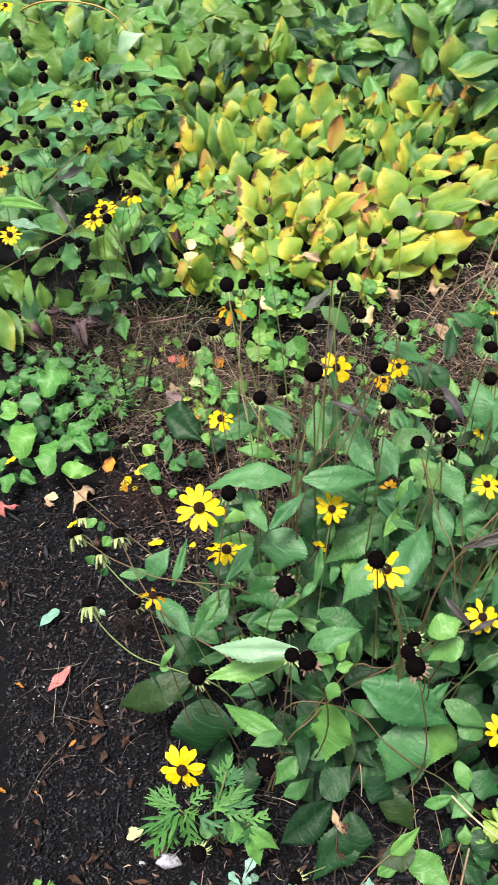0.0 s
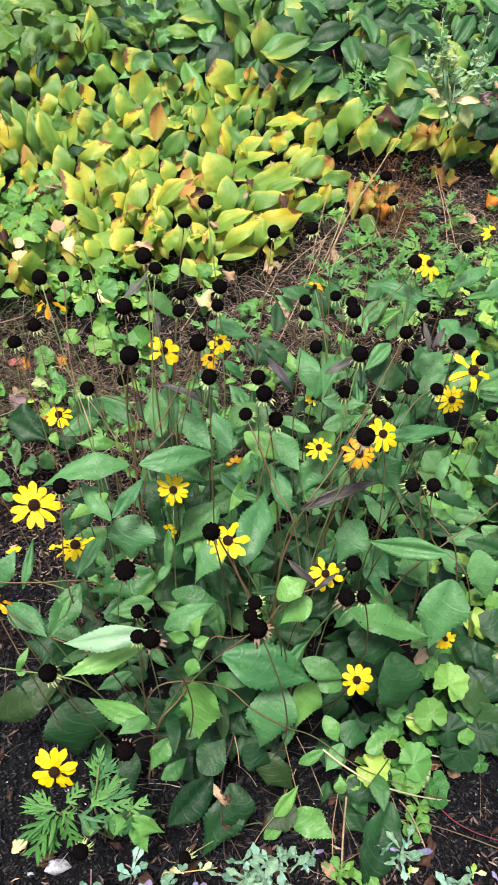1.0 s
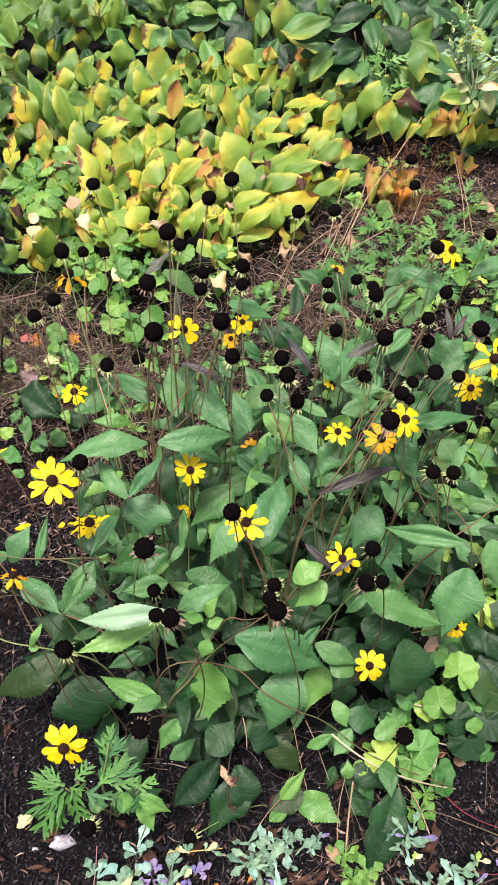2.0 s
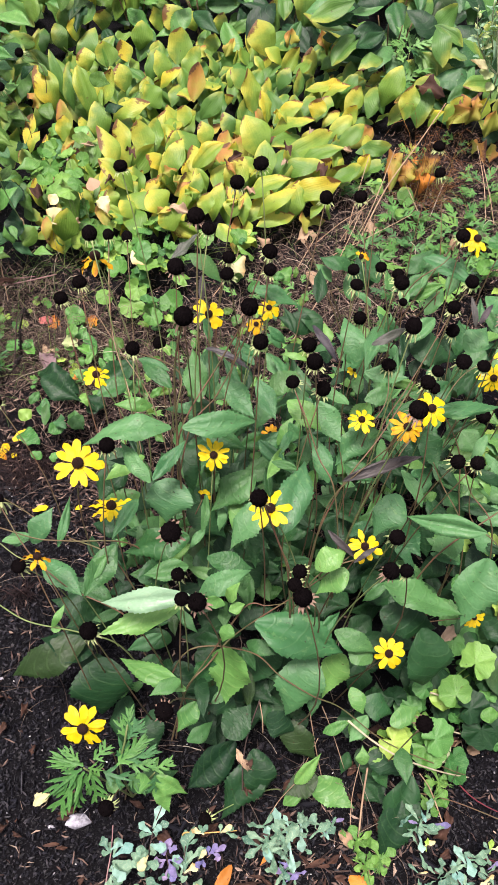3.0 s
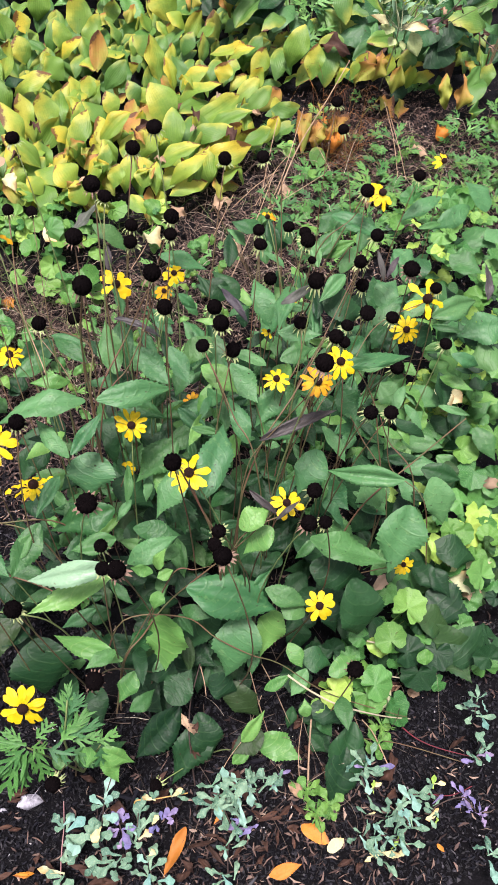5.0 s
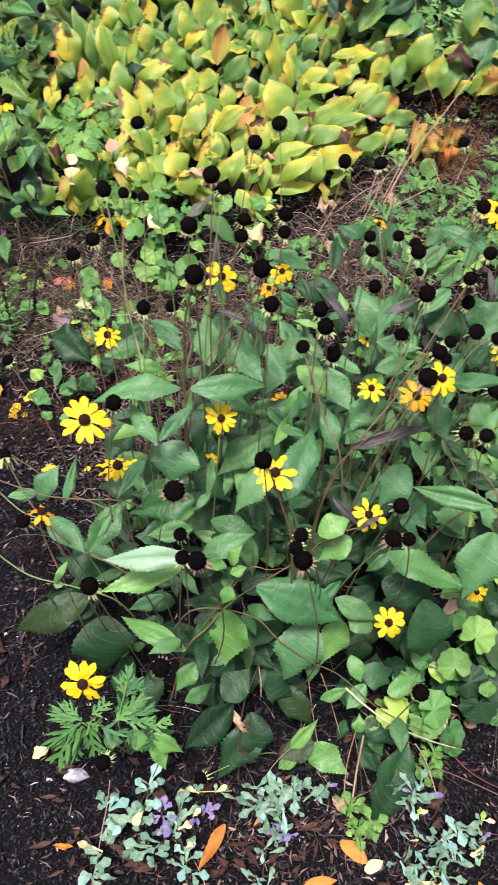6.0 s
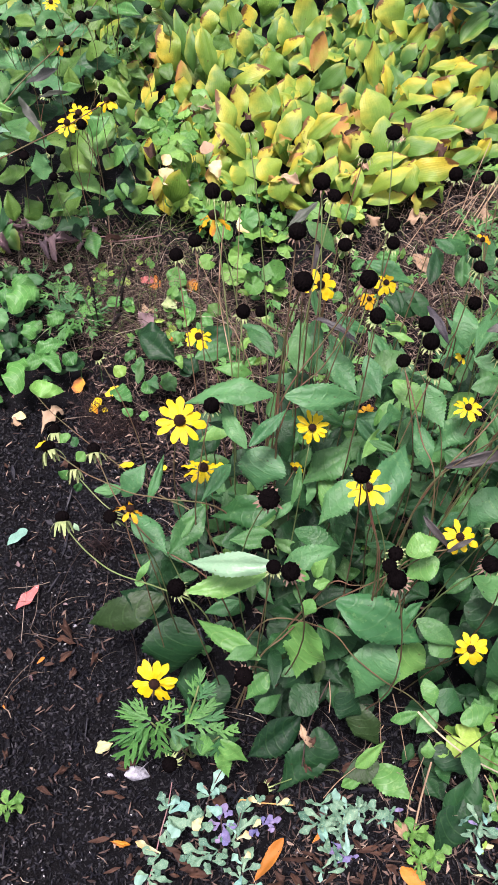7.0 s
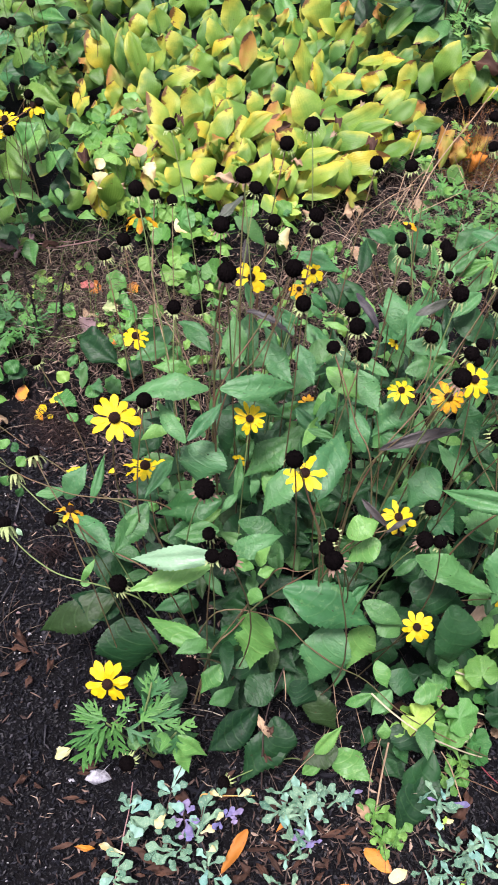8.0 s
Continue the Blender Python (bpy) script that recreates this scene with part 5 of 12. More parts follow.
leaf(h12, (-0.171, 2.366, 0.10), (-0.220, 2.430, 0.21), 0.075, HOSTA_YELLOW, ELLIPSE)
leaf(h12, (-0.144, 2.411, 0.10), (-0.176, 2.482, 0.23), 0.033, HOSTA_GREEN, ELLIPSE)
leaf(h12, (-0.121, 2.355, 0.10), (-0.128, 2.422, 0.21), 0.036, HOSTA_GREEN, ELLIPSE)
leaf(h12, (-0.066, 2.325, 0.10), (-0.095, 2.399, 0.22), 0.061, HOSTA_LIME, ELLIPSE)
leaf(h17, (-0.113, 2.788, 0.10), (-0.121, 2.820, 0.17), 0.048, HOSTA_YELLOW, ELLIPSE)
leaf(h17, (-0.076, 2.590, 0.10), (-0.081, 2.625, 0.16), 0.063, HOSTA_LIME, ELLIPSE)
leaf(h17, (-0.008, 2.600, 0.10), (-0.020, 2.639, 0.17), 0.073, HOSTA_LIME, ELLIPSE)
leaf(h12, (-0.049, 2.357, 0.10), (0.005, 2.407, 0.20), 0.052, HOSTA_LIME, ELLIPSE)
leaf(h12, (0.037, 2.453, 0.10), (0.025, 2.493, 0.17), 0.066, HOSTA_LIME, ELLIPSE)
leaf(h18, (0.056, 2.632, 0.10), (0.035, 2.663, 0.16), 0.053, HOSTA_YELLOW, ELLIPSE)
leaf(h17, (-0.049, 2.987, 0.10), (-0.064, 3.029, 0.21), 0.051, HOSTA_YELLOW, ELLIPSE)
leaf(h17, (0.021, 2.919, 0.10), (0.061, 2.956, 0.21), 0.069, HOSTA_LIME, ELLIPSE)
leaf(h18, (0.074, 2.871, 0.10), (0.094, 2.940, 0.29), 0.060, HOSTA_LIME, ELLIPSE)
leaf(h18, (0.116, 2.954, 0.10), (0.130, 2.994, 0.21), 0.054, HOSTA_GREEN, ELLIPSE)
leaf(h17, (-0.027, 2.855, 0.10), (-0.012, 2.878, 0.16), 0.071, HOSTA_LIME, ELLIPSE)
leaf(h18, (0.092, 2.707, 0.10), (0.113, 2.744, 0.18), 0.072, HOSTA_LIME, ELLIPSE)
leaf(h19, (0.186, 3.083, 0.10), (0.194, 3.118, 0.21), 0.060, HOSTA_GREEN, ELLIPSE)
leaf(h19, (0.244, 2.814, 0.10), (0.193, 2.847, 0.18), 0.078, HOSTA_LIME, ELLIPSE)
leaf(h19, (0.211, 2.597, 0.10), (0.233, 2.644, 0.20), 0.083, HOSTA_LIME, ELLIPSE)
leaf(h13, (0.162, 2.478, 0.10), (0.145, 2.526, 0.19), 0.060, HOSTA_LIME, ELLIPSE)
leaf(h13, (0.147, 2.458, 0.10), (0.218, 2.468, 0.16), 0.050, HOSTA_YELLOW, ELLIPSE)
leaf(h13, (0.244, 2.369, 0.10), (0.268, 2.422, 0.20), 0.055, HOSTA_BURNT, ELLIPSE)
leaf(h19, (0.282, 2.599, 0.10), (0.308, 2.620, 0.15), 0.035, HOSTA_BURNT, WITHER)
leaf(h19, (0.320, 2.649, 0.10), (0.345, 2.674, 0.16), 0.053, HOSTA_LIME, ELLIPSE)
leaf(h13, (0.140, 2.344, 0.10), (0.102, 2.379, 0.16), 0.067, HOSTA_LIME, ELLIPSE)
leaf(h9, (-0.009, 2.289, 0.10), (0.110, 2.277, 0.16), 0.056, HOSTA_LIME, ELLIPSE)
leaf(h4, (0.086, 2.101, 0.10), (0.069, 2.156, 0.18), 0.068, HOSTA_LIME, ELLIPSE)
leaf(h4, (0.033, 2.042, 0.10), (0.014, 2.116, 0.21), 0.055, HOSTA_LIME, ELLIPSE)
leaf(h4, (0.001, 1.988, 0.10), (-0.042, 2.072, 0.22), 0.054, HOSTA_LIME, ELLIPSE)
leaf(h1, (0.039, 1.933, 0.10), (-0.046, 1.977, 0.18), 0.061, HOSTA_LIME, ELLIPSE)
leaf(h5, (0.121, 2.025, 0.10), (0.083, 2.046, 0.14), 0.066, HOSTA_YELLOW, ELLIPSE)
leaf(h1, (0.132, 1.954, 0.10), (0.187, 2.018, 0.20), 0.059, HOSTA_LIME, ELLIPSE)
leaf(h9, (0.202, 2.237, 0.10), (0.209, 2.271, 0.15), 0.050, HOSTA_LIME, ELLIPSE)
leaf(h1, (0.116, 1.827, 0.10), (0.081, 1.866, 0.15), 0.081, HOSTA_YELLOW, ELLIPSE)
leaf(h5, (0.208, 2.009, 0.10), (0.302, 2.035, 0.17), 0.057, HOSTA_YELLOW, ELLIPSE)
leaf(h10, (0.256, 2.271, 0.10), (0.329, 2.296, 0.17), 0.055, HOSTA_GREEN, ELLIPSE)
leaf(h10, (0.304, 2.268, 0.10), (0.293, 2.301, 0.15), 0.055, HOSTA_LIME, ELLIPSE)
leaf(h11, (0.419, 2.285, 0.10), (0.409, 2.350, 0.21), 0.067, HOSTA_LIME, ELLIPSE)
leaf(h11, (0.454, 2.227, 0.10), (0.438, 2.275, 0.18), 0.044, HOSTA_YELLOW, ELLIPSE)
leaf(h6, (0.418, 2.047, 0.10), (0.370, 2.114, 0.20), 0.091, HOSTA_LIME, ELLIPSE)
leaf(h11, (0.474, 2.225, 0.10), (0.561, 2.232, 0.16), 0.056, HOSTA_YELLOW, ELLIPSE)
leaf(h11, (0.598, 2.242, 0.10), (0.624, 2.266, 0.15), 0.054, HOSTA_YELLOW, ELLIPSE)
leaf(h2, (0.295, 1.919, 0.10), (0.349, 1.959, 0.17), 0.067, HOSTA_LIME, ELLIPSE)
leaf(h2, (0.337, 1.865, 0.10), (0.464, 1.863, 0.16), 0.063, HOSTA_LIME, ELLIPSE)
leaf(h2, (0.363, 1.790, 0.10), (0.468, 1.804, 0.17), 0.045, HOSTA_YELLOW, ELLIPSE)
leaf(h3, (0.447, 1.859, 0.10), (0.594, 1.834, 0.16), 0.063, HOSTA_YELLOW, ELLIPSE)
leaf(h6, (0.443, 1.963, 0.10), (0.568, 1.940, 0.15), 0.057, HOSTA_LIME, ELLIPSE)
leaf(h6, (0.469, 2.044, 0.10), (0.609, 2.038, 0.18), 0.067, HOSTA_LIME, ELLIPSE)
leaf(h11, (0.450, 2.160, 0.10), (0.580, 2.136, 0.16), 0.061, HOSTA_LIME, ELLIPSE)
leaf(h6, (0.494, 1.987, 0.10), (0.631, 1.973, 0.17), 0.055, HOSTA_LIME, ELLIPSE)
leaf(h3, (0.595, 1.928, 0.10), (0.673, 1.928, 0.14), 0.051, HOSTA_LIME, ELLIPSE)
leaf(h7, (0.672, 2.176, 0.10), (0.717, 2.200, 0.16), 0.047, HOSTA_YELLOW, ELLIPSE)
leaf(h20, (0.514, 2.625, 0.10), (0.483, 2.669, 0.20), 0.096, HOSTA_LIME, ELLIPSE)
leaf(h20, (0.589, 2.657, 0.10), (0.603, 2.683, 0.16), 0.047, HOSTA_BURNT, WITHER)
leaf(h21, (0.713, 2.609, 0.10), (0.692, 2.640, 0.17), 0.046, HOSTA_BURNT, WITHER)
leaf(h21, (0.721, 2.594, 0.10), (0.793, 2.595, 0.17), 0.057, HOSTA_BURNT, ELLIPSE)
leaf(h15, (0.601, 2.404, 0.10), (0.705, 2.372, 0.14), 0.050, HOSTA_YELLOW, ELLIPSE)
leaf(h15, (0.651, 2.360, 0.10), (0.731, 2.345, 0.14), 0.043, HOSTA_YELLOW, ELLIPSE)
leaf(h20, (0.580, 2.510, 0.10), (0.639, 2.504, 0.14), 0.051, HOSTA_LIME, ELLIPSE)
leaf(h21, (0.673, 2.524, 0.10), (0.731, 2.515, 0.14), 0.049, HOSTA_GREEN, ELLIPSE)
leaf(h20, (0.562, 2.778, 0.10), (0.567, 2.818, 0.20), 0.082, HOSTA_GREEN, ELLIPSE)
leaf(h21, (0.623, 2.942, 0.10), (0.579, 2.987, 0.25), 0.090, HOSTA_GREEN, ELLIPSE)
leaf(h21, (0.664, 2.810, 0.10), (0.673, 2.855, 0.24), 0.083, HOSTA_GREEN, ELLIPSE)
leaf(h21, (0.754, 2.886, 0.10), (0.781, 2.917, 0.23), 0.077, HOSTA_GREEN, ELLIPSE)
leaf(h21, (0.824, 2.837, 0.10), (0.830, 2.873, 0.23), 0.077, HOSTA_GREEN, ELLIPSE)
leaf(h20, (0.507, 2.997, 0.10), (0.515, 3.023, 0.18), 0.067, HOSTA_GREEN, ELLIPSE)
leaf(h20, (0.393, 3.100, 0.10), (0.432, 3.130, 0.23), 0.060, HOSTA_GREEN, ELLIPSE)
leaf(h19, (0.309, 3.108, 0.10), (0.352, 3.123, 0.18), 0.069, HOSTA_GREEN, ELLIPSE)
leaf(h19, (0.265, 3.160, 0.10), (0.293, 3.182, 0.19), 0.065, HOSTA_GREEN, ELLIPSE)
leaf(h19, (0.375, 2.637, 0.10), (0.407, 2.656, 0.15), 0.042, HOSTA_BURNT, WITHER)
leaf(h19, (0.330, 2.799, 0.10), (0.309, 2.825, 0.16), 0.056, HOSTA_LIME, ELLIPSE)
leaf(h19, (0.369, 2.795, 0.10), (0.390, 2.817, 0.16), 0.056, HOSTA_LIME, ELLIPSE)
leaf(h14, (0.415, 2.418, 0.10), (0.370, 2.448, 0.16), 0.066, HOSTA_GREEN, ELLIPSE)
leaf(h14, (0.517, 2.410, 0.10), (0.555, 2.433, 0.16), 0.050, HOSTA_GREEN, ELLIPSE)
leaf(h10, (0.340, 2.167, 0.10), (0.319, 2.205, 0.16), 0.046, HOSTA_GREEN, ELLIPSE)
leaf(h1, (0.150, 1.906, 0.10), (0.217, 1.905, 0.13), 0.041, HOSTA_BURNT, ELLIPSE)
leaf(h1, (0.138, 1.753, 0.10), (0.121, 1.793, 0.15), 0.065, HOSTA_YELLOW, ELLIPSE)
leaf(h5, (0.241, 1.922, 0.10), (0.213, 1.953, 0.15), 0.042, HOSTA_LIME, ELLIPSE)
leaf(h1, (0.195, 1.873, 0.10), (0.223, 1.914, 0.16), 0.038, HOSTA_LIME, ELLIPSE)
leaf(h2, (0.294, 1.793, 0.10), (0.309, 1.824, 0.14), 0.053, HOSTA_LIME, ELLIPSE)
leaf(h8, (-0.152, 2.199, 0.10), (-0.142, 2.237, 0.16), 0.046, HOSTA_YELLOW, ELLIPSE)
leaf(h12, (-0.218, 2.362, 0.10), (-0.254, 2.386, 0.15), 0.042, HOSTA_BURNT, WITHER)
leaf(h0, (-0.143, 1.767, 0.10), (-0.134, 1.808, 0.15), 0.055, HOSTA_YELLOW, ELLIPSE)
leaf(h17, (-0.113, 3.029, 0.10), (-0.149, 3.061, 0.19), 0.079, HOSTA_GREEN, ELLIPSE)
leaf(h17, (-0.198, 3.037, 0.10), (-0.232, 3.072, 0.20), 0.083, HOSTA_GREEN, ELLIPSE)
leaf(h17, (-0.255, 2.935, 0.10), (-0.255, 2.970, 0.18), 0.066, HOSTA_GREEN, ELLIPSE)
leaf(h17, (0.016, 3.205, 0.10), (-0.027, 3.232, 0.19), 0.074, HOSTA_GREEN, ELLIPSE)
leaf(h20, (0.465, 3.208, 0.10), (0.501, 3.223, 0.19), 0.067, HOSTA_GREEN, ELLIPSE)
leaf(h9, (0.190, 2.282, 0.10), (0.152, 2.170, 0.11), 0.046, HOSTA_LIME, ELLIPSE)
leaf(h13, (0.267, 2.408, 0.10), (0.194, 2.380, 0.12), 0.049, HOSTA_LIME, ELLIPSE)
leaf(h14, (0.344, 2.471, 0.10), (0.267, 2.413, 0.12), 0.056, HOSTA_LIME, ELLIPSE)
leaf(h10, (0.371, 2.177, 0.10), (0.337, 2.202, 0.14), 0.046, HOSTA_YELLOW, ELLIPSE)
leaf(h10, (0.267, 2.125, 0.10), (0.250, 2.163, 0.16), 0.051, HOSTA_LIME, ELLIPSE)
leaf(h11, (0.550, 2.136, 0.10), (0.442, 2.080, 0.12), 0.051, HOSTA_LIME, ELLIPSE)
leaf(h6, (0.401, 1.976, 0.10), (0.336, 1.994, 0.14), 0.048, HOSTA_LIME, ELLIPSE)
leaf(h2, (0.216, 1.807, 0.10), (0.241, 1.840, 0.15), 0.045, HOSTA_LIME, ELLIPSE)
leaf(h1, (0.033, 1.816, 0.10), (0.004, 1.847, 0.14), 0.048, HOSTA_YELLOW, ELLIPSE)
leaf(h1, (-0.014, 1.869, 0.10), (-0.028, 1.896, 0.14), 0.046, HOSTA_LIME, ELLIPSE)
leaf(h21, (0.755, 2.659, 0.10), (0.726, 2.698, 0.20), 0.062, HOSTA_LIME, ELLIPSE)
leaf(h20, (0.554, 2.563, 0.10), (0.496, 2.580, 0.15), 0.052, HOSTA_YELLOW, ELLIPSE)
leaf(h20, (0.444, 2.571, 0.10), (0.417, 2.594, 0.15), 0.052, HOSTA_LIME, ELLIPSE)
leaf(h18, (0.173, 2.829, 0.10), (0.154, 2.859, 0.17), 0.060, HOSTA_LIME, ELLIPSE)
leaf(h19, (0.292, 2.819, 0.10), (0.264, 2.843, 0.16), 0.056, HOSTA_LIME, ELLIPSE)
leaf(h20, (0.420, 2.934, 0.10), (0.456, 2.958, 0.19), 0.069, HOSTA_GREEN, ELLIPSE)
leaf(h16, (0.821, 2.284, 0.10), (0.878, 2.317, 0.21), 0.072, HOSTA_LIME, ELLIPSE)
leaf(h16, (0.872, 2.203, 0.10), (0.896, 2.242, 0.19), 0.058, HOSTA_LIME, ELLIPSE)
leaf(h16, (0.969, 2.308, 0.10), (0.979, 2.337, 0.17), 0.080, HOSTA_GREEN, ELLIPSE)
leaf(h16, (1.121, 2.537, 0.10), (1.116, 2.562, 0.19), 0.080, HOSTA_GREEN, ELLIPSE)
leaf(h16, (1.060, 2.542, 0.10), (1.064, 2.569, 0.19), 0.076, HOSTA_GREEN, ELLIPSE)
leaf(h16, (1.250, 2.561, 0.10), (1.243, 2.586, 0.20), 0.082, HOSTA_GREEN, ELLIPSE)
leaf(h16, (1.065, 2.202, 0.10), (1.048, 2.229, 0.16), 0.046, HOSTA_BURNT, ELLIPSE)
leaf(h16, (1.104, 2.179, 0.10), (1.114, 2.201, 0.16), 0.049, HOSTA_YELLOW, ELLIPSE)
leaf(h16, (1.163, 2.173, 0.10), (1.168, 2.200, 0.17), 0.056, HOSTA_GREEN, ELLIPSE)
leaf(h16, (1.159, 2.460, 0.10), (1.159, 2.485, 0.18), 0.071, HOSTA_GREEN, ELLIPSE)

hosta_leaves(h0, 17, (HOSTA_LIME, HOSTA_LIME, HOSTA_YELLOW, HOSTA_YELLOW, HOSTA_LIME, HOSTA_LIME, HOSTA_BURNT))
hosta_leaves(h1, 17, (HOSTA_LIME, HOSTA_LIME, HOSTA_YELLOW, HOSTA_YELLOW, HOSTA_LIME, HOSTA_LIME, HOSTA_BURNT))
hosta_leaves(h2, 17, (HOSTA_LIME, HOSTA_LIME, HOSTA_YELLOW, HOSTA_YELLOW, HOSTA_LIME, HOSTA_LIME, HOSTA_BURNT))
hosta_leaves(h3, 17, (HOSTA_LIME, HOSTA_LIME, HOSTA_YELLOW, HOSTA_YELLOW, HOSTA_LIME, HOSTA_LIME, HOSTA_BURNT))
hosta_leaves(h4, 17, (HOSTA_LIME, HOSTA_LIME, HOSTA_YELLOW, HOSTA_LIME, HOSTA_GREEN, HOSTA_YELLOW, HOSTA_LIME, HOSTA_BURNT))
hosta_leaves(h5, 17, (HOSTA_LIME, HOSTA_LIME, HOSTA_YELLOW, HOSTA_LIME, HOSTA_GREEN, HOSTA_YELLOW, HOSTA_LIME, HOSTA_BURNT))
hosta_leaves(h6, 17, (HOSTA_LIME, HOSTA_LIME, HOSTA_YELLOW, HOSTA_LIME, HOSTA_GREEN, HOSTA_YELLOW, HOSTA_LIME, HOSTA_BURNT))
hosta_leaves(h7, 17, (HOSTA_LIME, HOSTA_LIME, HOSTA_YELLOW, HOSTA_LIME, HOSTA_GREEN, HOSTA_YELLOW, HOSTA_LIME, HOSTA_BURNT))
hosta_leaves(h8, 17, (HOSTA_LIME, HOSTA_GREEN, HOSTA_LIME, HOSTA_YELLOW, HOSTA_GREEN, HOSTA_LIME, HOSTA_BURNT))
hosta_leaves(h9, 17, (HOSTA_LIME, HOSTA_GREEN, HOSTA_LIME, HOSTA_YELLOW, HOSTA_GREEN, HOSTA_LIME, HOSTA_BURNT))
hosta_leaves(h10, 17, (HOSTA_LIME, HOSTA_GREEN, HOSTA_LIME, HOSTA_YELLOW, HOSTA_GREEN, HOSTA_LIME, HOSTA_BURNT))
hosta_leaves(h11, 17, (HOSTA_LIME, HOSTA_GREEN, HOSTA_LIME, HOSTA_YELLOW, HOSTA_GREEN, HOSTA_LIME, HOSTA_BURNT))
hosta_leaves(h12, 22, (HOSTA_GREEN, HOSTA_GREEN, HOSTA_LIME, HOSTA_GREEN))
hosta_leaves(h13, 22, (HOSTA_GREEN, HOSTA_GREEN, HOSTA_LIME, HOSTA_GREEN))
hosta_leaves(h14, 22, (HOSTA_GREEN, HOSTA_GREEN, HOSTA_LIME, HOSTA_GREEN))
hosta_leaves(h15, 22, (HOSTA_GREEN, HOSTA_GREEN, HOSTA_LIME, HOSTA_GREEN))
hosta_leaves(h16, 22, (HOSTA_GREEN, HOSTA_GREEN, HOSTA_LIME, HOSTA_GREEN))
hosta_leaves(h17, 22, (HOSTA_GREEN, HOSTA_GREEN, HOSTA_LIME, HOSTA_GREEN))
hosta_leaves(h18, 22, (HOSTA_GREEN, HOSTA_GREEN, HOSTA_LIME, HOSTA_GREEN))
hosta_leaves(h19, 22, (HOSTA_GREEN, HOSTA_GREEN, HOSTA_LIME, HOSTA_GREEN))
hosta_leaves(h20, 22, (HOSTA_GREEN, HOSTA_GREEN, HOSTA_LIME, HOSTA_GREEN))
hosta_leaves(h21, 22, (HOSTA_GREEN, HOSTA_GREEN, HOSTA_LIME, HOSTA_GREEN))

# susans at the back of the bed
qa = susan_plant(-0.34, 1.74, "black-eyed susan with dense leaves and small spent heads", "black-eyed susans at the back")
qb = susan_plant(-0.62, 1.86, "black-eyed susan with dense leaves and small spent heads", "black-eyed susans at the back")
qc = susan_plant(-0.34, 1.92, "black-eyed susan with dense leaves and small spent heads", "black-eyed susans at the back")
qd = susan_plant(-0.66, 2.1, "black-eyed susan with dense leaves and small spent heads", "black-eyed susans at the back")
qe = susan_plant(-0.2, 2.25, "black-eyed susan with dense leaves and small spent heads", "black-eyed susans at the back")
qf = susan_plant(-0.45, 2.4, "black-eyed susan with dense leaves and small spent heads", "black-eyed susans at the back")
seed_head(qf, (-0.659, 2.373, 0.5), 0.0303, leaves=2, leaf_size=0.11, thick=0.0010, slender=False)
seed_head(qf, (-0.654, 2.361, 0.48), 0.0243, leaves=2, leaf_size=0.11, thick=0.0010, slender=False)
seed_head(qd, (-0.543, 2.17, 0.5), 0.0256, leaves=2, leaf_size=0.11, thick=0.0010, slender=False)
seed_head(qd, (-0.543, 2.145, 0.48), 0.0256, leaves=2, leaf_size=0.11, thick=0.0010, slender=False)
seed_head(qd, (-0.588, 2.005, 0.5), 0.0230, leaves=2, leaf_size=0.11, thick=0.0010, slender=False)
seed_head(qc, (-0.473, 1.973, 0.5), 0.0267, leaves=2, leaf_size=0.11, thick=0.0010, slender=False)
seed_head(qc, (-0.365, 2.089, 0.48), 0.0223, leaves=2, leaf_size=0.11, thick=0.0010, slender=False)
seed_head(qe, (-0.339, 2.115, 0.48), 0.0224, leaves=0, leaf_size=0.11, thick=0.0010, slender=False)
seed_head(qe, (-0.303, 2.117, 0.47), 0.0211, leaves=0, leaf_size=0.11, thick=0.0010, slender=False)
seed_head(qc, (-0.299, 2.064, 0.46), 0.0209, leaves=0, leaf_size=0.11, thick=0.0010, slender=False)
seed_head(qc, (-0.335, 1.884, 0.5), 0.0246, leaves=0, leaf_size=0.11, thick=0.0010, slender=False)
seed_head(qc, (-0.327, 1.935, 0.48), 0.0199, leaves=0, leaf_size=0.11, thick=0.0010, slender=False)
seed_head(qc, (-0.4, 1.852, 0.5), 0.0230, leaves=2, leaf_size=0.11, thick=0.0010, slender=False)
seed_head(qb, (-0.49, 1.864, 0.5), 0.0193, leaves=2, leaf_size=0.11, thick=0.0010, slender=False)
seed_head(qb, (-0.525, 1.82, 0.5), 0.0216, leaves=2, leaf_size=0.11, thick=0.0010, slender=False)
seed_head(qc, (-0.445, 1.84, 0.48), 0.0232, leaves=2, leaf_size=0.11, thick=0.0010, slender=False)
seed_head(qb, (-0.49, 1.85, 0.46), 0.0222, leaves=2, leaf_size=0.11, thick=0.0010, slender=False)
seed_head(qb, (-0.535, 1.694, 0.52), 0.0241, leaves=2, leaf_size=0.11, thick=0.0010, slender=False)
seed_head(qa, (-0.495, 1.652, 0.52), 0.0213, leaves=0, leaf_size=0.11, thick=0.0010, slender=False)
seed_head(qa, (-0.433, 1.731, 0.5), 0.0221, leaves=0, leaf_size=0.11, thick=0.0010, slender=False)
seed_head(qe, (-0.207, 2.087, 0.42), 0.0227, leaves=0, leaf_size=0.11, thick=0.0010, slender=False)
seed_head(qa, (-0.266, 1.644, 0.5), 0.0213, leaves=0, leaf_size=0.11, thick=0.0010, slender=False)
seed_head(qa, (-0.23, 1.563, 0.5), 0.0195, leaves=0, leaf_size=0.11, thick=0.0010, slender=False)
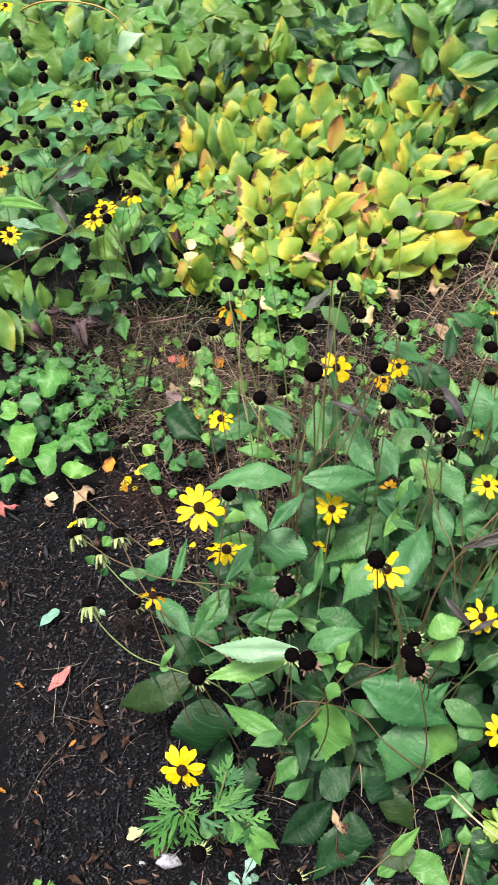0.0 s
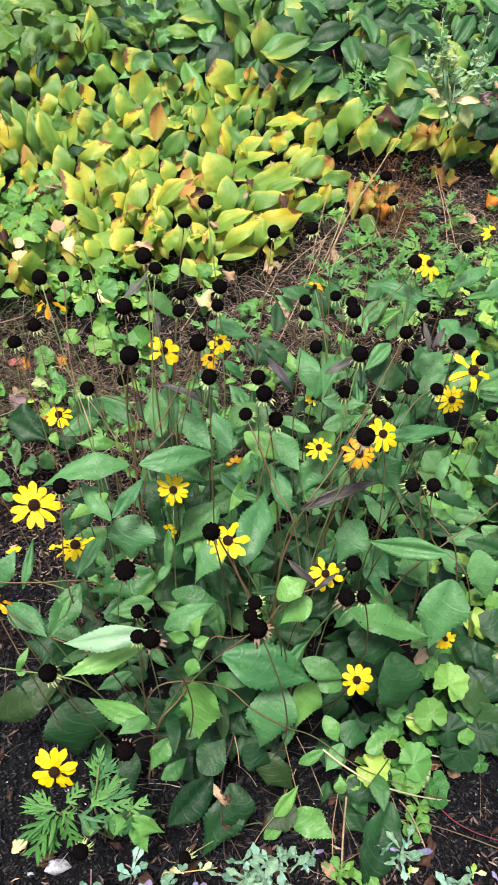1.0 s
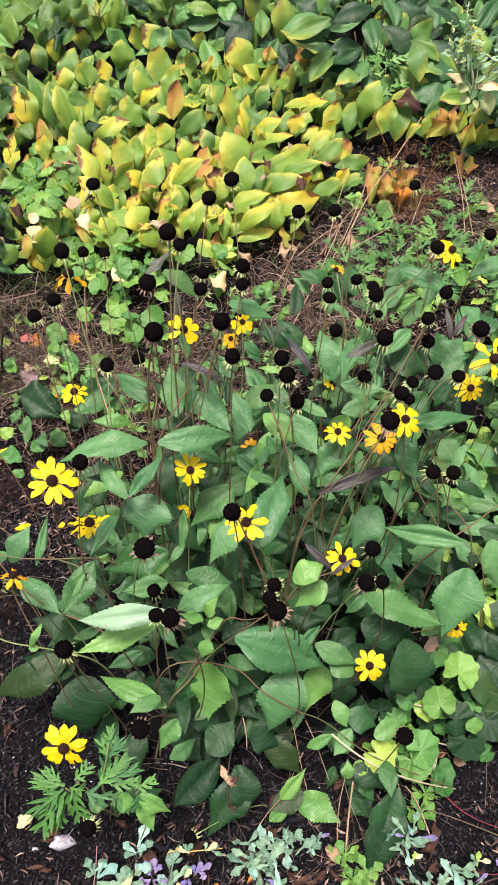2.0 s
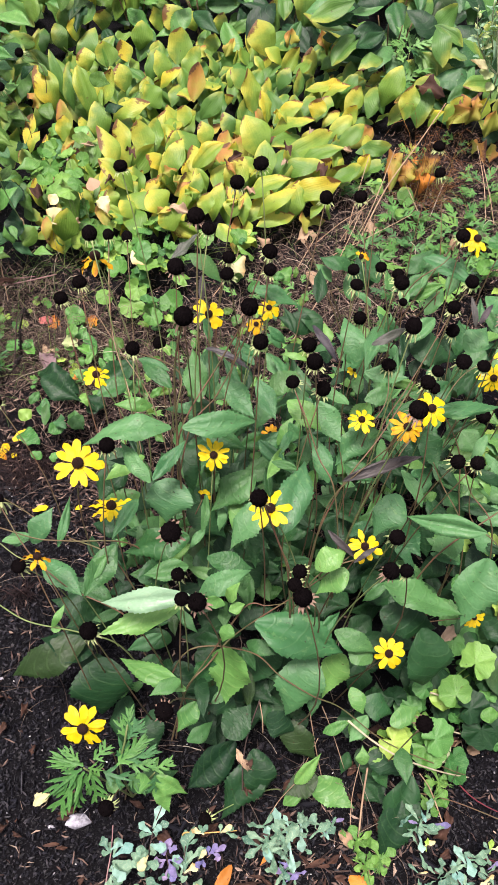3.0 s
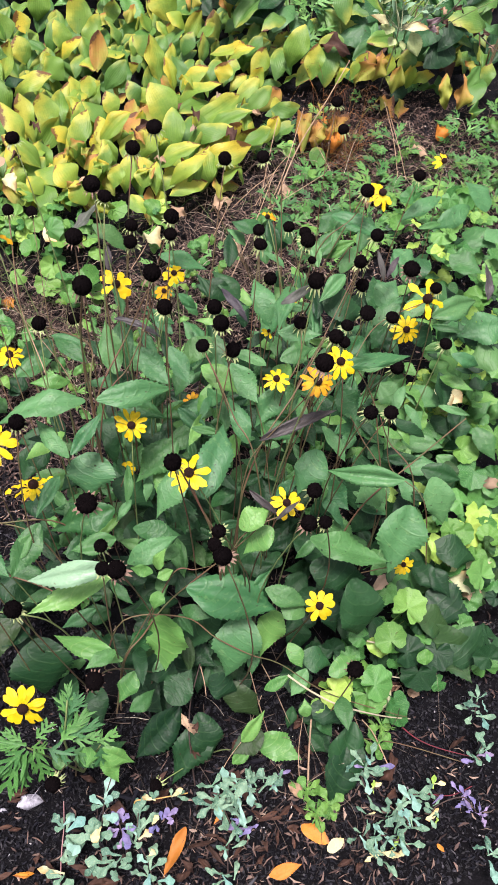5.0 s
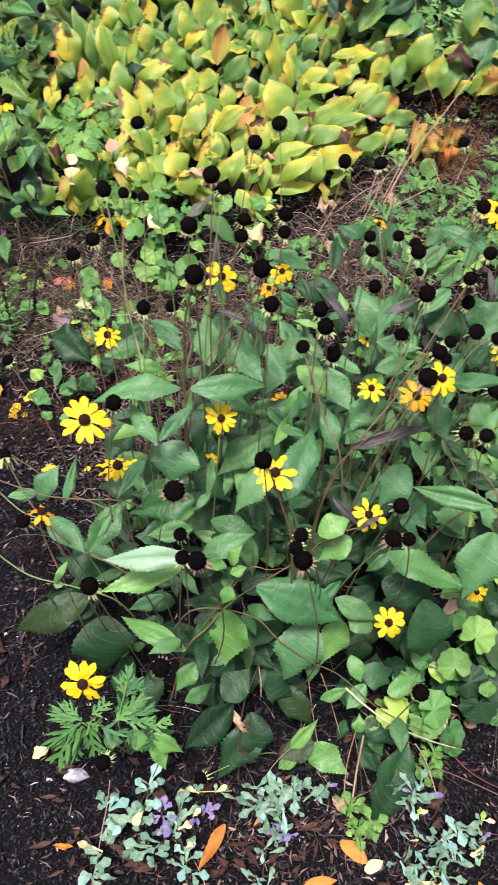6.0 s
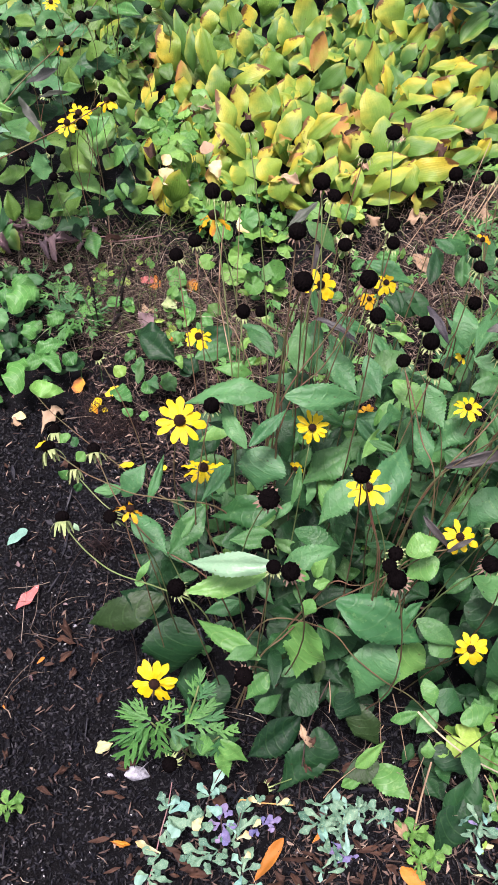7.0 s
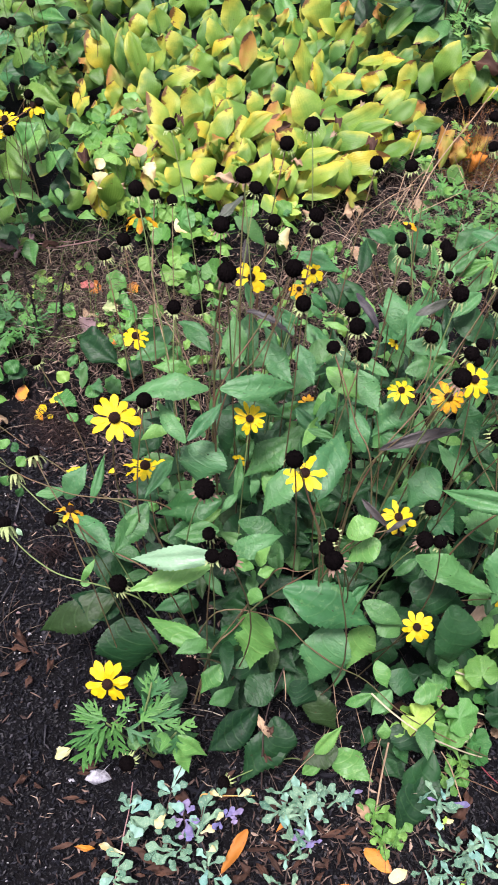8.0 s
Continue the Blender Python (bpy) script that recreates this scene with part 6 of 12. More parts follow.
seed_head(qa, (-0.253, 1.592, 0.5), 0.0198, leaves=0, leaf_size=0.11, thick=0.0010, slender=False)
seed_head(qa, (-0.353, 1.784, 0.5), 0.0187, leaves=0, leaf_size=0.11, thick=0.0010, slender=False)
seed_head(qc, (-0.245, 1.927, 0.42), 0.0202, leaves=0, leaf_size=0.11, thick=0.0010, slender=False)
seed_head(qa, (-0.281, 1.467, 0.5), 0.0200, leaves=0, leaf_size=0.11, thick=0.0010, slender=False)
seed_head(qa, (-0.294, 1.49, 0.5), 0.0134, leaves=0, leaf_size=0.11, thick=0.0010, slender=False)
seed_head(qa, (-0.395, 1.422, 0.46), 0.0189, leaves=0, leaf_size=0.11, thick=0.0010, slender=False)
seed_head(qa, (-0.345, 1.441, 0.46), 0.0168, leaves=0, leaf_size=0.11, thick=0.0010, slender=False)
seed_head(qa, (-0.343, 1.411, 0.42), 0.0169, leaves=0, leaf_size=0.11, thick=0.0010, slender=False)
seed_head(qa, (-0.387, 1.662, 0.45), 0.0245, leaves=0, leaf_size=0.11, thick=0.0010, slender=False)
seed_head(qa, (-0.488, 1.19, 0.2), 0.0184, leaves=0, leaf_size=0.11, thick=0.0010, slender=False)
flower(qc, (-0.414, 1.954, 0.5), 0.0209, petals=12, eye=0.0105, leaves=2, leaf_size=0.1, thick=0.0010, slender=False)
flower(qf, (-0.732, 2.581, 0.5), 0.0254, petals=10, eye=0.0127, leaves=2, leaf_size=0.1, thick=0.0010, slender=False)
flower(qf, (-0.456, 2.314, 0.45), 0.0111, petals=9, old=True, eye=0.0056, leaves=2, leaf_size=0.1, thick=0.0010, slender=False)
flower(qa, (-0.362, 1.767, 0.5), 0.0235, petals=8, missing=(0, 1, 2, 4, 5), old=True, droop=0.9, eye=0.0118, leaves=0, leaf_size=0.1, thick=0.0010, slender=False)
flower(qa, (-0.241, 1.553, 0.5), 0.0241, petals=9, missing=(2, 3, 4, 5), droop=0.5, eye=0.0121, leaves=0, leaf_size=0.1, thick=0.0010, slender=False)
flower(qa, (-0.292, 1.508, 0.5), 0.0273, petals=11, droop=0.2, eye=0.0136, leaves=0, leaf_size=0.1, thick=0.0010, slender=False)
flower(qa, (-0.31, 1.473, 0.5), 0.0258, petals=10, droop=0.3, eye=0.0129, leaves=0, leaf_size=0.1, thick=0.0010, slender=False)
flower(qa, (-0.476, 1.423, 0.5), 0.0242, petals=11, eye=0.0121, leaves=0, leaf_size=0.1, thick=0.0010, slender=False)
flower(qb, (-0.549, 1.673, 0.5), 0.0191, petals=9, old=True, eye=0.0095, leaves=2, leaf_size=0.1, thick=0.0010, slender=False)
leaf(qf, (-0.804, 2.955, 0.36), (-0.776, 2.827, 0.31), 0.070, SUSAN_WARM)
leaf(qf, (-0.657, 2.596, 0.36), (-0.644, 2.622, 0.44), 0.093, SUSAN_WARM, BROAD)
leaf(qf, (-0.583, 2.552, 0.38), (-0.579, 2.587, 0.47), 0.047, SUSAN_LIGHT)
leaf(qf, (-0.594, 2.375, 0.34), (-0.573, 2.437, 0.44), 0.090, SUSAN_WARM, BROAD)
leaf(qf, (-0.536, 2.335, 0.40), (-0.477, 2.368, 0.48), 0.050, SUSAN_UPPER)
leaf(qf, (-0.496, 2.460, 0.38), (-0.538, 2.363, 0.35), 0.056, SUSAN_WARM)
leaf(qf, (-0.677, 2.355, 0.36), (-0.668, 2.382, 0.44), 0.073, SUSAN_LIGHT, BROAD)
leaf(qf, (-0.520, 2.567, 0.36), (-0.486, 2.578, 0.43), 0.051, SUSAN_UPPER)
leaf(qf, (-0.423, 2.587, 0.34), (-0.324, 2.585, 0.40), 0.073, SUSAN_PALE, BROAD)
leaf(qf, (-0.474, 2.855, 0.32), (-0.368, 2.835, 0.37), 0.068, SUSAN_WARM)
leaf(qf, (-0.375, 3.032, 0.30), (-0.289, 2.924, 0.28), 0.071, SUSAN_LIGHT, BROAD)
leaf(qf, (-0.251, 2.750, 0.30), (-0.228, 2.768, 0.37), 0.065, SUSAN_LIGHT, BROAD)
leaf(qf, (-0.205, 2.756, 0.24), (-0.191, 2.786, 0.32), 0.089, SUSAN_WARM, BROAD)
leaf(qf, (-0.215, 2.595, 0.26), (-0.212, 2.631, 0.34), 0.055, SUSAN_WARM)
leaf(qf, (-0.402, 2.502, 0.34), (-0.294, 2.438, 0.35), 0.053, SUSAN_LIGHT)
leaf(qf, (-0.305, 2.513, 0.32), (-0.208, 2.441, 0.32), 0.056, SUSAN_LIGHT)
leaf(qf, (-0.352, 2.423, 0.32), (-0.256, 2.365, 0.33), 0.048, SUSAN_UPPER)
leaf(qf, (-0.361, 2.348, 0.34), (-0.270, 2.285, 0.35), 0.047, SUSAN_LIGHT)
leaf(qe, (-0.333, 2.304, 0.32), (-0.247, 2.242, 0.33), 0.041, SUSAN_LIGHT)
leaf(qf, (-0.466, 2.357, 0.34), (-0.537, 2.301, 0.34), 0.051, SUSAN_WARM)
leaf(qf, (-0.507, 2.375, 0.38), (-0.430, 2.336, 0.41), 0.047, SUSAN_UPPER)
leaf(qd, (-0.620, 2.078, 0.42), (-0.530, 2.053, 0.46), 0.040, SUSAN_WARM)
leaf(qd, (-0.671, 2.060, 0.40), (-0.608, 2.028, 0.43), 0.055, SUSAN_WARM, BROAD)
leaf(qd, (-0.564, 2.029, 0.40), (-0.618, 1.982, 0.41), 0.045, SUSAN_WARM)
leaf(qd, (-0.548, 2.074, 0.40), (-0.470, 2.016, 0.41), 0.039, SUSAN_WARM)
leaf(qb, (-0.563, 1.944, 0.40), (-0.610, 1.887, 0.40), 0.041, SUSAN_WARM)
leaf(qb, (-0.560, 1.785, 0.42), (-0.502, 1.696, 0.40), 0.030, SUSAN_LIGHT)
leaf(qb, (-0.565, 1.632, 0.44), (-0.436, 1.581, 0.45), 0.032, SUSAN_LIGHT)
leaf(qa, (-0.436, 1.679, 0.46), (-0.355, 1.671, 0.50), 0.022, SUSAN_PURPLE, LANCE)
leaf(qa, (-0.442, 1.629, 0.46), (-0.373, 1.529, 0.43), 0.018, SUSAN_PURPLE, LANCE)
leaf(qa, (-0.400, 1.622, 0.46), (-0.320, 1.598, 0.49), 0.011, SUSAN_PURPLE, LANCE)
leaf(qb, (-0.546, 1.846, 0.36), (-0.468, 1.834, 0.40), 0.045, SUSAN_WARM, BROAD)
leaf(qc, (-0.423, 1.890, 0.36), (-0.347, 1.891, 0.41), 0.043, SUSAN_WARM)
leaf(qa, (-0.397, 1.811, 0.36), (-0.337, 1.792, 0.39), 0.030, SUSAN_LIGHT)
leaf(qc, (-0.318, 1.867, 0.36), (-0.221, 1.783, 0.35), 0.044, SUSAN_WARM)
leaf(qc, (-0.371, 1.841, 0.34), (-0.379, 1.862, 0.40), 0.039, SUSAN_WARM)
leaf(qc, (-0.274, 1.907, 0.26), (-0.285, 1.943, 0.33), 0.044, SUSAN_WARM)
leaf(qa, (-0.341, 1.728, 0.30), (-0.272, 1.735, 0.35), 0.047, SUSAN_LIGHT)
leaf(qa, (-0.291, 1.812, 0.28), (-0.319, 1.717, 0.25), 0.041, SUSAN_LIGHT)
leaf(qa, (-0.344, 1.703, 0.34), (-0.296, 1.598, 0.31), 0.039, SUSAN_WARM)
leaf(qa, (-0.521, 1.560, 0.44), (-0.439, 1.516, 0.45), 0.027, GREY)
leaf(qa, (-0.400, 1.726, 0.26), (-0.298, 1.648, 0.25), 0.062, SUSAN_WARM, BROAD)
leaf(qa, (-0.400, 1.537, 0.32), (-0.412, 1.563, 0.38), 0.050, SUSAN_UPPER, BROAD)
leaf(qa, (-0.500, 1.533, 0.32), (-0.416, 1.529, 0.36), 0.040, SUSAN_WARM, BROAD)
leaf(qa, (-0.504, 1.517, 0.38), (-0.442, 1.494, 0.41), 0.022, SUSAN_PALE)
leaf(qa, (-0.387, 1.713, 0.20), (-0.284, 1.640, 0.19), 0.057, SUSAN_LIGHT, BROAD)
leaf(qa, (-0.280, 1.727, 0.22), (-0.225, 1.746, 0.27), 0.049, SUSAN_LIGHT, BROAD)
leaf(qa, (-0.254, 1.697, 0.16), (-0.251, 1.734, 0.22), 0.050, SUSAN_DARK, BROAD)
leaf(qa, (-0.214, 1.722, 0.12), (-0.251, 1.732, 0.16), 0.059, SUSAN_WARM, BROAD)
leaf(qa, (-0.263, 1.700, 0.14), (-0.278, 1.720, 0.19), 0.030, SUSAN_LIGHT)
leaf(qa, (-0.394, 1.591, 0.18), (-0.339, 1.604, 0.23), 0.040, SUSAN_WARM)
leaf(qa, (-0.413, 1.569, 0.22), (-0.348, 1.574, 0.26), 0.036, SUSAN_WARM)
leaf(qa, (-0.434, 1.525, 0.22), (-0.458, 1.543, 0.27), 0.054, SUSAN_WARM, BROAD)
leaf(qa, (-0.487, 1.434, 0.30), (-0.484, 1.472, 0.36), 0.022, SUSAN_LIGHT, LANCE)
leaf(qa, (-0.478, 1.495, 0.24), (-0.486, 1.527, 0.30), 0.038, SUSAN_WARM)
leaf(qa, (-0.569, 1.504, 0.26), (-0.569, 1.521, 0.31), 0.036, SUSAN_WARM)
leaf(qa, (-0.547, 1.540, 0.28), (-0.528, 1.547, 0.32), 0.052, SUSAN_WARM, BROAD)
leaf(qa, (-0.544, 1.581, 0.12), (-0.515, 1.588, 0.16), 0.036, SUSAN_LIGHT, BROAD)
leaf(qf, (-0.741, 2.488, 0.34), (-0.656, 2.412, 0.34), 0.079, SUSAN_WARM, BROAD)
leaf(qf, (-0.471, 2.544, 0.32), (-0.424, 2.578, 0.41), 0.080, SUSAN_WARM, BROAD)
leaf(qf, (-0.506, 2.227, 0.34), (-0.415, 2.169, 0.35), 0.065, SUSAN_WARM, BROAD)
leaf(qd, (-0.609, 2.223, 0.38), (-0.660, 2.212, 0.42), 0.065, SUSAN_UPPER, BROAD)
leaf(qf, (-0.392, 2.294, 0.30), (-0.333, 2.305, 0.36), 0.067, SUSAN_WARM, BROAD)
leaf(qd, (-0.524, 2.046, 0.34), (-0.453, 1.958, 0.32), 0.067, SUSAN_WARM, BROAD)
leaf(qc, (-0.365, 2.006, 0.34), (-0.297, 1.991, 0.38), 0.050, SUSAN_WARM)
leaf(qf, (-0.531, 2.744, 0.34), (-0.463, 2.745, 0.41), 0.066, SUSAN_WARM)
leaf(qf, (-0.383, 2.661, 0.28), (-0.301, 2.638, 0.32), 0.075, SUSAN_WARM, BROAD)
leaf(qf, (-0.297, 2.734, 0.28), (-0.252, 2.728, 0.34), 0.065, SUSAN_WARM, BROAD)
leaf(qa, (-0.458, 1.660, 0.34), (-0.408, 1.662, 0.38), 0.047, SUSAN_WARM)
leaf(qa, (-0.501, 1.596, 0.34), (-0.557, 1.583, 0.37), 0.049, SUSAN_WARM)
leaf(qa, (-0.524, 1.564, 0.38), (-0.461, 1.554, 0.41), 0.033, SUSAN_UPPER)
leaf(qa, (-0.416, 1.708, 0.32), (-0.365, 1.643, 0.32), 0.045, SUSAN_WARM)
# lowest leaves at the back, darkened by colour for the shade beneath
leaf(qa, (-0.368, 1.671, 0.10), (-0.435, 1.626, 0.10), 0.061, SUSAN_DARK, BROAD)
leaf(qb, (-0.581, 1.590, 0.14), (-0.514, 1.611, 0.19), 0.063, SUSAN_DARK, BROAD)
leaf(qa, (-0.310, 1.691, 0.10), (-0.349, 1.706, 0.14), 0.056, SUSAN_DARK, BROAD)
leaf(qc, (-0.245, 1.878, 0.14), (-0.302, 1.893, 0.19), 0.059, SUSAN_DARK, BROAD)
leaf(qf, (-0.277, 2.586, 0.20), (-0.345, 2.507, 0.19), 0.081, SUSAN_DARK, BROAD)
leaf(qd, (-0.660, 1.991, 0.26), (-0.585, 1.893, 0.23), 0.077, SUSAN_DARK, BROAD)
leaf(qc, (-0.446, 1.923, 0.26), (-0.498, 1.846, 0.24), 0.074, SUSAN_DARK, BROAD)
bush(qa, 26, 0.13, 0.04, 0.24, 0.06, (SUSAN_WARM, SUSAN_WARM, SUSAN_LIGHT, SUSAN_DARK, SUSAN_UPPER), BROAD, (0.45, 0.65))
bush(qb, 18, 0.13, 0.05, 0.26, 0.07, (SUSAN_WARM, SUSAN_WARM, SUSAN_LIGHT, SUSAN_DARK, SUSAN_UPPER), BROAD, (0.45, 0.65))
bush(qc, 22, 0.18, 0.05, 0.26, 0.07, (SUSAN_WARM, SUSAN_WARM, SUSAN_LIGHT, SUSAN_DARK, SUSAN_UPPER), BROAD, (0.45, 0.65))
bush(qd, 24, 0.2, 0.05, 0.26, 0.07, (SUSAN_WARM, SUSAN_WARM, SUSAN_LIGHT, SUSAN_DARK, SUSAN_UPPER), BROAD, (0.45, 0.65))
bush(qe, 18, 0.2, 0.05, 0.26, 0.07, (SUSAN_WARM, SUSAN_WARM, SUSAN_LIGHT, SUSAN_DARK, SUSAN_UPPER), BROAD, (0.45, 0.65))
bush(qf, 26, 0.2, 0.05, 0.26, 0.07, (SUSAN_WARM, SUSAN_WARM, SUSAN_LIGHT, SUSAN_DARK, SUSAN_UPPER), BROAD, (0.45, 0.65))
# low fill of the front plants: SUSAN_DARK paints the shade inside the clumps
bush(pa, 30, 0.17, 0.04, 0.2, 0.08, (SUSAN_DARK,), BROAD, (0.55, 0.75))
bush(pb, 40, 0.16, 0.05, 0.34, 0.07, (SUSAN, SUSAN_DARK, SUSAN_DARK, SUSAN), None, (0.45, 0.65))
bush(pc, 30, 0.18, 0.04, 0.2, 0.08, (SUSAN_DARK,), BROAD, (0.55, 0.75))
bush(pd, 64, 0.2, 0.05, 0.34, 0.07, (SUSAN, SUSAN_DARK, SUSAN_DARK, SUSAN_UPPER), None, (0.45, 0.65))
bush(pe, 40, 0.2, 0.05, 0.34, 0.07, (SUSAN, SUSAN_DARK, SUSAN_UPPER, SUSAN_LIGHT), None, (0.45, 0.65))
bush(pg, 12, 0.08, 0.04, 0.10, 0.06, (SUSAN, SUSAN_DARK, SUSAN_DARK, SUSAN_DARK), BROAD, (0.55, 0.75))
bush(pj, 64, 0.17, 0.05, 0.36, 0.07, (SUSAN, SUSAN_DARK, SUSAN_DARK, SUSAN_UPPER), None, (0.45, 0.65))
bush(pk, 70, 0.2, 0.05, 0.26, 0.07, (SUSAN, SUSAN_DARK, SUSAN_DARK, SUSAN_LIGHT), BROAD, (0.5, 0.7))
UPRIGHT = OVATE + LANCE
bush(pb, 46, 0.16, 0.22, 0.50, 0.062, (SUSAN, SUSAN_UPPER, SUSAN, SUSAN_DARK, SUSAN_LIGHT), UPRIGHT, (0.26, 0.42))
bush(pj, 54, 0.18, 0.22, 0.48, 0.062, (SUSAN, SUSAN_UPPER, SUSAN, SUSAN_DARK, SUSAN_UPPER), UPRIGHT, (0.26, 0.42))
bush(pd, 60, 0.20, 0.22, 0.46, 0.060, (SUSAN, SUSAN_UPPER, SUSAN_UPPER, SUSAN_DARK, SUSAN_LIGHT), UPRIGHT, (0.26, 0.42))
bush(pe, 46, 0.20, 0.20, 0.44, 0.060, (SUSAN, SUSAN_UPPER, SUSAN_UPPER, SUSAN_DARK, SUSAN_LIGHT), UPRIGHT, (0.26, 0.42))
# mostly SUSAN_DARK again, inner shade given by leaf colour
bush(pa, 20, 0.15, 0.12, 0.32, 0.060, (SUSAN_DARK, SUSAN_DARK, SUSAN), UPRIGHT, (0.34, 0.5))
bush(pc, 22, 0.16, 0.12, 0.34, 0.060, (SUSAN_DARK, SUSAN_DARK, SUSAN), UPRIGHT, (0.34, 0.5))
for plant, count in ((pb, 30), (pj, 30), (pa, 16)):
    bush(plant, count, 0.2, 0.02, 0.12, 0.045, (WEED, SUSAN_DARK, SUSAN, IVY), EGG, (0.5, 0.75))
pl = susan_plant(0.505, 0.617, "leafy black-eyed susan, shade put into its dark lower leaves")
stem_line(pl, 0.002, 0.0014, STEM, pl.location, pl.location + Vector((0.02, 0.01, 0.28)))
# a hollow between plants, its shade painted by the dark leaf green
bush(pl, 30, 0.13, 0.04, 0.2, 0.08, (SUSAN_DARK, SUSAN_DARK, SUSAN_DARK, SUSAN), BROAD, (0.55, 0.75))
pm = susan_plant(0.5, 1.157, "leafy black-eyed susan with thin reddish stems")
for turn in (0.3, 1.5, 2.6, 3.9, 5.2):
    stem_line(pm, 0.0018, 0.0011, STEM, pm.location, pm.location + Vector((0.06 * math.cos(turn), 0.05 * math.sin(turn), 0.26)), pm.location + Vector((0.16 * math.cos(turn), 0.12 * math.sin(turn), 0.48)))
bush(pm, 40, 0.16, 0.06, 0.38, 0.07, (SUSAN_DARK, SUSAN, SUSAN, SUSAN_LIGHT, SUSAN_UPPER), None, (0.42, 0.6))

# low broad-leaved weeds beside the bare soil
weed_a = thing("broadleaf_weed", -0.52, 1.3, label="low broad-leaved weed with bright green oval leaves", category="weed", group="weeds")
weed_b = thing("broadleaf_weed", -0.42, 1.27, label="low broad-leaved weed with bright green oval leaves", category="weed", group="weeds")
weed_c = thing("broadleaf_weed", -0.15, 1.22, label="small weed with scattered oval leaves among litter", category="weed", group="weeds")
leaf(weed_a, (-0.571, 1.374, 0.07), (-0.592, 1.406, 0.10), 0.038, WEED, EGG)
leaf(weed_a, (-0.552, 1.401, 0.08), (-0.558, 1.430, 0.11), 0.030, WEED, EGG)
leaf(weed_a, (-0.496, 1.352, 0.09), (-0.449, 1.432, 0.10), 0.061, WEED, EGG)
leaf(weed_a, (-0.537, 1.395, 0.09), (-0.497, 1.418, 0.10), 0.035, WEED, EGG)
leaf(weed_a, (-0.526, 1.299, 0.09), (-0.512, 1.353, 0.11), 0.050, SUSAN_UPPER, EGG)
leaf(weed_a, (-0.446, 1.290, 0.07), (-0.441, 1.332, 0.09), 0.044, WEED, EGG)
leaf(weed_a, (-0.570, 1.301, 0.07), (-0.591, 1.348, 0.09), 0.048, WEED_LIGHT, EGG)
leaf(weed_a, (-0.522, 1.172, 0.08), (-0.532, 1.285, 0.07), 0.067, WEED_LIGHT, EGG)
leaf(weed_a, (-0.445, 1.114, 0.09), (-0.450, 1.221, 0.08), 0.054, WEED_LIGHT, EGG)
leaf(weed_b, (-0.363, 1.195, 0.07), (-0.401, 1.254, 0.08), 0.038, WEED, EGG)
leaf(weed_b, (-0.364, 1.227, 0.06), (-0.334, 1.252, 0.07), 0.035, WEED, EGG)
leaf(weed_a, (-0.452, 1.212, 0.06), (-0.406, 1.237, 0.07), 0.038, WEED, EGG)
leaf(weed_b, (-0.426, 1.151, 0.07), (-0.351, 1.148, 0.06), 0.039, WEED_LIGHT, EGG)
leaf(weed_a, (-0.429, 1.247, 0.07), (-0.362, 1.275, 0.08), 0.038, WEED, EGG)
leaf(weed_a, (-0.544, 1.100, 0.05), (-0.539, 1.149, 0.06), 0.043, WEED, EGG)
leaf(weed_a, (-0.519, 1.288, 0.05), (-0.480, 1.314, 0.06), 0.047, SUSAN_DARK, EGG)
leaf(weed_a, (-0.580, 1.255, 0.05), (-0.555, 1.280, 0.06), 0.047, SUSAN_DARK, EGG)
leaf(weed_a, (-0.529, 1.497, 0.05), (-0.484, 1.505, 0.06), 0.034, WEED, EGG)
leaf(weed_a, (-0.421, 1.357, 0.05), (-0.381, 1.384, 0.06), 0.035, WEED, EGG)
leaf(weed_b, (-0.327, 1.256, 0.04), (-0.359, 1.215, 0.05), 0.038, SUSAN_DARK, EGG)
leaf(weed_c, (-0.252, 1.170, 0.04), (-0.202, 1.129, 0.05), 0.041, WEED, EGG)
leaf(weed_c, (-0.187, 1.169, 0.04), (-0.148, 1.184, 0.05), 0.032, WEED, EGG)
leaf(weed_c, (-0.138, 1.217, 0.04), (-0.108, 1.159, 0.05), 0.034, WEED, EGG)
leaf(weed_c, (-0.148, 1.405, 0.05), (-0.128, 1.442, 0.05), 0.029, WEED_LIGHT, EGG)
leaf(weed_c, (-0.078, 1.383, 0.05), (-0.096, 1.441, 0.06), 0.032, WEED, EGG)
leaf(weed_c, (-0.036, 1.345, 0.05), (-0.053, 1.392, 0.06), 0.031, WEED, EGG)
leaf(weed_b, (-0.248, 1.418, 0.04), (-0.229, 1.450, 0.05), 0.027, WEED, EGG)
leaf(weed_c, (-0.204, 1.219, 0.04), (-0.193, 1.261, 0.05), 0.030, WEED, EGG)
leaf(weed_c, (-0.204, 1.334, 0.06), (-0.116, 1.262, 0.05), 0.058, SUSAN_DARK, EGG)
leaf(weed_c, (-0.060, 1.223, 0.05), (-0.111, 1.233, 0.06), 0.049, SUSAN_DARK, EGG)
leaf(weed_c, (0.014, 1.280, 0.12), (-0.070, 1.245, 0.10), 0.056, SUSAN_DARK, EGG)
bush(weed_a, 14, 0.10, 0.015, 0.045, 0.04, (WEED, SUSAN_DARK, SUSAN_DARK), EGG)
bush(weed_b, 8, 0.06, 0.015, 0.04, 0.035, (WEED, SUSAN_DARK), EGG)
wd0 = thing("broadleaf_weed", -0.56, 1.22, label="low broad-leaved weed with crowded green leaves", category="weed", group="weeds")
bush(wd0, 14, 0.075, 0.02, 0.05, 0.04, (WEED, WEED, SUSAN_DARK, SUSAN), EGG, (0.55, 0.75))
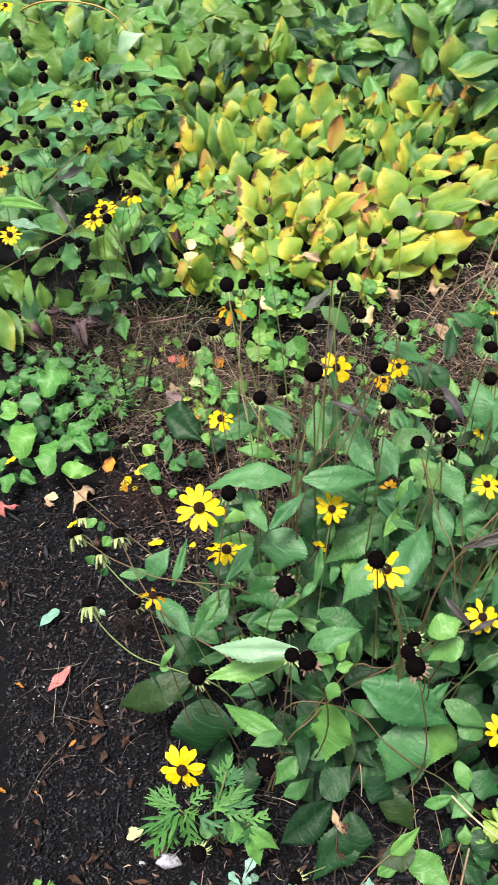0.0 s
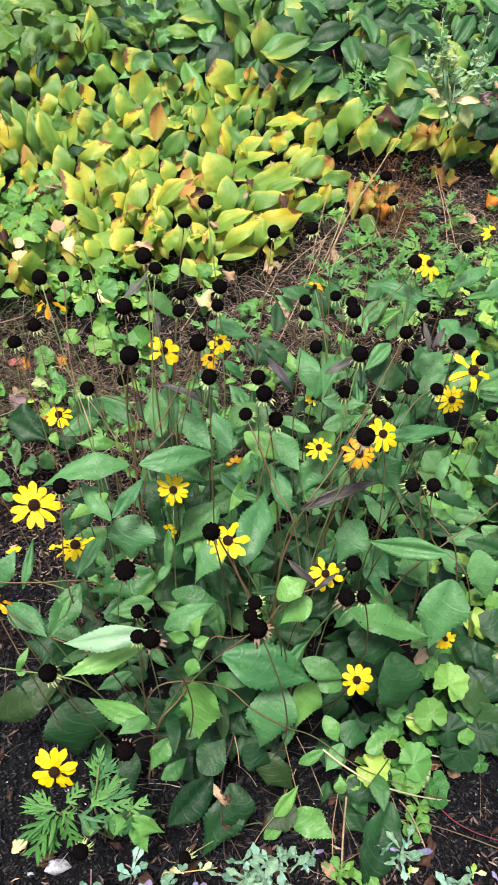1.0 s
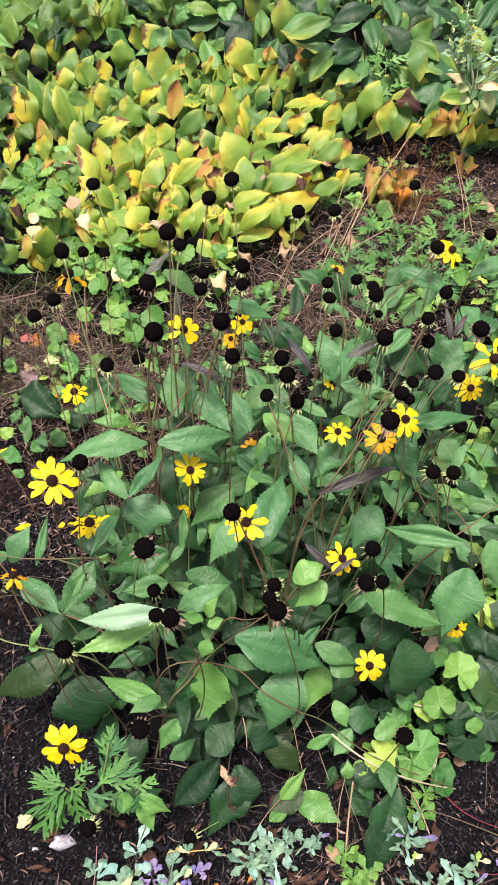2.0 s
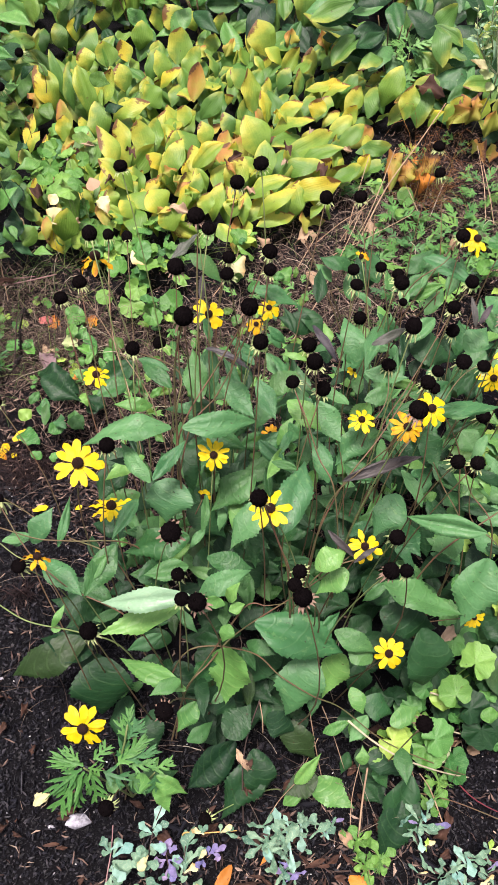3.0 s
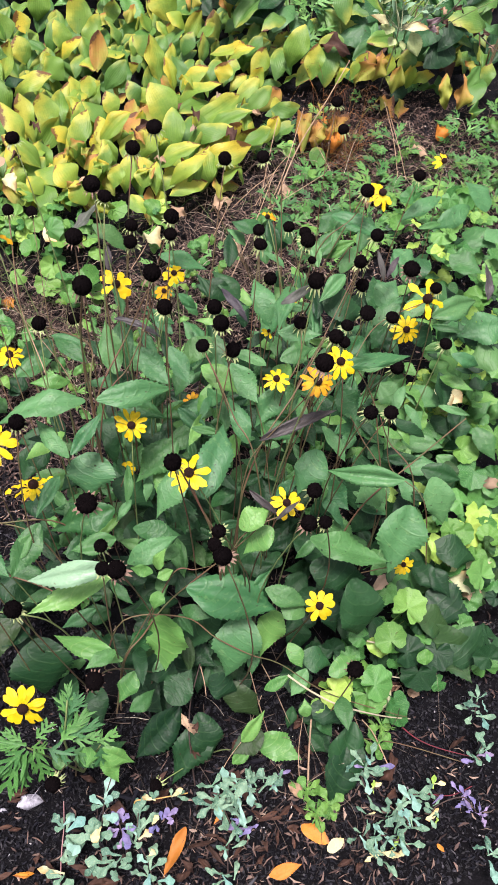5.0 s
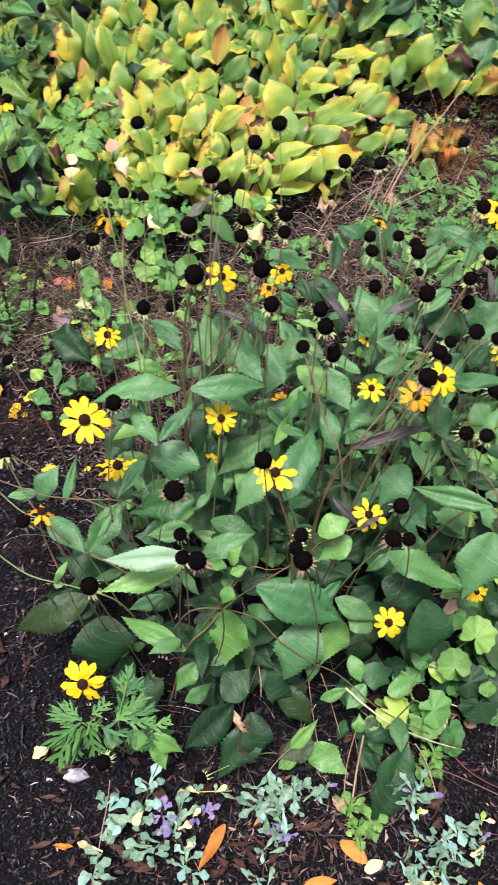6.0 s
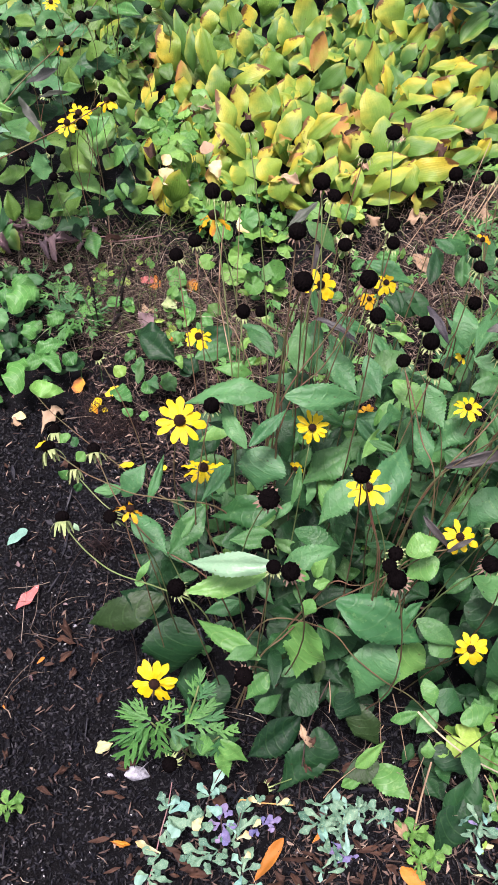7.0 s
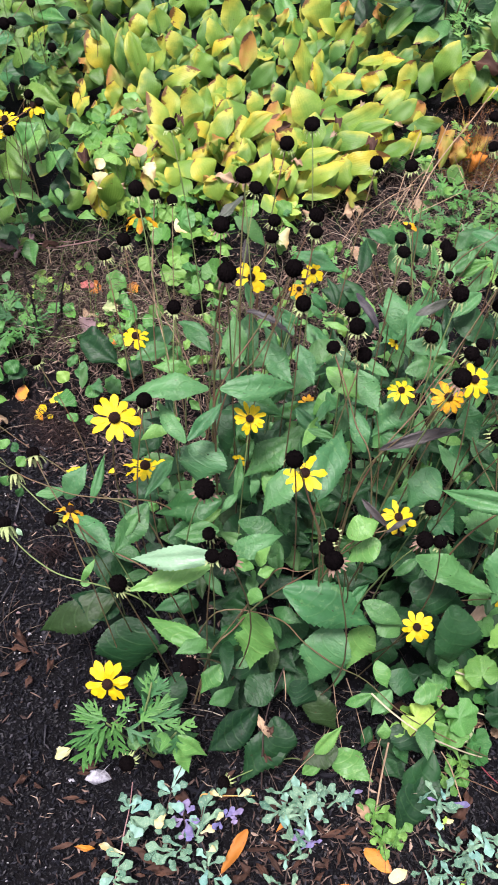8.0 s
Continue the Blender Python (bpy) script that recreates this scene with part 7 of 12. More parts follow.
wd4 = thing("broadleaf_weed", -0.60, 1.50, label="low broad-leaved weed with crowded green leaves", category="weed", group="weeds")
bush(wd4, 12, 0.06, 0.02, 0.05, 0.04, (WEED, SUSAN_DARK, SUSAN_DARK, SUSAN), EGG, (0.55, 0.75))
fern_a = thing("feathery_weed", -0.375, 1.40, label="small feathery green weed among litter", category="weed", group="weeds")
cut_spray(fern_a, 16, 0.09, 0.02, 0.06, 0.055, (CUT, SUSAN, CUT))

hosta_side = thing("hosta", -0.336, 2.429, label="hosta with lime leaves and withered brown tips among susans", category="hosta", group="hostas")
leaf(hosta_side, (-0.414, 2.478, 0.100), (-0.346, 2.612, 0.140), 0.068, HOSTA_LIME, ELLIPSE)
leaf(hosta_side, (-0.325, 2.261, 0.100), (-0.286, 2.358, 0.140), 0.048, HOSTA_GREEN, ELLIPSE)
leaf(hosta_side, (-0.344, 2.202, 0.100), (-0.291, 2.092, 0.090), 0.047, HOSTA_GREEN, ELLIPSE)
leaf(hosta_side, (-0.278, 2.104, 0.100), (-0.313, 2.165, 0.140), 0.046, HOSTA_LIME, ELLIPSE)
leaf(hosta_side, (-0.262, 2.197, 0.100), (-0.236, 2.288, 0.140), 0.036, HOSTA_YELLOW, ELLIPSE)
leaf(hosta_side, (-0.246, 2.146, 0.100), (-0.213, 2.194, 0.140), 0.032, HOSTA_YELLOW, ELLIPSE)
leaf(hosta_side, (-0.382, 2.208, 0.100), (-0.332, 2.193, 0.140), 0.040, HOSTA_GREEN, ELLIPSE)
leaf(hosta_side, (-0.327, 2.479, 0.100), (-0.312, 2.571, 0.140), 0.044, HOSTA_LIME, ELLIPSE)
leaf(hosta_side, (-0.281, 2.440, 0.100), (-0.261, 2.537, 0.140), 0.047, HOSTA_GREEN, ELLIPSE)
leaf(hosta_side, (-0.356, 2.085, 0.100), (-0.311, 2.025, 0.090), 0.045, HOSTA_LIME, ELLIPSE)
leaf(hosta_side, (-0.262, 2.016, 0.100), (-0.294, 1.986, 0.140), 0.041, HOSTA_GREEN, ELLIPSE)
leaf(hosta_side, (-0.233, 2.377, 0.100), (-0.206, 2.438, 0.140), 0.042, HOSTA_LIME, ELLIPSE)
leaf(hosta_side, (-0.341, 2.351, 0.100), (-0.365, 2.389, 0.140), 0.042, HOSTA_GREEN, ELLIPSE)
leaf(hosta_side, (-0.227, 2.050, 0.100), (-0.266, 2.109, 0.140), 0.041, HOSTA_GREEN, ELLIPSE)
leaf(hosta_side, (-0.305, 2.321, 0.100), (-0.260, 2.308, 0.090), 0.038, HOSTA_GREEN, ELLIPSE)
leaf(hosta_side, (-0.361, 2.290, 0.100), (-0.376, 2.342, 0.140), 0.041, HOSTA_GREEN, ELLIPSE)
leaf(hosta_side, (-0.284, 1.984, 0.100), (-0.245, 1.968, 0.090), 0.044, HOSTA_GREEN, ELLIPSE)
leaf(hosta_side, (-0.319, 1.954, 0.100), (-0.338, 1.893, 0.090), 0.040, HOSTA_GREEN, ELLIPSE)
leaf(hosta_side, (-0.253, 1.897, 0.100), (-0.216, 1.850, 0.090), 0.039, HOSTA_GREEN, ELLIPSE)
gap_hosta_a = thing("hosta", -0.280, 2.431, label="small green hosta tufts among susans and yellow hostas", category="hosta", group="hostas")
hosta_leaves(gap_hosta_a, 14, (HOSTA_GREEN, HOSTA_LIME, HOSTA_GREEN, SUSAN_WARM))
gap_hosta_b = thing("hosta", -0.169, 2.837, label="small green hosta tufts among susans and yellow hostas", category="hosta", group="hostas")
hosta_leaves(gap_hosta_b, 14, (HOSTA_GREEN, HOSTA_LIME, HOSTA_GREEN, SUSAN_WARM))
gap_hosta_c = thing("hosta", -0.353, 2.578, label="small green hosta tufts among susans and yellow hostas", category="hosta", group="hostas")
hosta_leaves(gap_hosta_c, 10, (HOSTA_GREEN, HOSTA_LIME, HOSTA_GREEN, SUSAN_WARM))
gap_hosta_d = thing("hosta", -0.297, 2.649, label="small green hosta tufts among susans and yellow hostas", category="hosta", group="hostas")
hosta_leaves(gap_hosta_d, 10, (HOSTA_GREEN, HOSTA_LIME, HOSTA_GREEN, SUSAN_WARM))
gap_hosta_e = thing("hosta", -0.313, 2.285, label="small green hosta tufts among susans and yellow hostas", category="hosta", group="hostas")
hosta_leaves(gap_hosta_e, 8, (HOSTA_GREEN, HOSTA_LIME, HOSTA_GREEN, SUSAN_WARM))
# withered bits caught between the hosta leaves
for k in range(34):
    clump = (h0, h1, h2, h3, h4, h5, h6, h7)[k % 8]
    foot = clump.location + Vector((rnd.uniform(-0.14, 0.14), rnd.uniform(-0.10, 0.16), rnd.uniform(0.09, 0.16)))
    turn, long = rnd.uniform(0, 6.28), rnd.uniform(0.03, 0.065)
    leaf(clump, foot, foot + Vector((math.cos(turn), math.sin(turn), rnd.uniform(-0.2, 0.6))).normalized() * long, long * rnd.uniform(0.3, 0.45), rnd.choice((HOSTA_BURNT, DRY_TAN, HOSTA_YELLOW, DRY)), WITHER)

# small weeds in the brown litter between the stems
for x, y, count in ((0.02, 1.20, 12), (0.14, 1.32, 12), (0.26, 1.24, 10), (0.36, 1.40, 14), (0.10, 1.48, 10), (0.44, 1.54, 12), (-0.08, 1.30, 10), (0.30, 1.56, 10)):
    weed = thing("broadleaf_weed", x, y, label="small mixed weed leaves among brown litter", category="weed", group="weeds")
    bush(weed, count, 0.08, 0.02, 0.08, 0.034, (WEED, SUSAN_LIGHT, SUSAN_WARM, IVY), EGG, (0.5, 0.7))
    cut_spray(weed, 4, 0.07, 0.02, 0.06, 0.04, (CUT, SUSAN_LIGHT))

fern_f = thing("feathery_weed", -0.365, 2.325, label="bright feathery weed growing between susans and hostas", category="weed", group="weeds")
cut_spray(fern_f, 10, 0.07, 0.13, 0.19, 0.07, (CUT, SUSAN_LIGHT, CUT))
stem_line(fern_f, 0.002, 0.0014, STEM_GREEN, (-0.365, 2.325, 0), (-0.365, 2.325, 0.15))

# scalloped ground ivy between the susans and the hostas
iv0 = thing("ground_ivy", -0.07, 1.85, label="ground ivy with scalloped bright green leaves", category="ground cover", group="ground ivy")
round_patch(iv0, 30, 0.13, 0.12, 0.045, (IVY, IVY, LIME_ROUND, WEED, IVY), 0.03, 0.10)
iv1 = thing("ground_ivy", 0.02, 1.74, label="ground ivy with scalloped bright green leaves", category="ground cover", group="ground ivy")
round_patch(iv1, 34, 0.13, 0.12, 0.045, (IVY, IVY, LIME_ROUND, WEED, IVY), 0.03, 0.10)
iv2 = thing("ground_ivy", 0.14, 1.72, label="ground ivy with scalloped bright green leaves", category="ground cover", group="ground ivy")
round_patch(iv2, 18, 0.1, 0.1, 0.045, (IVY, IVY, LIME_ROUND, WEED, IVY), 0.03, 0.10)
iv3 = thing("ground_ivy", 0.07, 1.5, label="ground ivy with scalloped bright green leaves", category="ground cover", group="ground ivy")
round_patch(iv3, 10, 0.07, 0.06, 0.045, (IVY, IVY, LIME_ROUND, WEED, IVY), 0.03, 0.10)
iv4 = thing("ground_ivy", 0.32, 1.7, label="ground ivy with scalloped bright green leaves", category="ground cover", group="ground ivy")
round_patch(iv4, 10, 0.06, 0.1, 0.045, (IVY, IVY, LIME_ROUND, WEED, IVY), 0.03, 0.10)
iv5 = thing("ground_ivy", -0.13, 2.12, label="ground ivy with scalloped bright green leaves", category="ground cover", group="ground ivy")
round_patch(iv5, 22, 0.11, 0.12, 0.045, (IVY, IVY, LIME_ROUND, WEED, IVY), 0.03, 0.10)
round_leaf(iv0, (-0.227, 2.089, 0.09), 0.057, IVY)
round_leaf(iv0, (-0.227, 2.013, 0.09), 0.056, IVY)
round_leaf(iv0, (-0.163, 2.001, 0.09), 0.065, IVY)
round_leaf(iv0, (-0.179, 2.124, 0.09), 0.057, IVY)
round_leaf(iv0, (-0.11, 1.9, 0.09), 0.063, IVY)
round_leaf(iv0, (-0.207, 2.17, 0.09), 0.051, IVY)
round_leaf(iv0, (-0.188, 2.293, 0.09), 0.049, IVY)
round_leaf(iv0, (-0.249, 2.042, 0.09), 0.043, IVY)
round_leaf(iv1, (-0.011, 1.623, 0.09), 0.058, IVY)
round_leaf(iv3, (0.06, 1.454, 0.09), 0.050, IVY)
round_leaf(iv1, (0.032, 1.557, 0.09), 0.057, IVY)
round_leaf(iv1, (-0.046, 1.539, 0.09), 0.043, IVY)
round_leaf(iv3, (-0.132, 1.423, 0.09), 0.036, IVY)
round_leaf(iv0, (-0.014, 1.832, 0.09), 0.062, IVY)
round_leaf(iv1, (0.062, 1.709, 0.09), 0.054, IVY)
round_leaf(iv2, (0.111, 1.876, 0.09), 0.056, IVY)
round_leaf(iv1, (0.002, 1.735, 0.09), 0.054, IVY)
round_leaf(iv0, (-0.043, 1.761, 0.09), 0.061, IVY)
round_leaf(iv1, (0.079, 1.803, 0.09), 0.052, IVY)
leaf(iv0, (-0.152, 1.756, 0.15), (-0.177, 1.758, 0.19), 0.050, CREAM, EGG)
leaf(iv0, (-0.149, 1.78, 0.19), (-0.171, 1.804, 0.2), 0.030, CREAM, EGG)
leaf(iv1, (-0.079, 1.866, 0.17), (-0.041, 1.875, 0.18), 0.043, DRY_TAN, FLAT)
leaf(iv1, (-0.04, 1.826, 0.17), (-0.028, 1.779, 0.15), 0.036, CREAM, EGG)
leaf(iv0, (-0.148, 1.746, 0.1), (-0.124, 1.746, 0.2), 0.065, HOSTA_LIME, ELLIPSE)
leaf(iv0, (-0.196, 1.78, 0.08), (-0.19, 1.827, 0.12), 0.028, HOSTA_BURNT, ELLIPSE)
leaf(iv3, (0.047, 1.69, 0.08), (0.023, 1.66, 0.08), 0.050, CREAM, EGG)
leaf(iv2, (0.274, 1.627, 0.08), (0.299, 1.578, 0.08), 0.058, CREAM, CURL)
leaf(iv2, (0.382, 1.697, 0.1), (0.364, 1.679, 0.08), 0.039, DRY_TAN, CURL)
leaf(iv2, (0.244, 1.722, 0.1), (0.291, 1.737, 0.1), 0.060, HOSTA_LIME, ELLIPSE)
leaf(iv2, (0.287, 1.716, 0.08), (0.327, 1.731, 0.1), 0.051, IVY, EGG)
leaf(iv4, (0.415, 1.625, 0.06), (0.412, 1.57, 0.05), 0.038, IVY, EGG)
round_leaf(iv0, (-0.157, 1.999, 0.2), 0.052, IVY)
stem_line(iv0, 0.0011, 0.0008, STEM_GREEN, (-0.137, 1.989, 0.0), (-0.157, 1.999, 0.2))
round_leaf(iv0, (-0.189, 1.977, 0.2), 0.045, IVY)
stem_line(iv0, 0.0011, 0.0008, STEM_GREEN, (-0.169, 1.967, 0.0), (-0.189, 1.977, 0.2))
round_leaf(iv0, (-0.122, 1.963, 0.2), 0.051, IVY)
stem_line(iv0, 0.0011, 0.0008, STEM_GREEN, (-0.102, 1.953, 0.0), (-0.122, 1.963, 0.2))
round_leaf(iv0, (-0.166, 1.923, 0.2), 0.053, IVY)
stem_line(iv0, 0.0011, 0.0008, STEM_GREEN, (-0.146, 1.913, 0.0), (-0.166, 1.923, 0.2))
round_leaf(iv0, (-0.107, 1.902, 0.2), 0.050, IVY)
stem_line(iv0, 0.0011, 0.0008, STEM_GREEN, (-0.087, 1.892, 0.0), (-0.107, 1.902, 0.2))
round_leaf(iv0, (-0.136, 1.869, 0.2), 0.050, IVY)
stem_line(iv0, 0.0011, 0.0008, STEM_GREEN, (-0.116, 1.859, 0.0), (-0.136, 1.869, 0.2))
round_leaf(iv0, (-0.179, 1.87, 0.2), 0.044, IVY)
stem_line(iv0, 0.0011, 0.0008, STEM_GREEN, (-0.159, 1.860, 0.0), (-0.179, 1.87, 0.2))
round_leaf(iv0, (-0.093, 1.843, 0.2), 0.049, IVY)
stem_line(iv0, 0.0011, 0.0008, STEM_GREEN, (-0.073, 1.833, 0.0), (-0.093, 1.843, 0.2))
round_leaf(iv0, (-0.117, 1.813, 0.2), 0.052, IVY)
stem_line(iv0, 0.0011, 0.0008, STEM_GREEN, (-0.097, 1.803, 0.0), (-0.117, 1.813, 0.2))
round_leaf(iv0, (-0.157, 1.811, 0.2), 0.046, IVY)
stem_line(iv0, 0.0011, 0.0008, STEM_GREEN, (-0.137, 1.801, 0.0), (-0.157, 1.811, 0.2))
round_leaf(iv0, (-0.202, 1.915, 0.2), 0.041, IVY)
stem_line(iv0, 0.0011, 0.0008, STEM_GREEN, (-0.182, 1.905, 0.0), (-0.202, 1.915, 0.2))
round_leaf(iv0, (-0.085, 1.943, 0.2), 0.042, IVY)
stem_line(iv0, 0.0011, 0.0008, STEM_GREEN, (-0.065, 1.933, 0.0), (-0.085, 1.943, 0.2))
round_leaf(iv0, (-0.141, 1.94, 0.2), 0.039, IVY)
stem_line(iv0, 0.0011, 0.0008, STEM_GREEN, (-0.121, 1.930, 0.0), (-0.141, 1.94, 0.2))

# round-leaved plants beside the susans
rl0 = thing("round_leaf_weed", 0.66, 0.62, label="low weed with round scalloped yellow-green leaves", category="ground cover", group="round-leaved weeds")
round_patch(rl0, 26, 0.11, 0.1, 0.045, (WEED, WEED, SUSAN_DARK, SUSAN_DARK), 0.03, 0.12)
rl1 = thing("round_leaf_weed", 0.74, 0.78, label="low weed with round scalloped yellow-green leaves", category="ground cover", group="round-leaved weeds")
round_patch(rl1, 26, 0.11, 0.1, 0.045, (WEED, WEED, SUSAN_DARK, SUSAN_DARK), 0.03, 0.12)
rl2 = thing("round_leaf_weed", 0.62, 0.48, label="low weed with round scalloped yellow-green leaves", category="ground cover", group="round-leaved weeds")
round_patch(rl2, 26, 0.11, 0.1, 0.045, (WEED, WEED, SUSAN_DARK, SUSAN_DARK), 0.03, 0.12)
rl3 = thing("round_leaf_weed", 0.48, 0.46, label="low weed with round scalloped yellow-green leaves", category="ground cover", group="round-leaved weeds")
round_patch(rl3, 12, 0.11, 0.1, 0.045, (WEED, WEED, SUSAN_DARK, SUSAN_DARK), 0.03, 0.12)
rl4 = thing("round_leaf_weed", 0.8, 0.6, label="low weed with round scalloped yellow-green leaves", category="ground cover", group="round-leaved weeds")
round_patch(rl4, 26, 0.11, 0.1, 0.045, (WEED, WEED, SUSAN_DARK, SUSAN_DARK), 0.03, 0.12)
round_leaf(rl3, (0.405, 0.407, 0.1), 0.046, LIME_ROUND)
round_leaf(rl3, (0.45, 0.392, 0.09), 0.061, IVY)
round_leaf(rl3, (0.449, 0.434, 0.12), 0.047, IVY)
round_leaf(rl2, (0.567, 0.505, 0.12), 0.054, LIME_ROUND)
round_leaf(rl3, (0.496, 0.481, 0.1), 0.033, LIME_ROUND)
round_leaf(rl3, (0.383, 0.416, 0.1), 0.028, IVY)
round_leaf(rl3, (0.361, 0.387, 0.12), 0.025, IVY)
round_leaf(rl1, (0.719, 0.911, 0.16), 0.046, LIME_ROUND)
round_leaf(rl1, (0.698, 0.879, 0.15), 0.045, LIME_ROUND)
round_leaf(rl3, (0.41, 0.47, 0.12), 0.042, SUSAN_DARK)
round_leaf(rl3, (0.371, 0.466, 0.11), 0.053, SUSAN_DARK)
round_leaf(rl3, (0.341, 0.455, 0.09), 0.057, SUSAN_DARK)
round_leaf(rl0, (0.586, 0.698, 0.2), 0.030, LIME_ROUND)
round_leaf(rl1, (0.742, 0.85, 0.12), 0.050, IVY)
round_leaf(rl1, (0.792, 0.898, 0.14), 0.046, LIME_ROUND)
round_leaf(rl0, (0.703, 0.687, 0.12), 0.047, IVY)
round_leaf(rl0, (0.67, 0.657, 0.12), 0.042, IVY)
round_leaf(rl1, (0.757, 0.752, 0.1), 0.049, IVY)
round_leaf(rl1, (0.706, 0.737, 0.14), 0.054, SUSAN_DARK)
leaf(rl2, (0.469, 0.469, 0.12), (0.518, 0.457, 0.1), 0.038, LIME_ROUND, EGG)
leaf(rl2, (0.511, 0.475, 0.12), (0.525, 0.446, 0.1), 0.038, IVY, EGG)
leaf(rl2, (0.458, 0.386, 0.06), (0.501, 0.397, 0.06), 0.034, CREAM, EGG)
leaf(rl2, (0.797, 0.919, 0.15), (0.785, 0.899, 0.12), 0.042, CREAM, EGG)
leaf(rl1, (0.67, 0.599, 0.12), (0.682, 0.562, 0.1), 0.045, CREAM, CURL)
leaf(rl1, (0.623, 0.632, 0.14), (0.649, 0.59, 0.1), 0.041, LIME_ROUND, EGG)
leaf(rl1, (0.591, 0.579, 0.1), (0.544, 0.565, 0.1), 0.061, SUSAN_DARK, EGG)
leaf(rl1, (0.711, 0.636, 0.1), (0.676, 0.618, 0.08), 0.042, CREAM, EGG)
rr0 = thing("round_leaf_weed", 0.968, 1.46, label="low weed with round scalloped green leaves", category="ground cover", group="round-leaved weeds")
round_patch(rr0, 26, 0.1, 0.1, 0.042, (WEED, IVY, SUSAN_LIGHT, WEED, LIME_ROUND), 0.04, 0.2)
rr1 = thing("round_leaf_weed", 1.006, 1.345, label="low weed with round scalloped green leaves", category="ground cover", group="round-leaved weeds")
round_patch(rr1, 26, 0.1, 0.1, 0.042, (WEED, IVY, SUSAN_LIGHT, WEED, LIME_ROUND), 0.04, 0.2)
rr2 = thing("round_leaf_weed", 0.952, 1.162, label="low weed with round scalloped green leaves", category="ground cover", group="round-leaved weeds")
round_patch(rr2, 26, 0.1, 0.1, 0.042, (WEED, IVY, SUSAN_LIGHT, WEED, LIME_ROUND), 0.04, 0.2)
rr3 = thing("round_leaf_weed", 0.885, 1.036, label="low weed with round scalloped green leaves", category="ground cover", group="round-leaved weeds")
round_patch(rr3, 26, 0.1, 0.1, 0.042, (WEED, IVY, SUSAN_LIGHT, WEED, LIME_ROUND), 0.04, 0.2)
rr4 = thing("round_leaf_weed", 0.824, 0.951, label="low weed with round scalloped green leaves", category="ground cover", group="round-leaved weeds")
round_patch(rr4, 26, 0.1, 0.1, 0.042, (WEED, IVY, SUSAN_LIGHT, WEED, LIME_ROUND), 0.04, 0.2)

round_leaf(rl1, (0.671, 0.857, 0.26), 0.057, IVY, (-0.16, -0.47, 1.0))
round_leaf(rl1, (0.661, 0.821, 0.24), 0.047, IVY, (0.16, -0.47, 1.0))
round_leaf(rl0, (0.630, 0.688, 0.20), 0.044, LIME_ROUND, (0.00, -0.41, 1.0))
round_leaf(rl1, (0.755, 0.777, 0.18), 0.057, IVY, (0.00, -0.47, 1.0))
round_leaf(rl0, (0.720, 0.678, 0.16), 0.053, WEED, (0.16, -0.23, 1.0))
round_leaf(rl0, (0.669, 0.660, 0.16), 0.035, WEED, (0.16, -0.47, 1.0))
round_leaf(rl3, (0.534, 0.483, 0.20), 0.064, IVY, (0.16, -0.29, 1.0))
round_leaf(rl3, (0.450, 0.460, 0.18), 0.036, WEED, (0.16, -0.41, 1.0))
round_leaf(rl3, (0.504, 0.453, 0.15), 0.056, IVY, (-0.16, -0.41, 1.0))
round_leaf(rl3, (0.506, 0.574, 0.20), 0.048, WEED, (-0.16, -0.41, 1.0))
round_leaf(rl3, (0.386, 0.397, 0.14), 0.055, LIME_ROUND, (0.00, -0.29, 1.0))
round_leaf(rl3, (0.461, 0.396, 0.12), 0.063, WEED, (0.16, -0.47, 1.0))
round_leaf(rl1, (0.716, 0.816, 0.18), 0.049, WEED, (-0.16, -0.47, 1.0))
round_leaf(rl0, (0.575, 0.640, 0.16), 0.046, WEED, (-0.16, -0.47, 1.0))
round_leaf(rl0, (0.705, 0.629, 0.14), 0.048, IVY, (-0.16, -0.47, 1.0))
round_leaf(rr4, (0.736, 0.937, 0.20), 0.046, IVY, (-0.16, -0.47, 1.0))
round_leaf(rl1, (0.648, 0.814, 0.18), 0.044, WEED, (-0.16, -0.47, 1.0))
round_leaf(rr4, (0.809, 0.926, 0.20), 0.052, WEED, (-0.16, -0.47, 1.0))
round_leaf(rl2, (0.648, 0.470, 0.10), 0.046, WEED, (-0.16, -0.47, 1.0))
round_leaf(rl3, (0.523, 0.539, 0.16), 0.044, WEED, (-0.16, -0.47, 1.0))
round_leaf(rl3, (0.435, 0.448, 0.12), 0.037, WEED, (-0.16, -0.47, 1.0))
round_leaf(rl3, (0.340, 0.424, 0.14), 0.036, WEED, (-0.16, -0.47, 1.0))
round_leaf(rl1, (0.769, 0.735, 0.16), 0.065, WEED, (0.00, -0.47, 1.0))
round_leaf(rl0, (0.686, 0.629, 0.14), 0.048, IVY, (-0.16, -0.47, 1.0))
round_leaf(rl1, (0.845, 0.813, 0.16), 0.057, IVY, (-0.16, -0.47, 1.0))
round_leaf(rl1, (0.746, 0.854, 0.14), 0.059, WEED, (-0.16, -0.47, 1.0))
round_leaf(rl4, (0.762, 0.671, 0.12), 0.050, LIME_ROUND, (0.00, -0.47, 1.0))
round_leaf(rl4, (0.755, 0.584, 0.10), 0.054, IVY, (-0.16, -0.47, 1.0))
round_leaf(rr4, (0.674, 0.944, 0.20), 0.051, WEED, (-0.16, -0.47, 1.0))
leaf(rr4, (0.753, 0.959, 0.24), (0.761, 0.912, 0.20), 0.051, SUSAN_LIGHT, EGG)
leaf(rr4, (0.744, 0.905, 0.22), (0.764, 0.862, 0.20), 0.039, CREAM, EGG)
leaf(rl0, (0.633, 0.618, 0.18), (0.640, 0.572, 0.14), 0.037, LIME_ROUND, EGG)
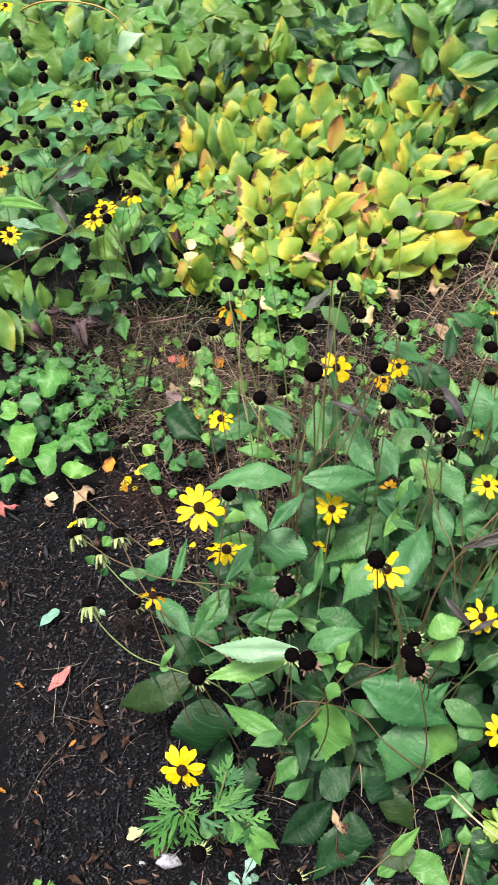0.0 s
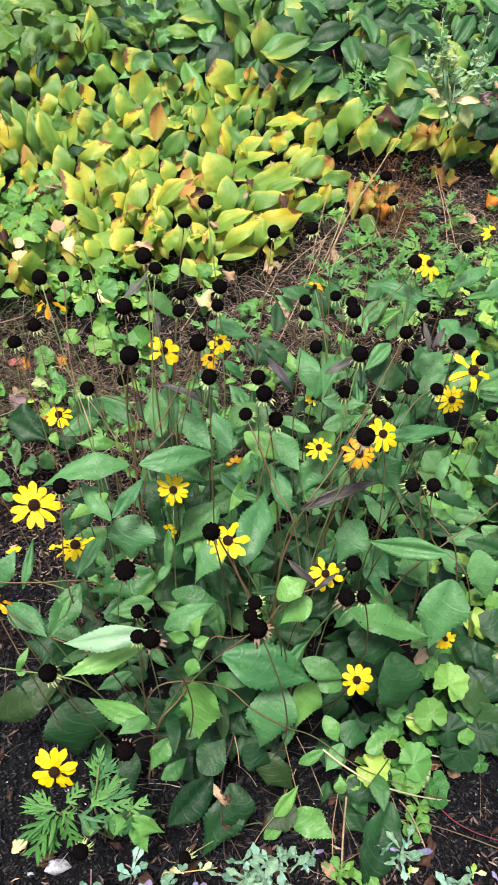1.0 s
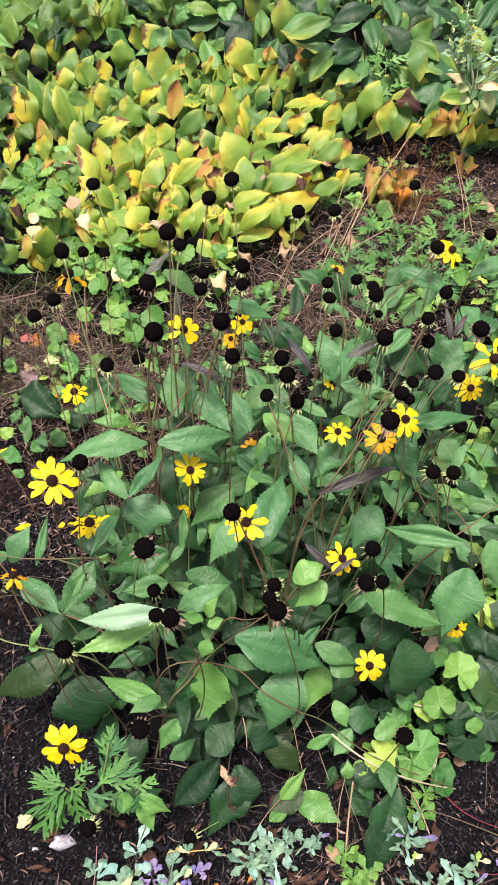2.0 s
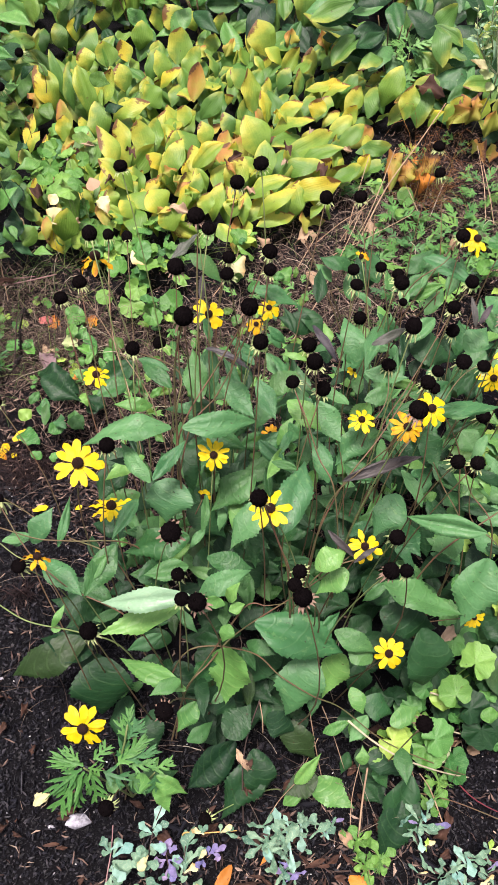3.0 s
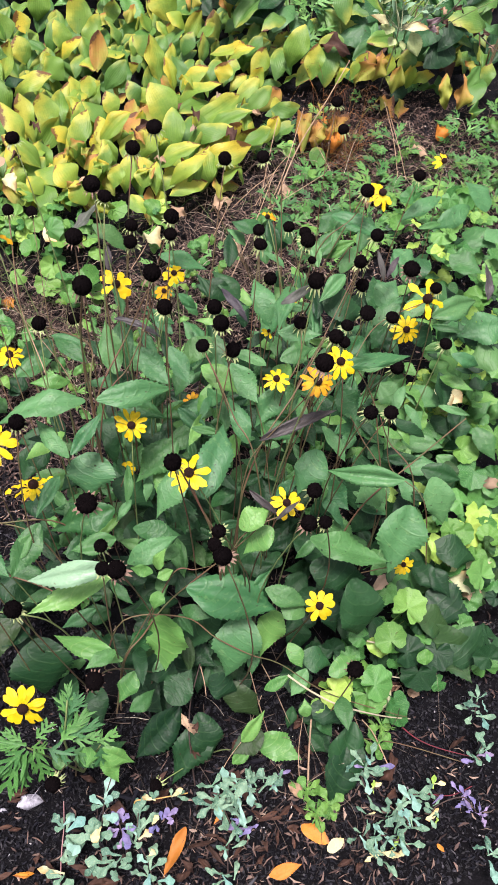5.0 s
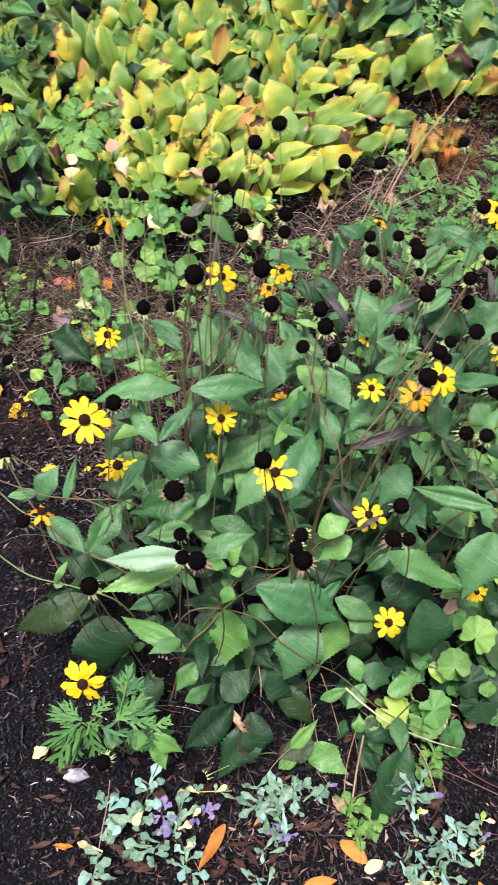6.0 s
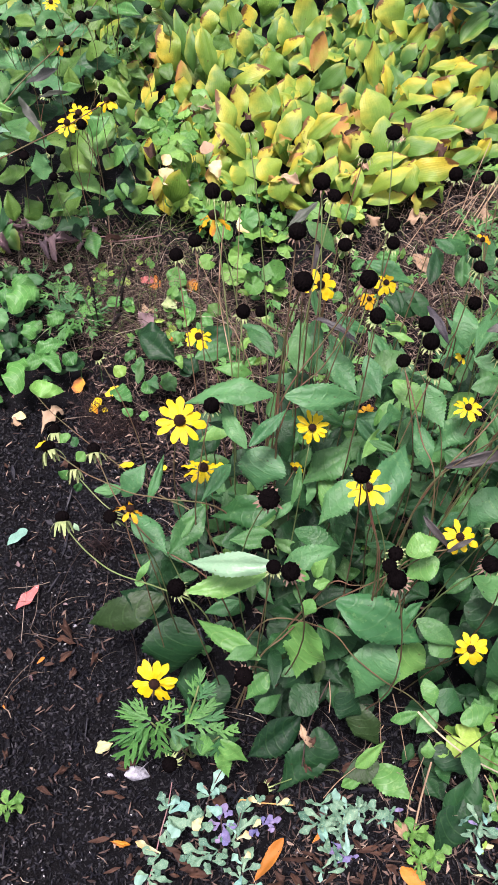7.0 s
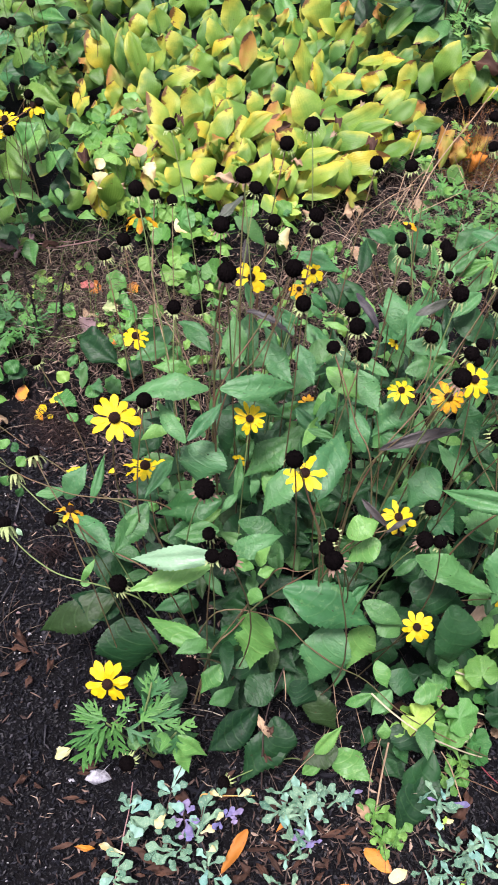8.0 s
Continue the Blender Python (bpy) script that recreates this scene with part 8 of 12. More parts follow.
leaf(rl3, (0.544, 0.420, 0.12), (0.576, 0.424, 0.12), 0.026, IVY, EGG)
leaf(rl2, (0.592, 0.473, 0.12), (0.644, 0.377, 0.06), 0.082, SUSAN_DARK, BROAD)
leaf(rl0, (0.705, 0.590, 0.09), (0.740, 0.548, 0.06), 0.051, CREAM, CURL)
leaf(rl0, (0.677, 0.572, 0.07), (0.733, 0.533, 0.05), 0.044, DRY_TAN, CURL)
leaf(rl1, (0.778, 0.712, 0.14), (0.819, 0.719, 0.14), 0.025, DRY_TAN, CURL)
leaf(rr4, (0.770, 0.901, 0.20), (0.791, 0.871, 0.20), 0.040, CREAM, EGG)
leaf(rl0, (0.655, 0.571, 0.09), (0.718, 0.534, 0.06), 0.043, CREAM, CURL)
leaf(rl3, (0.492, 0.526, 0.20), (0.519, 0.552, 0.20), 0.023, DRY_TAN, CURL)
leaf(rl3, (0.398, 0.326, 0.08), (0.349, 0.252, 0.02), 0.062, SUSAN_DARK, OVATE)

side_spots = ((1.02, 1.30, 22), (1.08, 1.45, 20), (0.95, 1.13, 22), (0.88, 0.95, 22), (0.84, 0.80, 22), (0.80, 0.68, 18), (0.74, 0.58, 14))
for x, y, count in side_spots:
    weed = thing("round_leaf_weed", x, y, label="low weed with round scalloped green leaves", category="ground cover", group="round-leaved weeds")
    round_patch(weed, count, 0.10, 0.09, 0.046, (WEED, IVY, SUSAN_LIGHT, WEED, SUSAN_DARK, LIME_ROUND), 0.03, 0.14)
for x, y in ((1.22, 1.62), (1.32, 1.72), (1.18, 1.80), (1.38, 1.86), (1.28, 1.95), (1.44, 1.72), (1.12, 1.58), (1.05, 1.92), (1.45, 2.0)):
    weed = thing("feathery_weed", x, y, label="small feathery green weed on bare soil", category="weed", group="weeds")
    cut_spray(weed, 13, 0.09, 0.015, 0.06, 0.05, (CUT, CUT, WEED, SUSAN_WARM))
    bush(weed, 5, 0.07, 0.015, 0.05, 0.03, (WEED, IVY, SUSAN_WARM), EGG)

# feathery plant under the front flower
cutp = thing("feathery_plant", -0.04, 0.40, label="bright green plant with deeply cut feathery leaves", category="garden plant")
leaf(cutp, (-0.085, 0.393, 0.250), (-0.138, 0.410, 0.220), 0.047, CUT, CUT_FINE)
leaf(cutp, (-0.085, 0.390, 0.250), (-0.133, 0.418, 0.240), 0.040, CUT, CUT_FINE)
leaf(cutp, (-0.087, 0.387, 0.250), (-0.145, 0.373, 0.200), 0.053, CUT, CUT_FINE)
leaf(cutp, (-0.085, 0.385, 0.240), (-0.142, 0.347, 0.170), 0.055, CUT, CUT_FINE)
leaf(cutp, (-0.083, 0.385, 0.230), (-0.114, 0.350, 0.170), 0.046, CUT, CUT_FINE)
leaf(cutp, (-0.076, 0.385, 0.240), (-0.070, 0.353, 0.180), 0.053, CUT, CUT_FINE)
leaf(cutp, (-0.078, 0.387, 0.250), (-0.060, 0.385, 0.230), 0.042, CUT, CUT_FINE)
leaf(cutp, (-0.071, 0.397, 0.250), (-0.043, 0.416, 0.260), 0.036, CUT, CUT_FINE)
leaf(cutp, (-0.089, 0.394, 0.260), (-0.111, 0.416, 0.270), 0.031, CUT, CUT_FINE)
leaf(cutp, (-0.062, 0.390, 0.210), (-0.024, 0.373, 0.190), 0.056, SUSAN_UPPER, CUT_LEAF)
leaf(cutp, (-0.039, 0.388, 0.240), (-0.001, 0.409, 0.260), 0.046, CUT, CUT_LEAF)
leaf(cutp, (-0.035, 0.394, 0.240), (-0.022, 0.417, 0.280), 0.040, SUSAN_UPPER, CUT_LEAF)
leaf(cutp, (-0.028, 0.397, 0.250), (0.012, 0.415, 0.270), 0.040, CUT, CUT_LEAF)
leaf(cutp, (-0.027, 0.392, 0.240), (0.023, 0.405, 0.240), 0.044, SUSAN_UPPER, CUT_LEAF)
leaf(cutp, (-0.023, 0.387, 0.230), (0.019, 0.388, 0.220), 0.042, CUT, CUT_LEAF)
leaf(cutp, (-0.018, 0.410, 0.280), (-0.000, 0.432, 0.300), 0.036, SUSAN_UPPER, CUT_LEAF)
leaf(cutp, (-0.022, 0.414, 0.280), (-0.030, 0.439, 0.300), 0.034, CUT, CUT_LEAF)
leaf(cutp, (-0.020, 0.418, 0.280), (0.016, 0.422, 0.290), 0.032, SUSAN_UPPER, CUT_LEAF)
leaf(cutp, (-0.016, 0.419, 0.290), (-0.012, 0.447, 0.310), 0.030, CUT, CUT_LEAF)
leaf(cutp, (-0.029, 0.385, 0.200), (-0.003, 0.367, 0.160), 0.043, SUSAN_UPPER, CUT_LEAF)
leaf(cutp, (0.009, 0.383, 0.210), (0.042, 0.394, 0.200), 0.041, CUT, CUT_LEAF)
leaf(cutp, (0.011, 0.380, 0.190), (0.004, 0.364, 0.150), 0.042, SUSAN_UPPER, CUT_LEAF)
leaf(cutp, (0.011, 0.381, 0.180), (0.056, 0.360, 0.140), 0.031, SUSAN_LIGHT, BROAD)
leaf(cutp, (0.014, 0.375, 0.170), (0.026, 0.341, 0.120), 0.033, SUSAN_LIGHT, BROAD)
leaf(cutp, (-0.025, 0.382, 0.180), (0.009, 0.373, 0.170), 0.031, SUSAN_LIGHT, BROAD)
leaf(cutp, (-0.064, 0.383, 0.170), (-0.034, 0.375, 0.170), 0.028, SUSAN_LIGHT, BROAD)
stem_line(cutp, 0.002, 0.0013, STEM_GREEN, (-0.04, 0.40, 0), (-0.086, 0.390, 0.240))
stem_line(cutp, 0.002, 0.0013, STEM_GREEN, (-0.04, 0.40, 0), (-0.038, 0.393, 0.200), (-0.022, 0.410, 0.280), (-0.016, 0.424, 0.300))
stem_line(cutp, 0.002, 0.0013, STEM_GREEN, (-0.04, 0.40, 0), (0.011, 0.384, 0.190))

# long leaning stems
stem_line(pa, 0.0013, 0.0008, STEM_GREEN, (0.017, 0.514, 0.19), (-0.015, 0.515, 0.36), (-0.066, 0.517, 0.42), (-0.124, 0.529, 0.44), (-0.159, 0.553, 0.44), (-0.184, 0.577, 0.44), (-0.202, 0.602, 0.43), (-0.208, 0.613, 0.43))
stem_line(pa, 0.0012, 0.0008, STEM, (0.027, 0.593, 0.25), (-0.014, 0.621, 0.42), (-0.075, 0.663, 0.42), (-0.111, 0.694, 0.41), (-0.156, 0.748, 0.38), (-0.218, 0.823, 0.33), (-0.298, 0.919, 0.28), (-0.342, 0.977, 0.26))
stem_line(pa, 0.0013, 0.0008, STEM, (0.064, 0.648, 0.23), (0.017, 0.650, 0.40), (-0.073, 0.653, 0.43), (-0.117, 0.656, 0.44), (-0.157, 0.669, 0.45), (-0.186, 0.684, 0.45), (-0.220, 0.709, 0.45), (-0.240, 0.722, 0.45))
stem_line(pa, 0.0012, 0.0008, STEM, (0.042, 0.525, 0.21), (0.002, 0.544, 0.38), (-0.070, 0.578, 0.42), (-0.088, 0.586, 0.44), (-0.119, 0.617, 0.45), (-0.139, 0.645, 0.46), (-0.158, 0.681, 0.47), (-0.170, 0.705, 0.47))
stem_line(pa, 0.0010, 0.0008, STEM_GREEN, (-0.032, 0.571, 0.23), (-0.072, 0.596, 0.40), (-0.121, 0.627, 0.42), (-0.150, 0.638, 0.43), (-0.183, 0.668, 0.44), (-0.202, 0.690, 0.44))
stem_line(pa, 0.0010, 0.0008, STEM, (-0.076, 0.507, 0.23), (-0.089, 0.533, 0.40), (-0.102, 0.559, 0.44), (-0.111, 0.580, 0.48), (-0.110, 0.591, 0.50))
seed_head(pa, (-0.244, 0.728, 0.45), 0.0205, (-0.35, 0.75, 0.35), bare_stem=True)
seed_head(pa, (-0.248, 0.782, 0.42), 0.0153, (-0.1, 0.7, 0.6), bare_stem=True)
seed_head(pa, (-0.172, 0.71, 0.47), 0.0184, (-0.15, 0.85, 0.35), bare_stem=True)
seed_head(pa, (-0.204, 0.7, 0.44), 0.0170, (-0.1, 0.9, 0.3), bare_stem=True)
seed_head(pa, (-0.212, 0.621, 0.43), 0.0196, (-0.1, 0.8, 0.5), bare_stem=True)
leaf(pa, (-0.223, 0.773, 0.42), (-0.242, 0.764, 0.41), 0.016, SUSAN_LIGHT, EGG)
leaf(pa, (-0.209, 0.764, 0.42), (-0.223, 0.76, 0.41), 0.018, SUSAN, EGG)
leaf(pa, (-0.195, 0.734, 0.43), (-0.207, 0.722, 0.42), 0.019, SUSAN_LIGHT)
leaf(pa, (-0.212, 0.694, 0.44), (-0.226, 0.692, 0.42), 0.019, SUSAN_LIGHT)
leaf(pa, (-0.193, 0.679, 0.43), (-0.204, 0.676, 0.41), 0.014, SUSAN)
leaf(pa, (-0.194, 0.611, 0.43), (-0.187, 0.604, 0.42), 0.008, SUSAN_PALE)
leaf(pa, (-0.131, 0.669, 0.43), (-0.175, 0.67, 0.42), 0.022, SUSAN_UPPER)
leaf(pa, (-0.131, 0.662, 0.42), (-0.095, 0.695, 0.46), 0.035, SUSAN_UPPER)
leaf(pa, (-0.097, 0.519, 0.44), (-0.077, 0.541, 0.46), 0.011, SUSAN_LIGHT, LANCE)
leaf(pa, (-0.087, 0.519, 0.43), (-0.101, 0.521, 0.43), 0.011, SUSAN_LIGHT, LANCE)
stem_line(pc, 0.0017, 0.0009, STEM, (0.036, 0.454, 0.10), (0.070, 0.475, 0.27), (0.104, 0.496, 0.30), (0.151, 0.523, 0.34), (0.250, 0.530, 0.45), (0.306, 0.545, 0.50))
stem_line(pc, 0.0016, 0.0010, STEM, (0.263, 0.602, 0.25), (0.277, 0.615, 0.42), (0.295, 0.632, 0.48), (0.317, 0.638, 0.55), (0.363, 0.675, 0.58), (0.429, 0.750, 0.60))
stem_line(pc, 0.0016, 0.0010, STEM, (0.229, 0.517, 0.33), (0.218, 0.527, 0.50), (0.200, 0.543, 0.58), (0.181, 0.545, 0.66))
stem_line(pa, 0.0017, 0.0012, STEM, (0.090, 0.686, 0.33), (0.091, 0.705, 0.50), (0.092, 0.730, 0.56), (0.096, 0.738, 0.68), (0.109, 0.726, 0.77))
stem_line(pb, 0.0014, 0.0010, STEM, (0.134, 0.847, 0.41), (0.136, 0.867, 0.58), (0.139, 0.901, 0.66), (0.147, 0.938, 0.75))
stem_line(pb, 0.0014, 0.0010, STEM, (0.068, 0.711, 0.38), (0.096, 0.737, 0.55), (0.155, 0.792, 0.62), (0.191, 0.793, 0.70))
stem_line(pd, 0.0011, 0.0008, STEM, (0.522, 0.579, 0.23), (0.505, 0.614, 0.40), (0.478, 0.669, 0.45), (0.456, 0.679, 0.50))
stem_line(pd, 0.0016, 0.0010, STEM, (0.416, 0.574, 0.21), (0.455, 0.586, 0.38), (0.548, 0.615, 0.45), (0.623, 0.638, 0.50))
stem_line(pd, 0.0014, 0.0008, STEM, (0.574, 0.584, 0.23), (0.551, 0.616, 0.40), (0.521, 0.657, 0.44), (0.499, 0.666, 0.50))
stem_line(pe, 0.0012, 0.0008, STEM, (0.497, 1.087, 0.28), (0.535, 1.093, 0.45), (0.595, 1.103, 0.50), (0.620, 1.112, 0.54))
stem_line(pg, 0.0019, 0.0016, STEM_DRY, (0.32, 0.279, 0.02), (0.334, 0.331, 0.05), (0.345, 0.371, 0.1))
stem_line(pg, 0.0012, 0.001, STEM_DRY, (0.464, 0.292, 0.02), (0.45, 0.336, 0.05), (0.429, 0.354, 0.09))
stem_line(pg, 0.001, 0.0008, STEM, (0.596, 0.261, 0.02), (0.494, 0.315, 0.03), (0.422, 0.339, 0.04))
stem_line(qa, 0.0016, 0.001, STEM_DRY, (-0.301, 1.625, 0.02), (-0.313, 1.714, 0.1), (-0.31, 1.698, 0.24), (-0.312, 1.61, 0.4))
stem_line(qa, 0.0016, 0.001, STEM, (-0.518, 1.411, 0.42), (-0.395, 1.457, 0.46), (-0.3, 1.474, 0.5), (-0.237, 1.553, 0.5))
stem_line(qb, 0.0016, 0.001, STEM, (-0.481, 1.627, 0.44), (-0.438, 1.707, 0.46), (-0.35, 1.866, 0.48), (-0.306, 2.131, 0.46))
stem_line(pc, 0.0012, 0.0008, STEM, (0.033, 0.499, 0.19), (0.080, 0.498, 0.36), (0.167, 0.496, 0.33), (0.208, 0.466, 0.30), (0.254, 0.441, 0.27), (0.300, 0.430, 0.23), (0.374, 0.393, 0.15), (0.484, 0.359, 0.07), (0.521, 0.355, 0.03))
stem_line(pa, 0.0012, 0.0003, STEM, (0.076, 0.722, 0.29), (0.078, 0.723, 0.46), (0.082, 0.725, 0.54), (0.091, 0.729, 0.62), (0.097, 0.734, 0.70))
stem_line(pc, 0.0010, 0.0008, STEM, (0.266, 0.592, 0.28), (0.272, 0.598, 0.45), (0.278, 0.604, 0.50), (0.292, 0.611, 0.55), (0.331, 0.619, 0.60), (0.357, 0.610, 0.66), (0.368, 0.599, 0.72))
stem_line(pc, 0.0012, 0.0008, STEM, (0.308, 0.573, 0.38), (0.292, 0.611, 0.55), (0.275, 0.652, 0.58), (0.261, 0.689, 0.62), (0.249, 0.730, 0.64))
stem_line(pc, 0.0013, 0.0009, STEM, (0.237, 0.519, 0.31), (0.224, 0.534, 0.48), (0.207, 0.554, 0.54), (0.199, 0.580, 0.57))
stem_line(pc, 0.0012, 0.0008, STEM, (0.209, 0.519, 0.31), (0.256, 0.528, 0.48), (0.321, 0.540, 0.50), (0.323, 0.547, 0.51))
stem_line(pc, 0.0015, 0.0003, STEM, (0.044, 0.454, 0.11), (0.065, 0.463, 0.28), (0.102, 0.480, 0.36), (0.137, 0.498, 0.42), (0.158, 0.509, 0.45))
stem_line(pc, 0.0015, 0.0003, STEM, (0.113, 0.521, 0.28), (0.159, 0.511, 0.45), (0.188, 0.505, 0.46), (0.212, 0.496, 0.48))
stem_line(pk, 0.0011, 0.0008, STEM, (0.582, 0.540, 0.23), (0.552, 0.570, 0.40), (0.507, 0.616, 0.44), (0.491, 0.629, 0.55))
stem_line(pk, 0.0013, 0.0009, STEM, (0.513, 0.611, 0.19), (0.510, 0.630, 0.36), (0.504, 0.663, 0.44), (0.491, 0.689, 0.52), (0.452, 0.735, 0.59))
stem_line(pd, 0.0013, 0.0009, STEM, (0.443, 0.657, 0.29), (0.445, 0.677, 0.46), (0.452, 0.735, 0.59))
stem_line(pd, 0.0011, 0.0008, STEM, (0.369, 0.663, 0.33), (0.407, 0.694, 0.50), (0.470, 0.745, 0.52), (0.535, 0.809, 0.54), (0.635, 0.850, 0.53))
stem_line(pd, 0.0010, 0.0008, STEM, (0.340, 0.709, 0.33), (0.365, 0.731, 0.50), (0.398, 0.761, 0.55), (0.424, 0.843, 0.53))
stem_line(pd, 0.0010, 0.0008, STEM, (0.357, 0.705, 0.33), (0.388, 0.738, 0.50), (0.444, 0.797, 0.54), (0.533, 0.903, 0.58))
stem_line(pd, 0.0010, 0.0003, STEM, (0.345, 0.683, 0.31), (0.330, 0.718, 0.48), (0.303, 0.781, 0.54), (0.270, 0.804, 0.58))
stem_line(pb, 0.0012, 0.0008, STEM, (0.075, 0.710, 0.38), (0.109, 0.739, 0.55), (0.153, 0.776, 0.58), (0.195, 0.802, 0.66), (0.197, 0.783, 0.73))
stem_line(pb, 0.0014, 0.0010, STEM, (0.085, 0.735, 0.38), (0.093, 0.766, 0.55), (0.103, 0.806, 0.60), (0.043, 0.816, 0.64))
stem_line(pa, 0.0012, 0.0008, STEM_DRY, (0.030, 0.880, 0.25), (0.022, 0.917, 0.42), (0.002, 1.010, 0.50), (0.014, 1.094, 0.61))
stem_line(pa, 0.0012, 0.0003, STEM_DRY, (0.075, 0.910, 0.23), (0.054, 0.931, 0.40), (0.002, 0.984, 0.50), (-0.035, 1.040, 0.55))
dead_a = thing("dead_stalk", 0.14, 0.335, label="dead brown stalk with a curled withered leaf", category="twig", group="dead stems")
stem_line(dead_a, 0.0016, 0.001, STEM_DARK, (0.14, 0.335, 0.01), (0.142, 0.366, 0.07), (0.146, 0.397, 0.12), (0.157, 0.429, 0.16), (0.181, 0.469, 0.2))
stem_line(dead_a, 0.001, 0.0007, STEM_DRY, (0.181, 0.468, 0.19), (0.183, 0.448, 0.17), (0.182, 0.432, 0.15))
leaf(dead_a, (0.146, 0.397, 0.12), (0.138, 0.421, 0.13), 0.013, DRY_TAN, CURL)
leaf(dead_a, (0.138, 0.41, 0.12), (0.163, 0.391, 0.1), 0.014, DRY_TAN, CURL)
leaf(dead_a, (0.153, 0.391, 0.11), (0.162, 0.405, 0.12), 0.011, DRY, CURL)
leaf(dead_a, (0.143, 0.379, 0.09), (0.153, 0.364, 0.06), 0.011, DRY, CURL)
stem_line(dead_a, 0.0009, 0.0006, STEM_DRY, (0.312, 0.299, 0.01), (0.318, 0.34, 0.06), (0.332, 0.378, 0.12))
stem_line(dead_a, 0.0009, 0.0006, STEM_DRY, (0.276, 0.446, 0.2), (0.293, 0.425, 0.14), (0.314, 0.384, 0.06))
stem_line(dead_a, 0.0009, 0.0006, STEM_DRY, (0.234, 0.376, 0.02), (0.241, 0.387, 0.05), (0.275, 0.428, 0.1))
stem_line(dead_a, 0.0009, 0.0006, STEM_DRY, (0.255, 0.446, 0.2), (0.268, 0.401, 0.1), (0.28, 0.356, 0.03))
stem_line(dead_a, 0.0009, 0.0006, STEM_DRY, (0.179, 0.333, 0.02), (0.2, 0.35, 0.06), (0.224, 0.362, 0.1))
stem_line(dead_a, 0.0009, 0.0006, STEM_DRY, (0.427, 0.339, 0.02), (0.411, 0.378, 0.08), (0.401, 0.403, 0.12))
stem_line(dead_a, 0.0009, 0.0006, STEM_DRY, (0.435, 0.33, 0.02), (0.428, 0.358, 0.05), (0.411, 0.382, 0.1))

# dead stems lying and standing between the plants
twig_a = thing("dead_twig", -0.457, 1.665, label="long purplish dead stem with shrivelled leaves lying on soil", category="twig", group="dead stems")
stem_line(twig_a, 0.0026, 0.0017, STEM_MAUVE, (-0.752, 1.67, 0.052), (-0.626, 1.671, 0.057), (-0.533, 1.672, 0.062), (-0.39, 1.642, 0.062), (-0.285, 1.645, 0.057), (-0.174, 1.675, 0.052))
leaf(twig_a, (-0.6, 1.659, 0.062), (-0.549, 1.608, 0.042), 0.026, DRY_MAUVE, CURL)
leaf(twig_a, (-0.482, 1.643, 0.062), (-0.45, 1.587, 0.042), 0.018, DRY_MAUVE, CURL)
leaf(twig_a, (-0.655, 1.666, 0.062), (-0.628, 1.656, 0.042), 0.019, DRY_MAUVE, CURL)
leaf(twig_a, (-0.577, 1.663, 0.062), (-0.508, 1.665, 0.082), 0.015, DRY_MAUVE, CURL)
leaf(twig_a, (-0.674, 1.697, 0.072), (-0.667, 1.651, 0.052), 0.020, DRY_MAUVE, CURL)
leaf(twig_a, (-0.451, 1.642, 0.062), (-0.39, 1.648, 0.052), 0.018, DRY_MAUVE, CURL)
leaf(twig_a, (-0.328, 1.626, 0.062), (-0.27, 1.65, 0.062), 0.013, DRY, CURL)
leaf(twig_a, (-0.673, 1.629, 0.052), (-0.636, 1.62, 0.042), 0.025, DRY_MAUVE, CURL)
leaf(twig_a, (-0.544, 1.664, 0.072), (-0.483, 1.682, 0.082), 0.012, DRY_MAUVE, CURL)
stem_line(twig_a, 0.0015, 0.001, STEM_MAUVE, (-0.748, 1.654, 0.052), (-0.592, 1.651, 0.057), (-0.464, 1.627, 0.062), (-0.346, 1.653, 0.062), (-0.228, 1.673, 0.052))
leaf(twig_a, (-0.564, 1.672, 0.067), (-0.596, 1.634, 0.052), 0.015, DRY_MAUVE, CURL)
leaf(twig_a, (-0.503, 1.655, 0.067), (-0.503, 1.726, 0.052), 0.014, DRY_MAUVE, CURL)
leaf(twig_a, (-0.470, 1.647, 0.067), (-0.429, 1.567, 0.052), 0.022, DRY_MAUVE, CURL)
leaf(twig_a, (-0.449, 1.638, 0.067), (-0.434, 1.687, 0.052), 0.014, DRY_MAUVE, CURL)
leaf(twig_a, (-0.398, 1.630, 0.067), (-0.377, 1.674, 0.052), 0.015, DRY_MAUVE, CURL)
leaf(twig_a, (-0.369, 1.631, 0.067), (-0.385, 1.601, 0.052), 0.013, DRY_MAUVE, CURL)
leaf(twig_a, (-0.582, 1.689, 0.067), (-0.547, 1.723, 0.052), 0.012, DRY_MAUVE, CURL)
leaf(twig_a, (-0.533, 1.663, 0.067), (-0.518, 1.625, 0.052), 0.010, DRY_MAUVE, CURL)
leaf(twig_a, (-0.344, 1.635, 0.067), (-0.341, 1.692, 0.052), 0.012, DRY_MAUVE, CURL)
twig_b = thing("dead_twig", -0.292, 1.409, label="thin black dead stems standing in brown litter", category="twig", group="dead stems")
stem_line(twig_b, 0.0021, 0.0012, STEM_DARK, (-0.305, 1.343, 0.01), (-0.319, 1.382, 0.06), (-0.334, 1.401, 0.1))
stem_line(twig_b, 0.0021, 0.0009, STEM_DARK, (-0.277, 1.348, 0.01), (-0.26, 1.38, 0.08), (-0.245, 1.415, 0.14), (-0.23, 1.428, 0.16), (-0.228, 1.424, 0.13))
stem_line(twig_b, 0.0021, 0.0009, STEM_DARK, (-0.422, 1.674, 0.02), (-0.426, 1.686, 0.08), (-0.431, 1.719, 0.12))
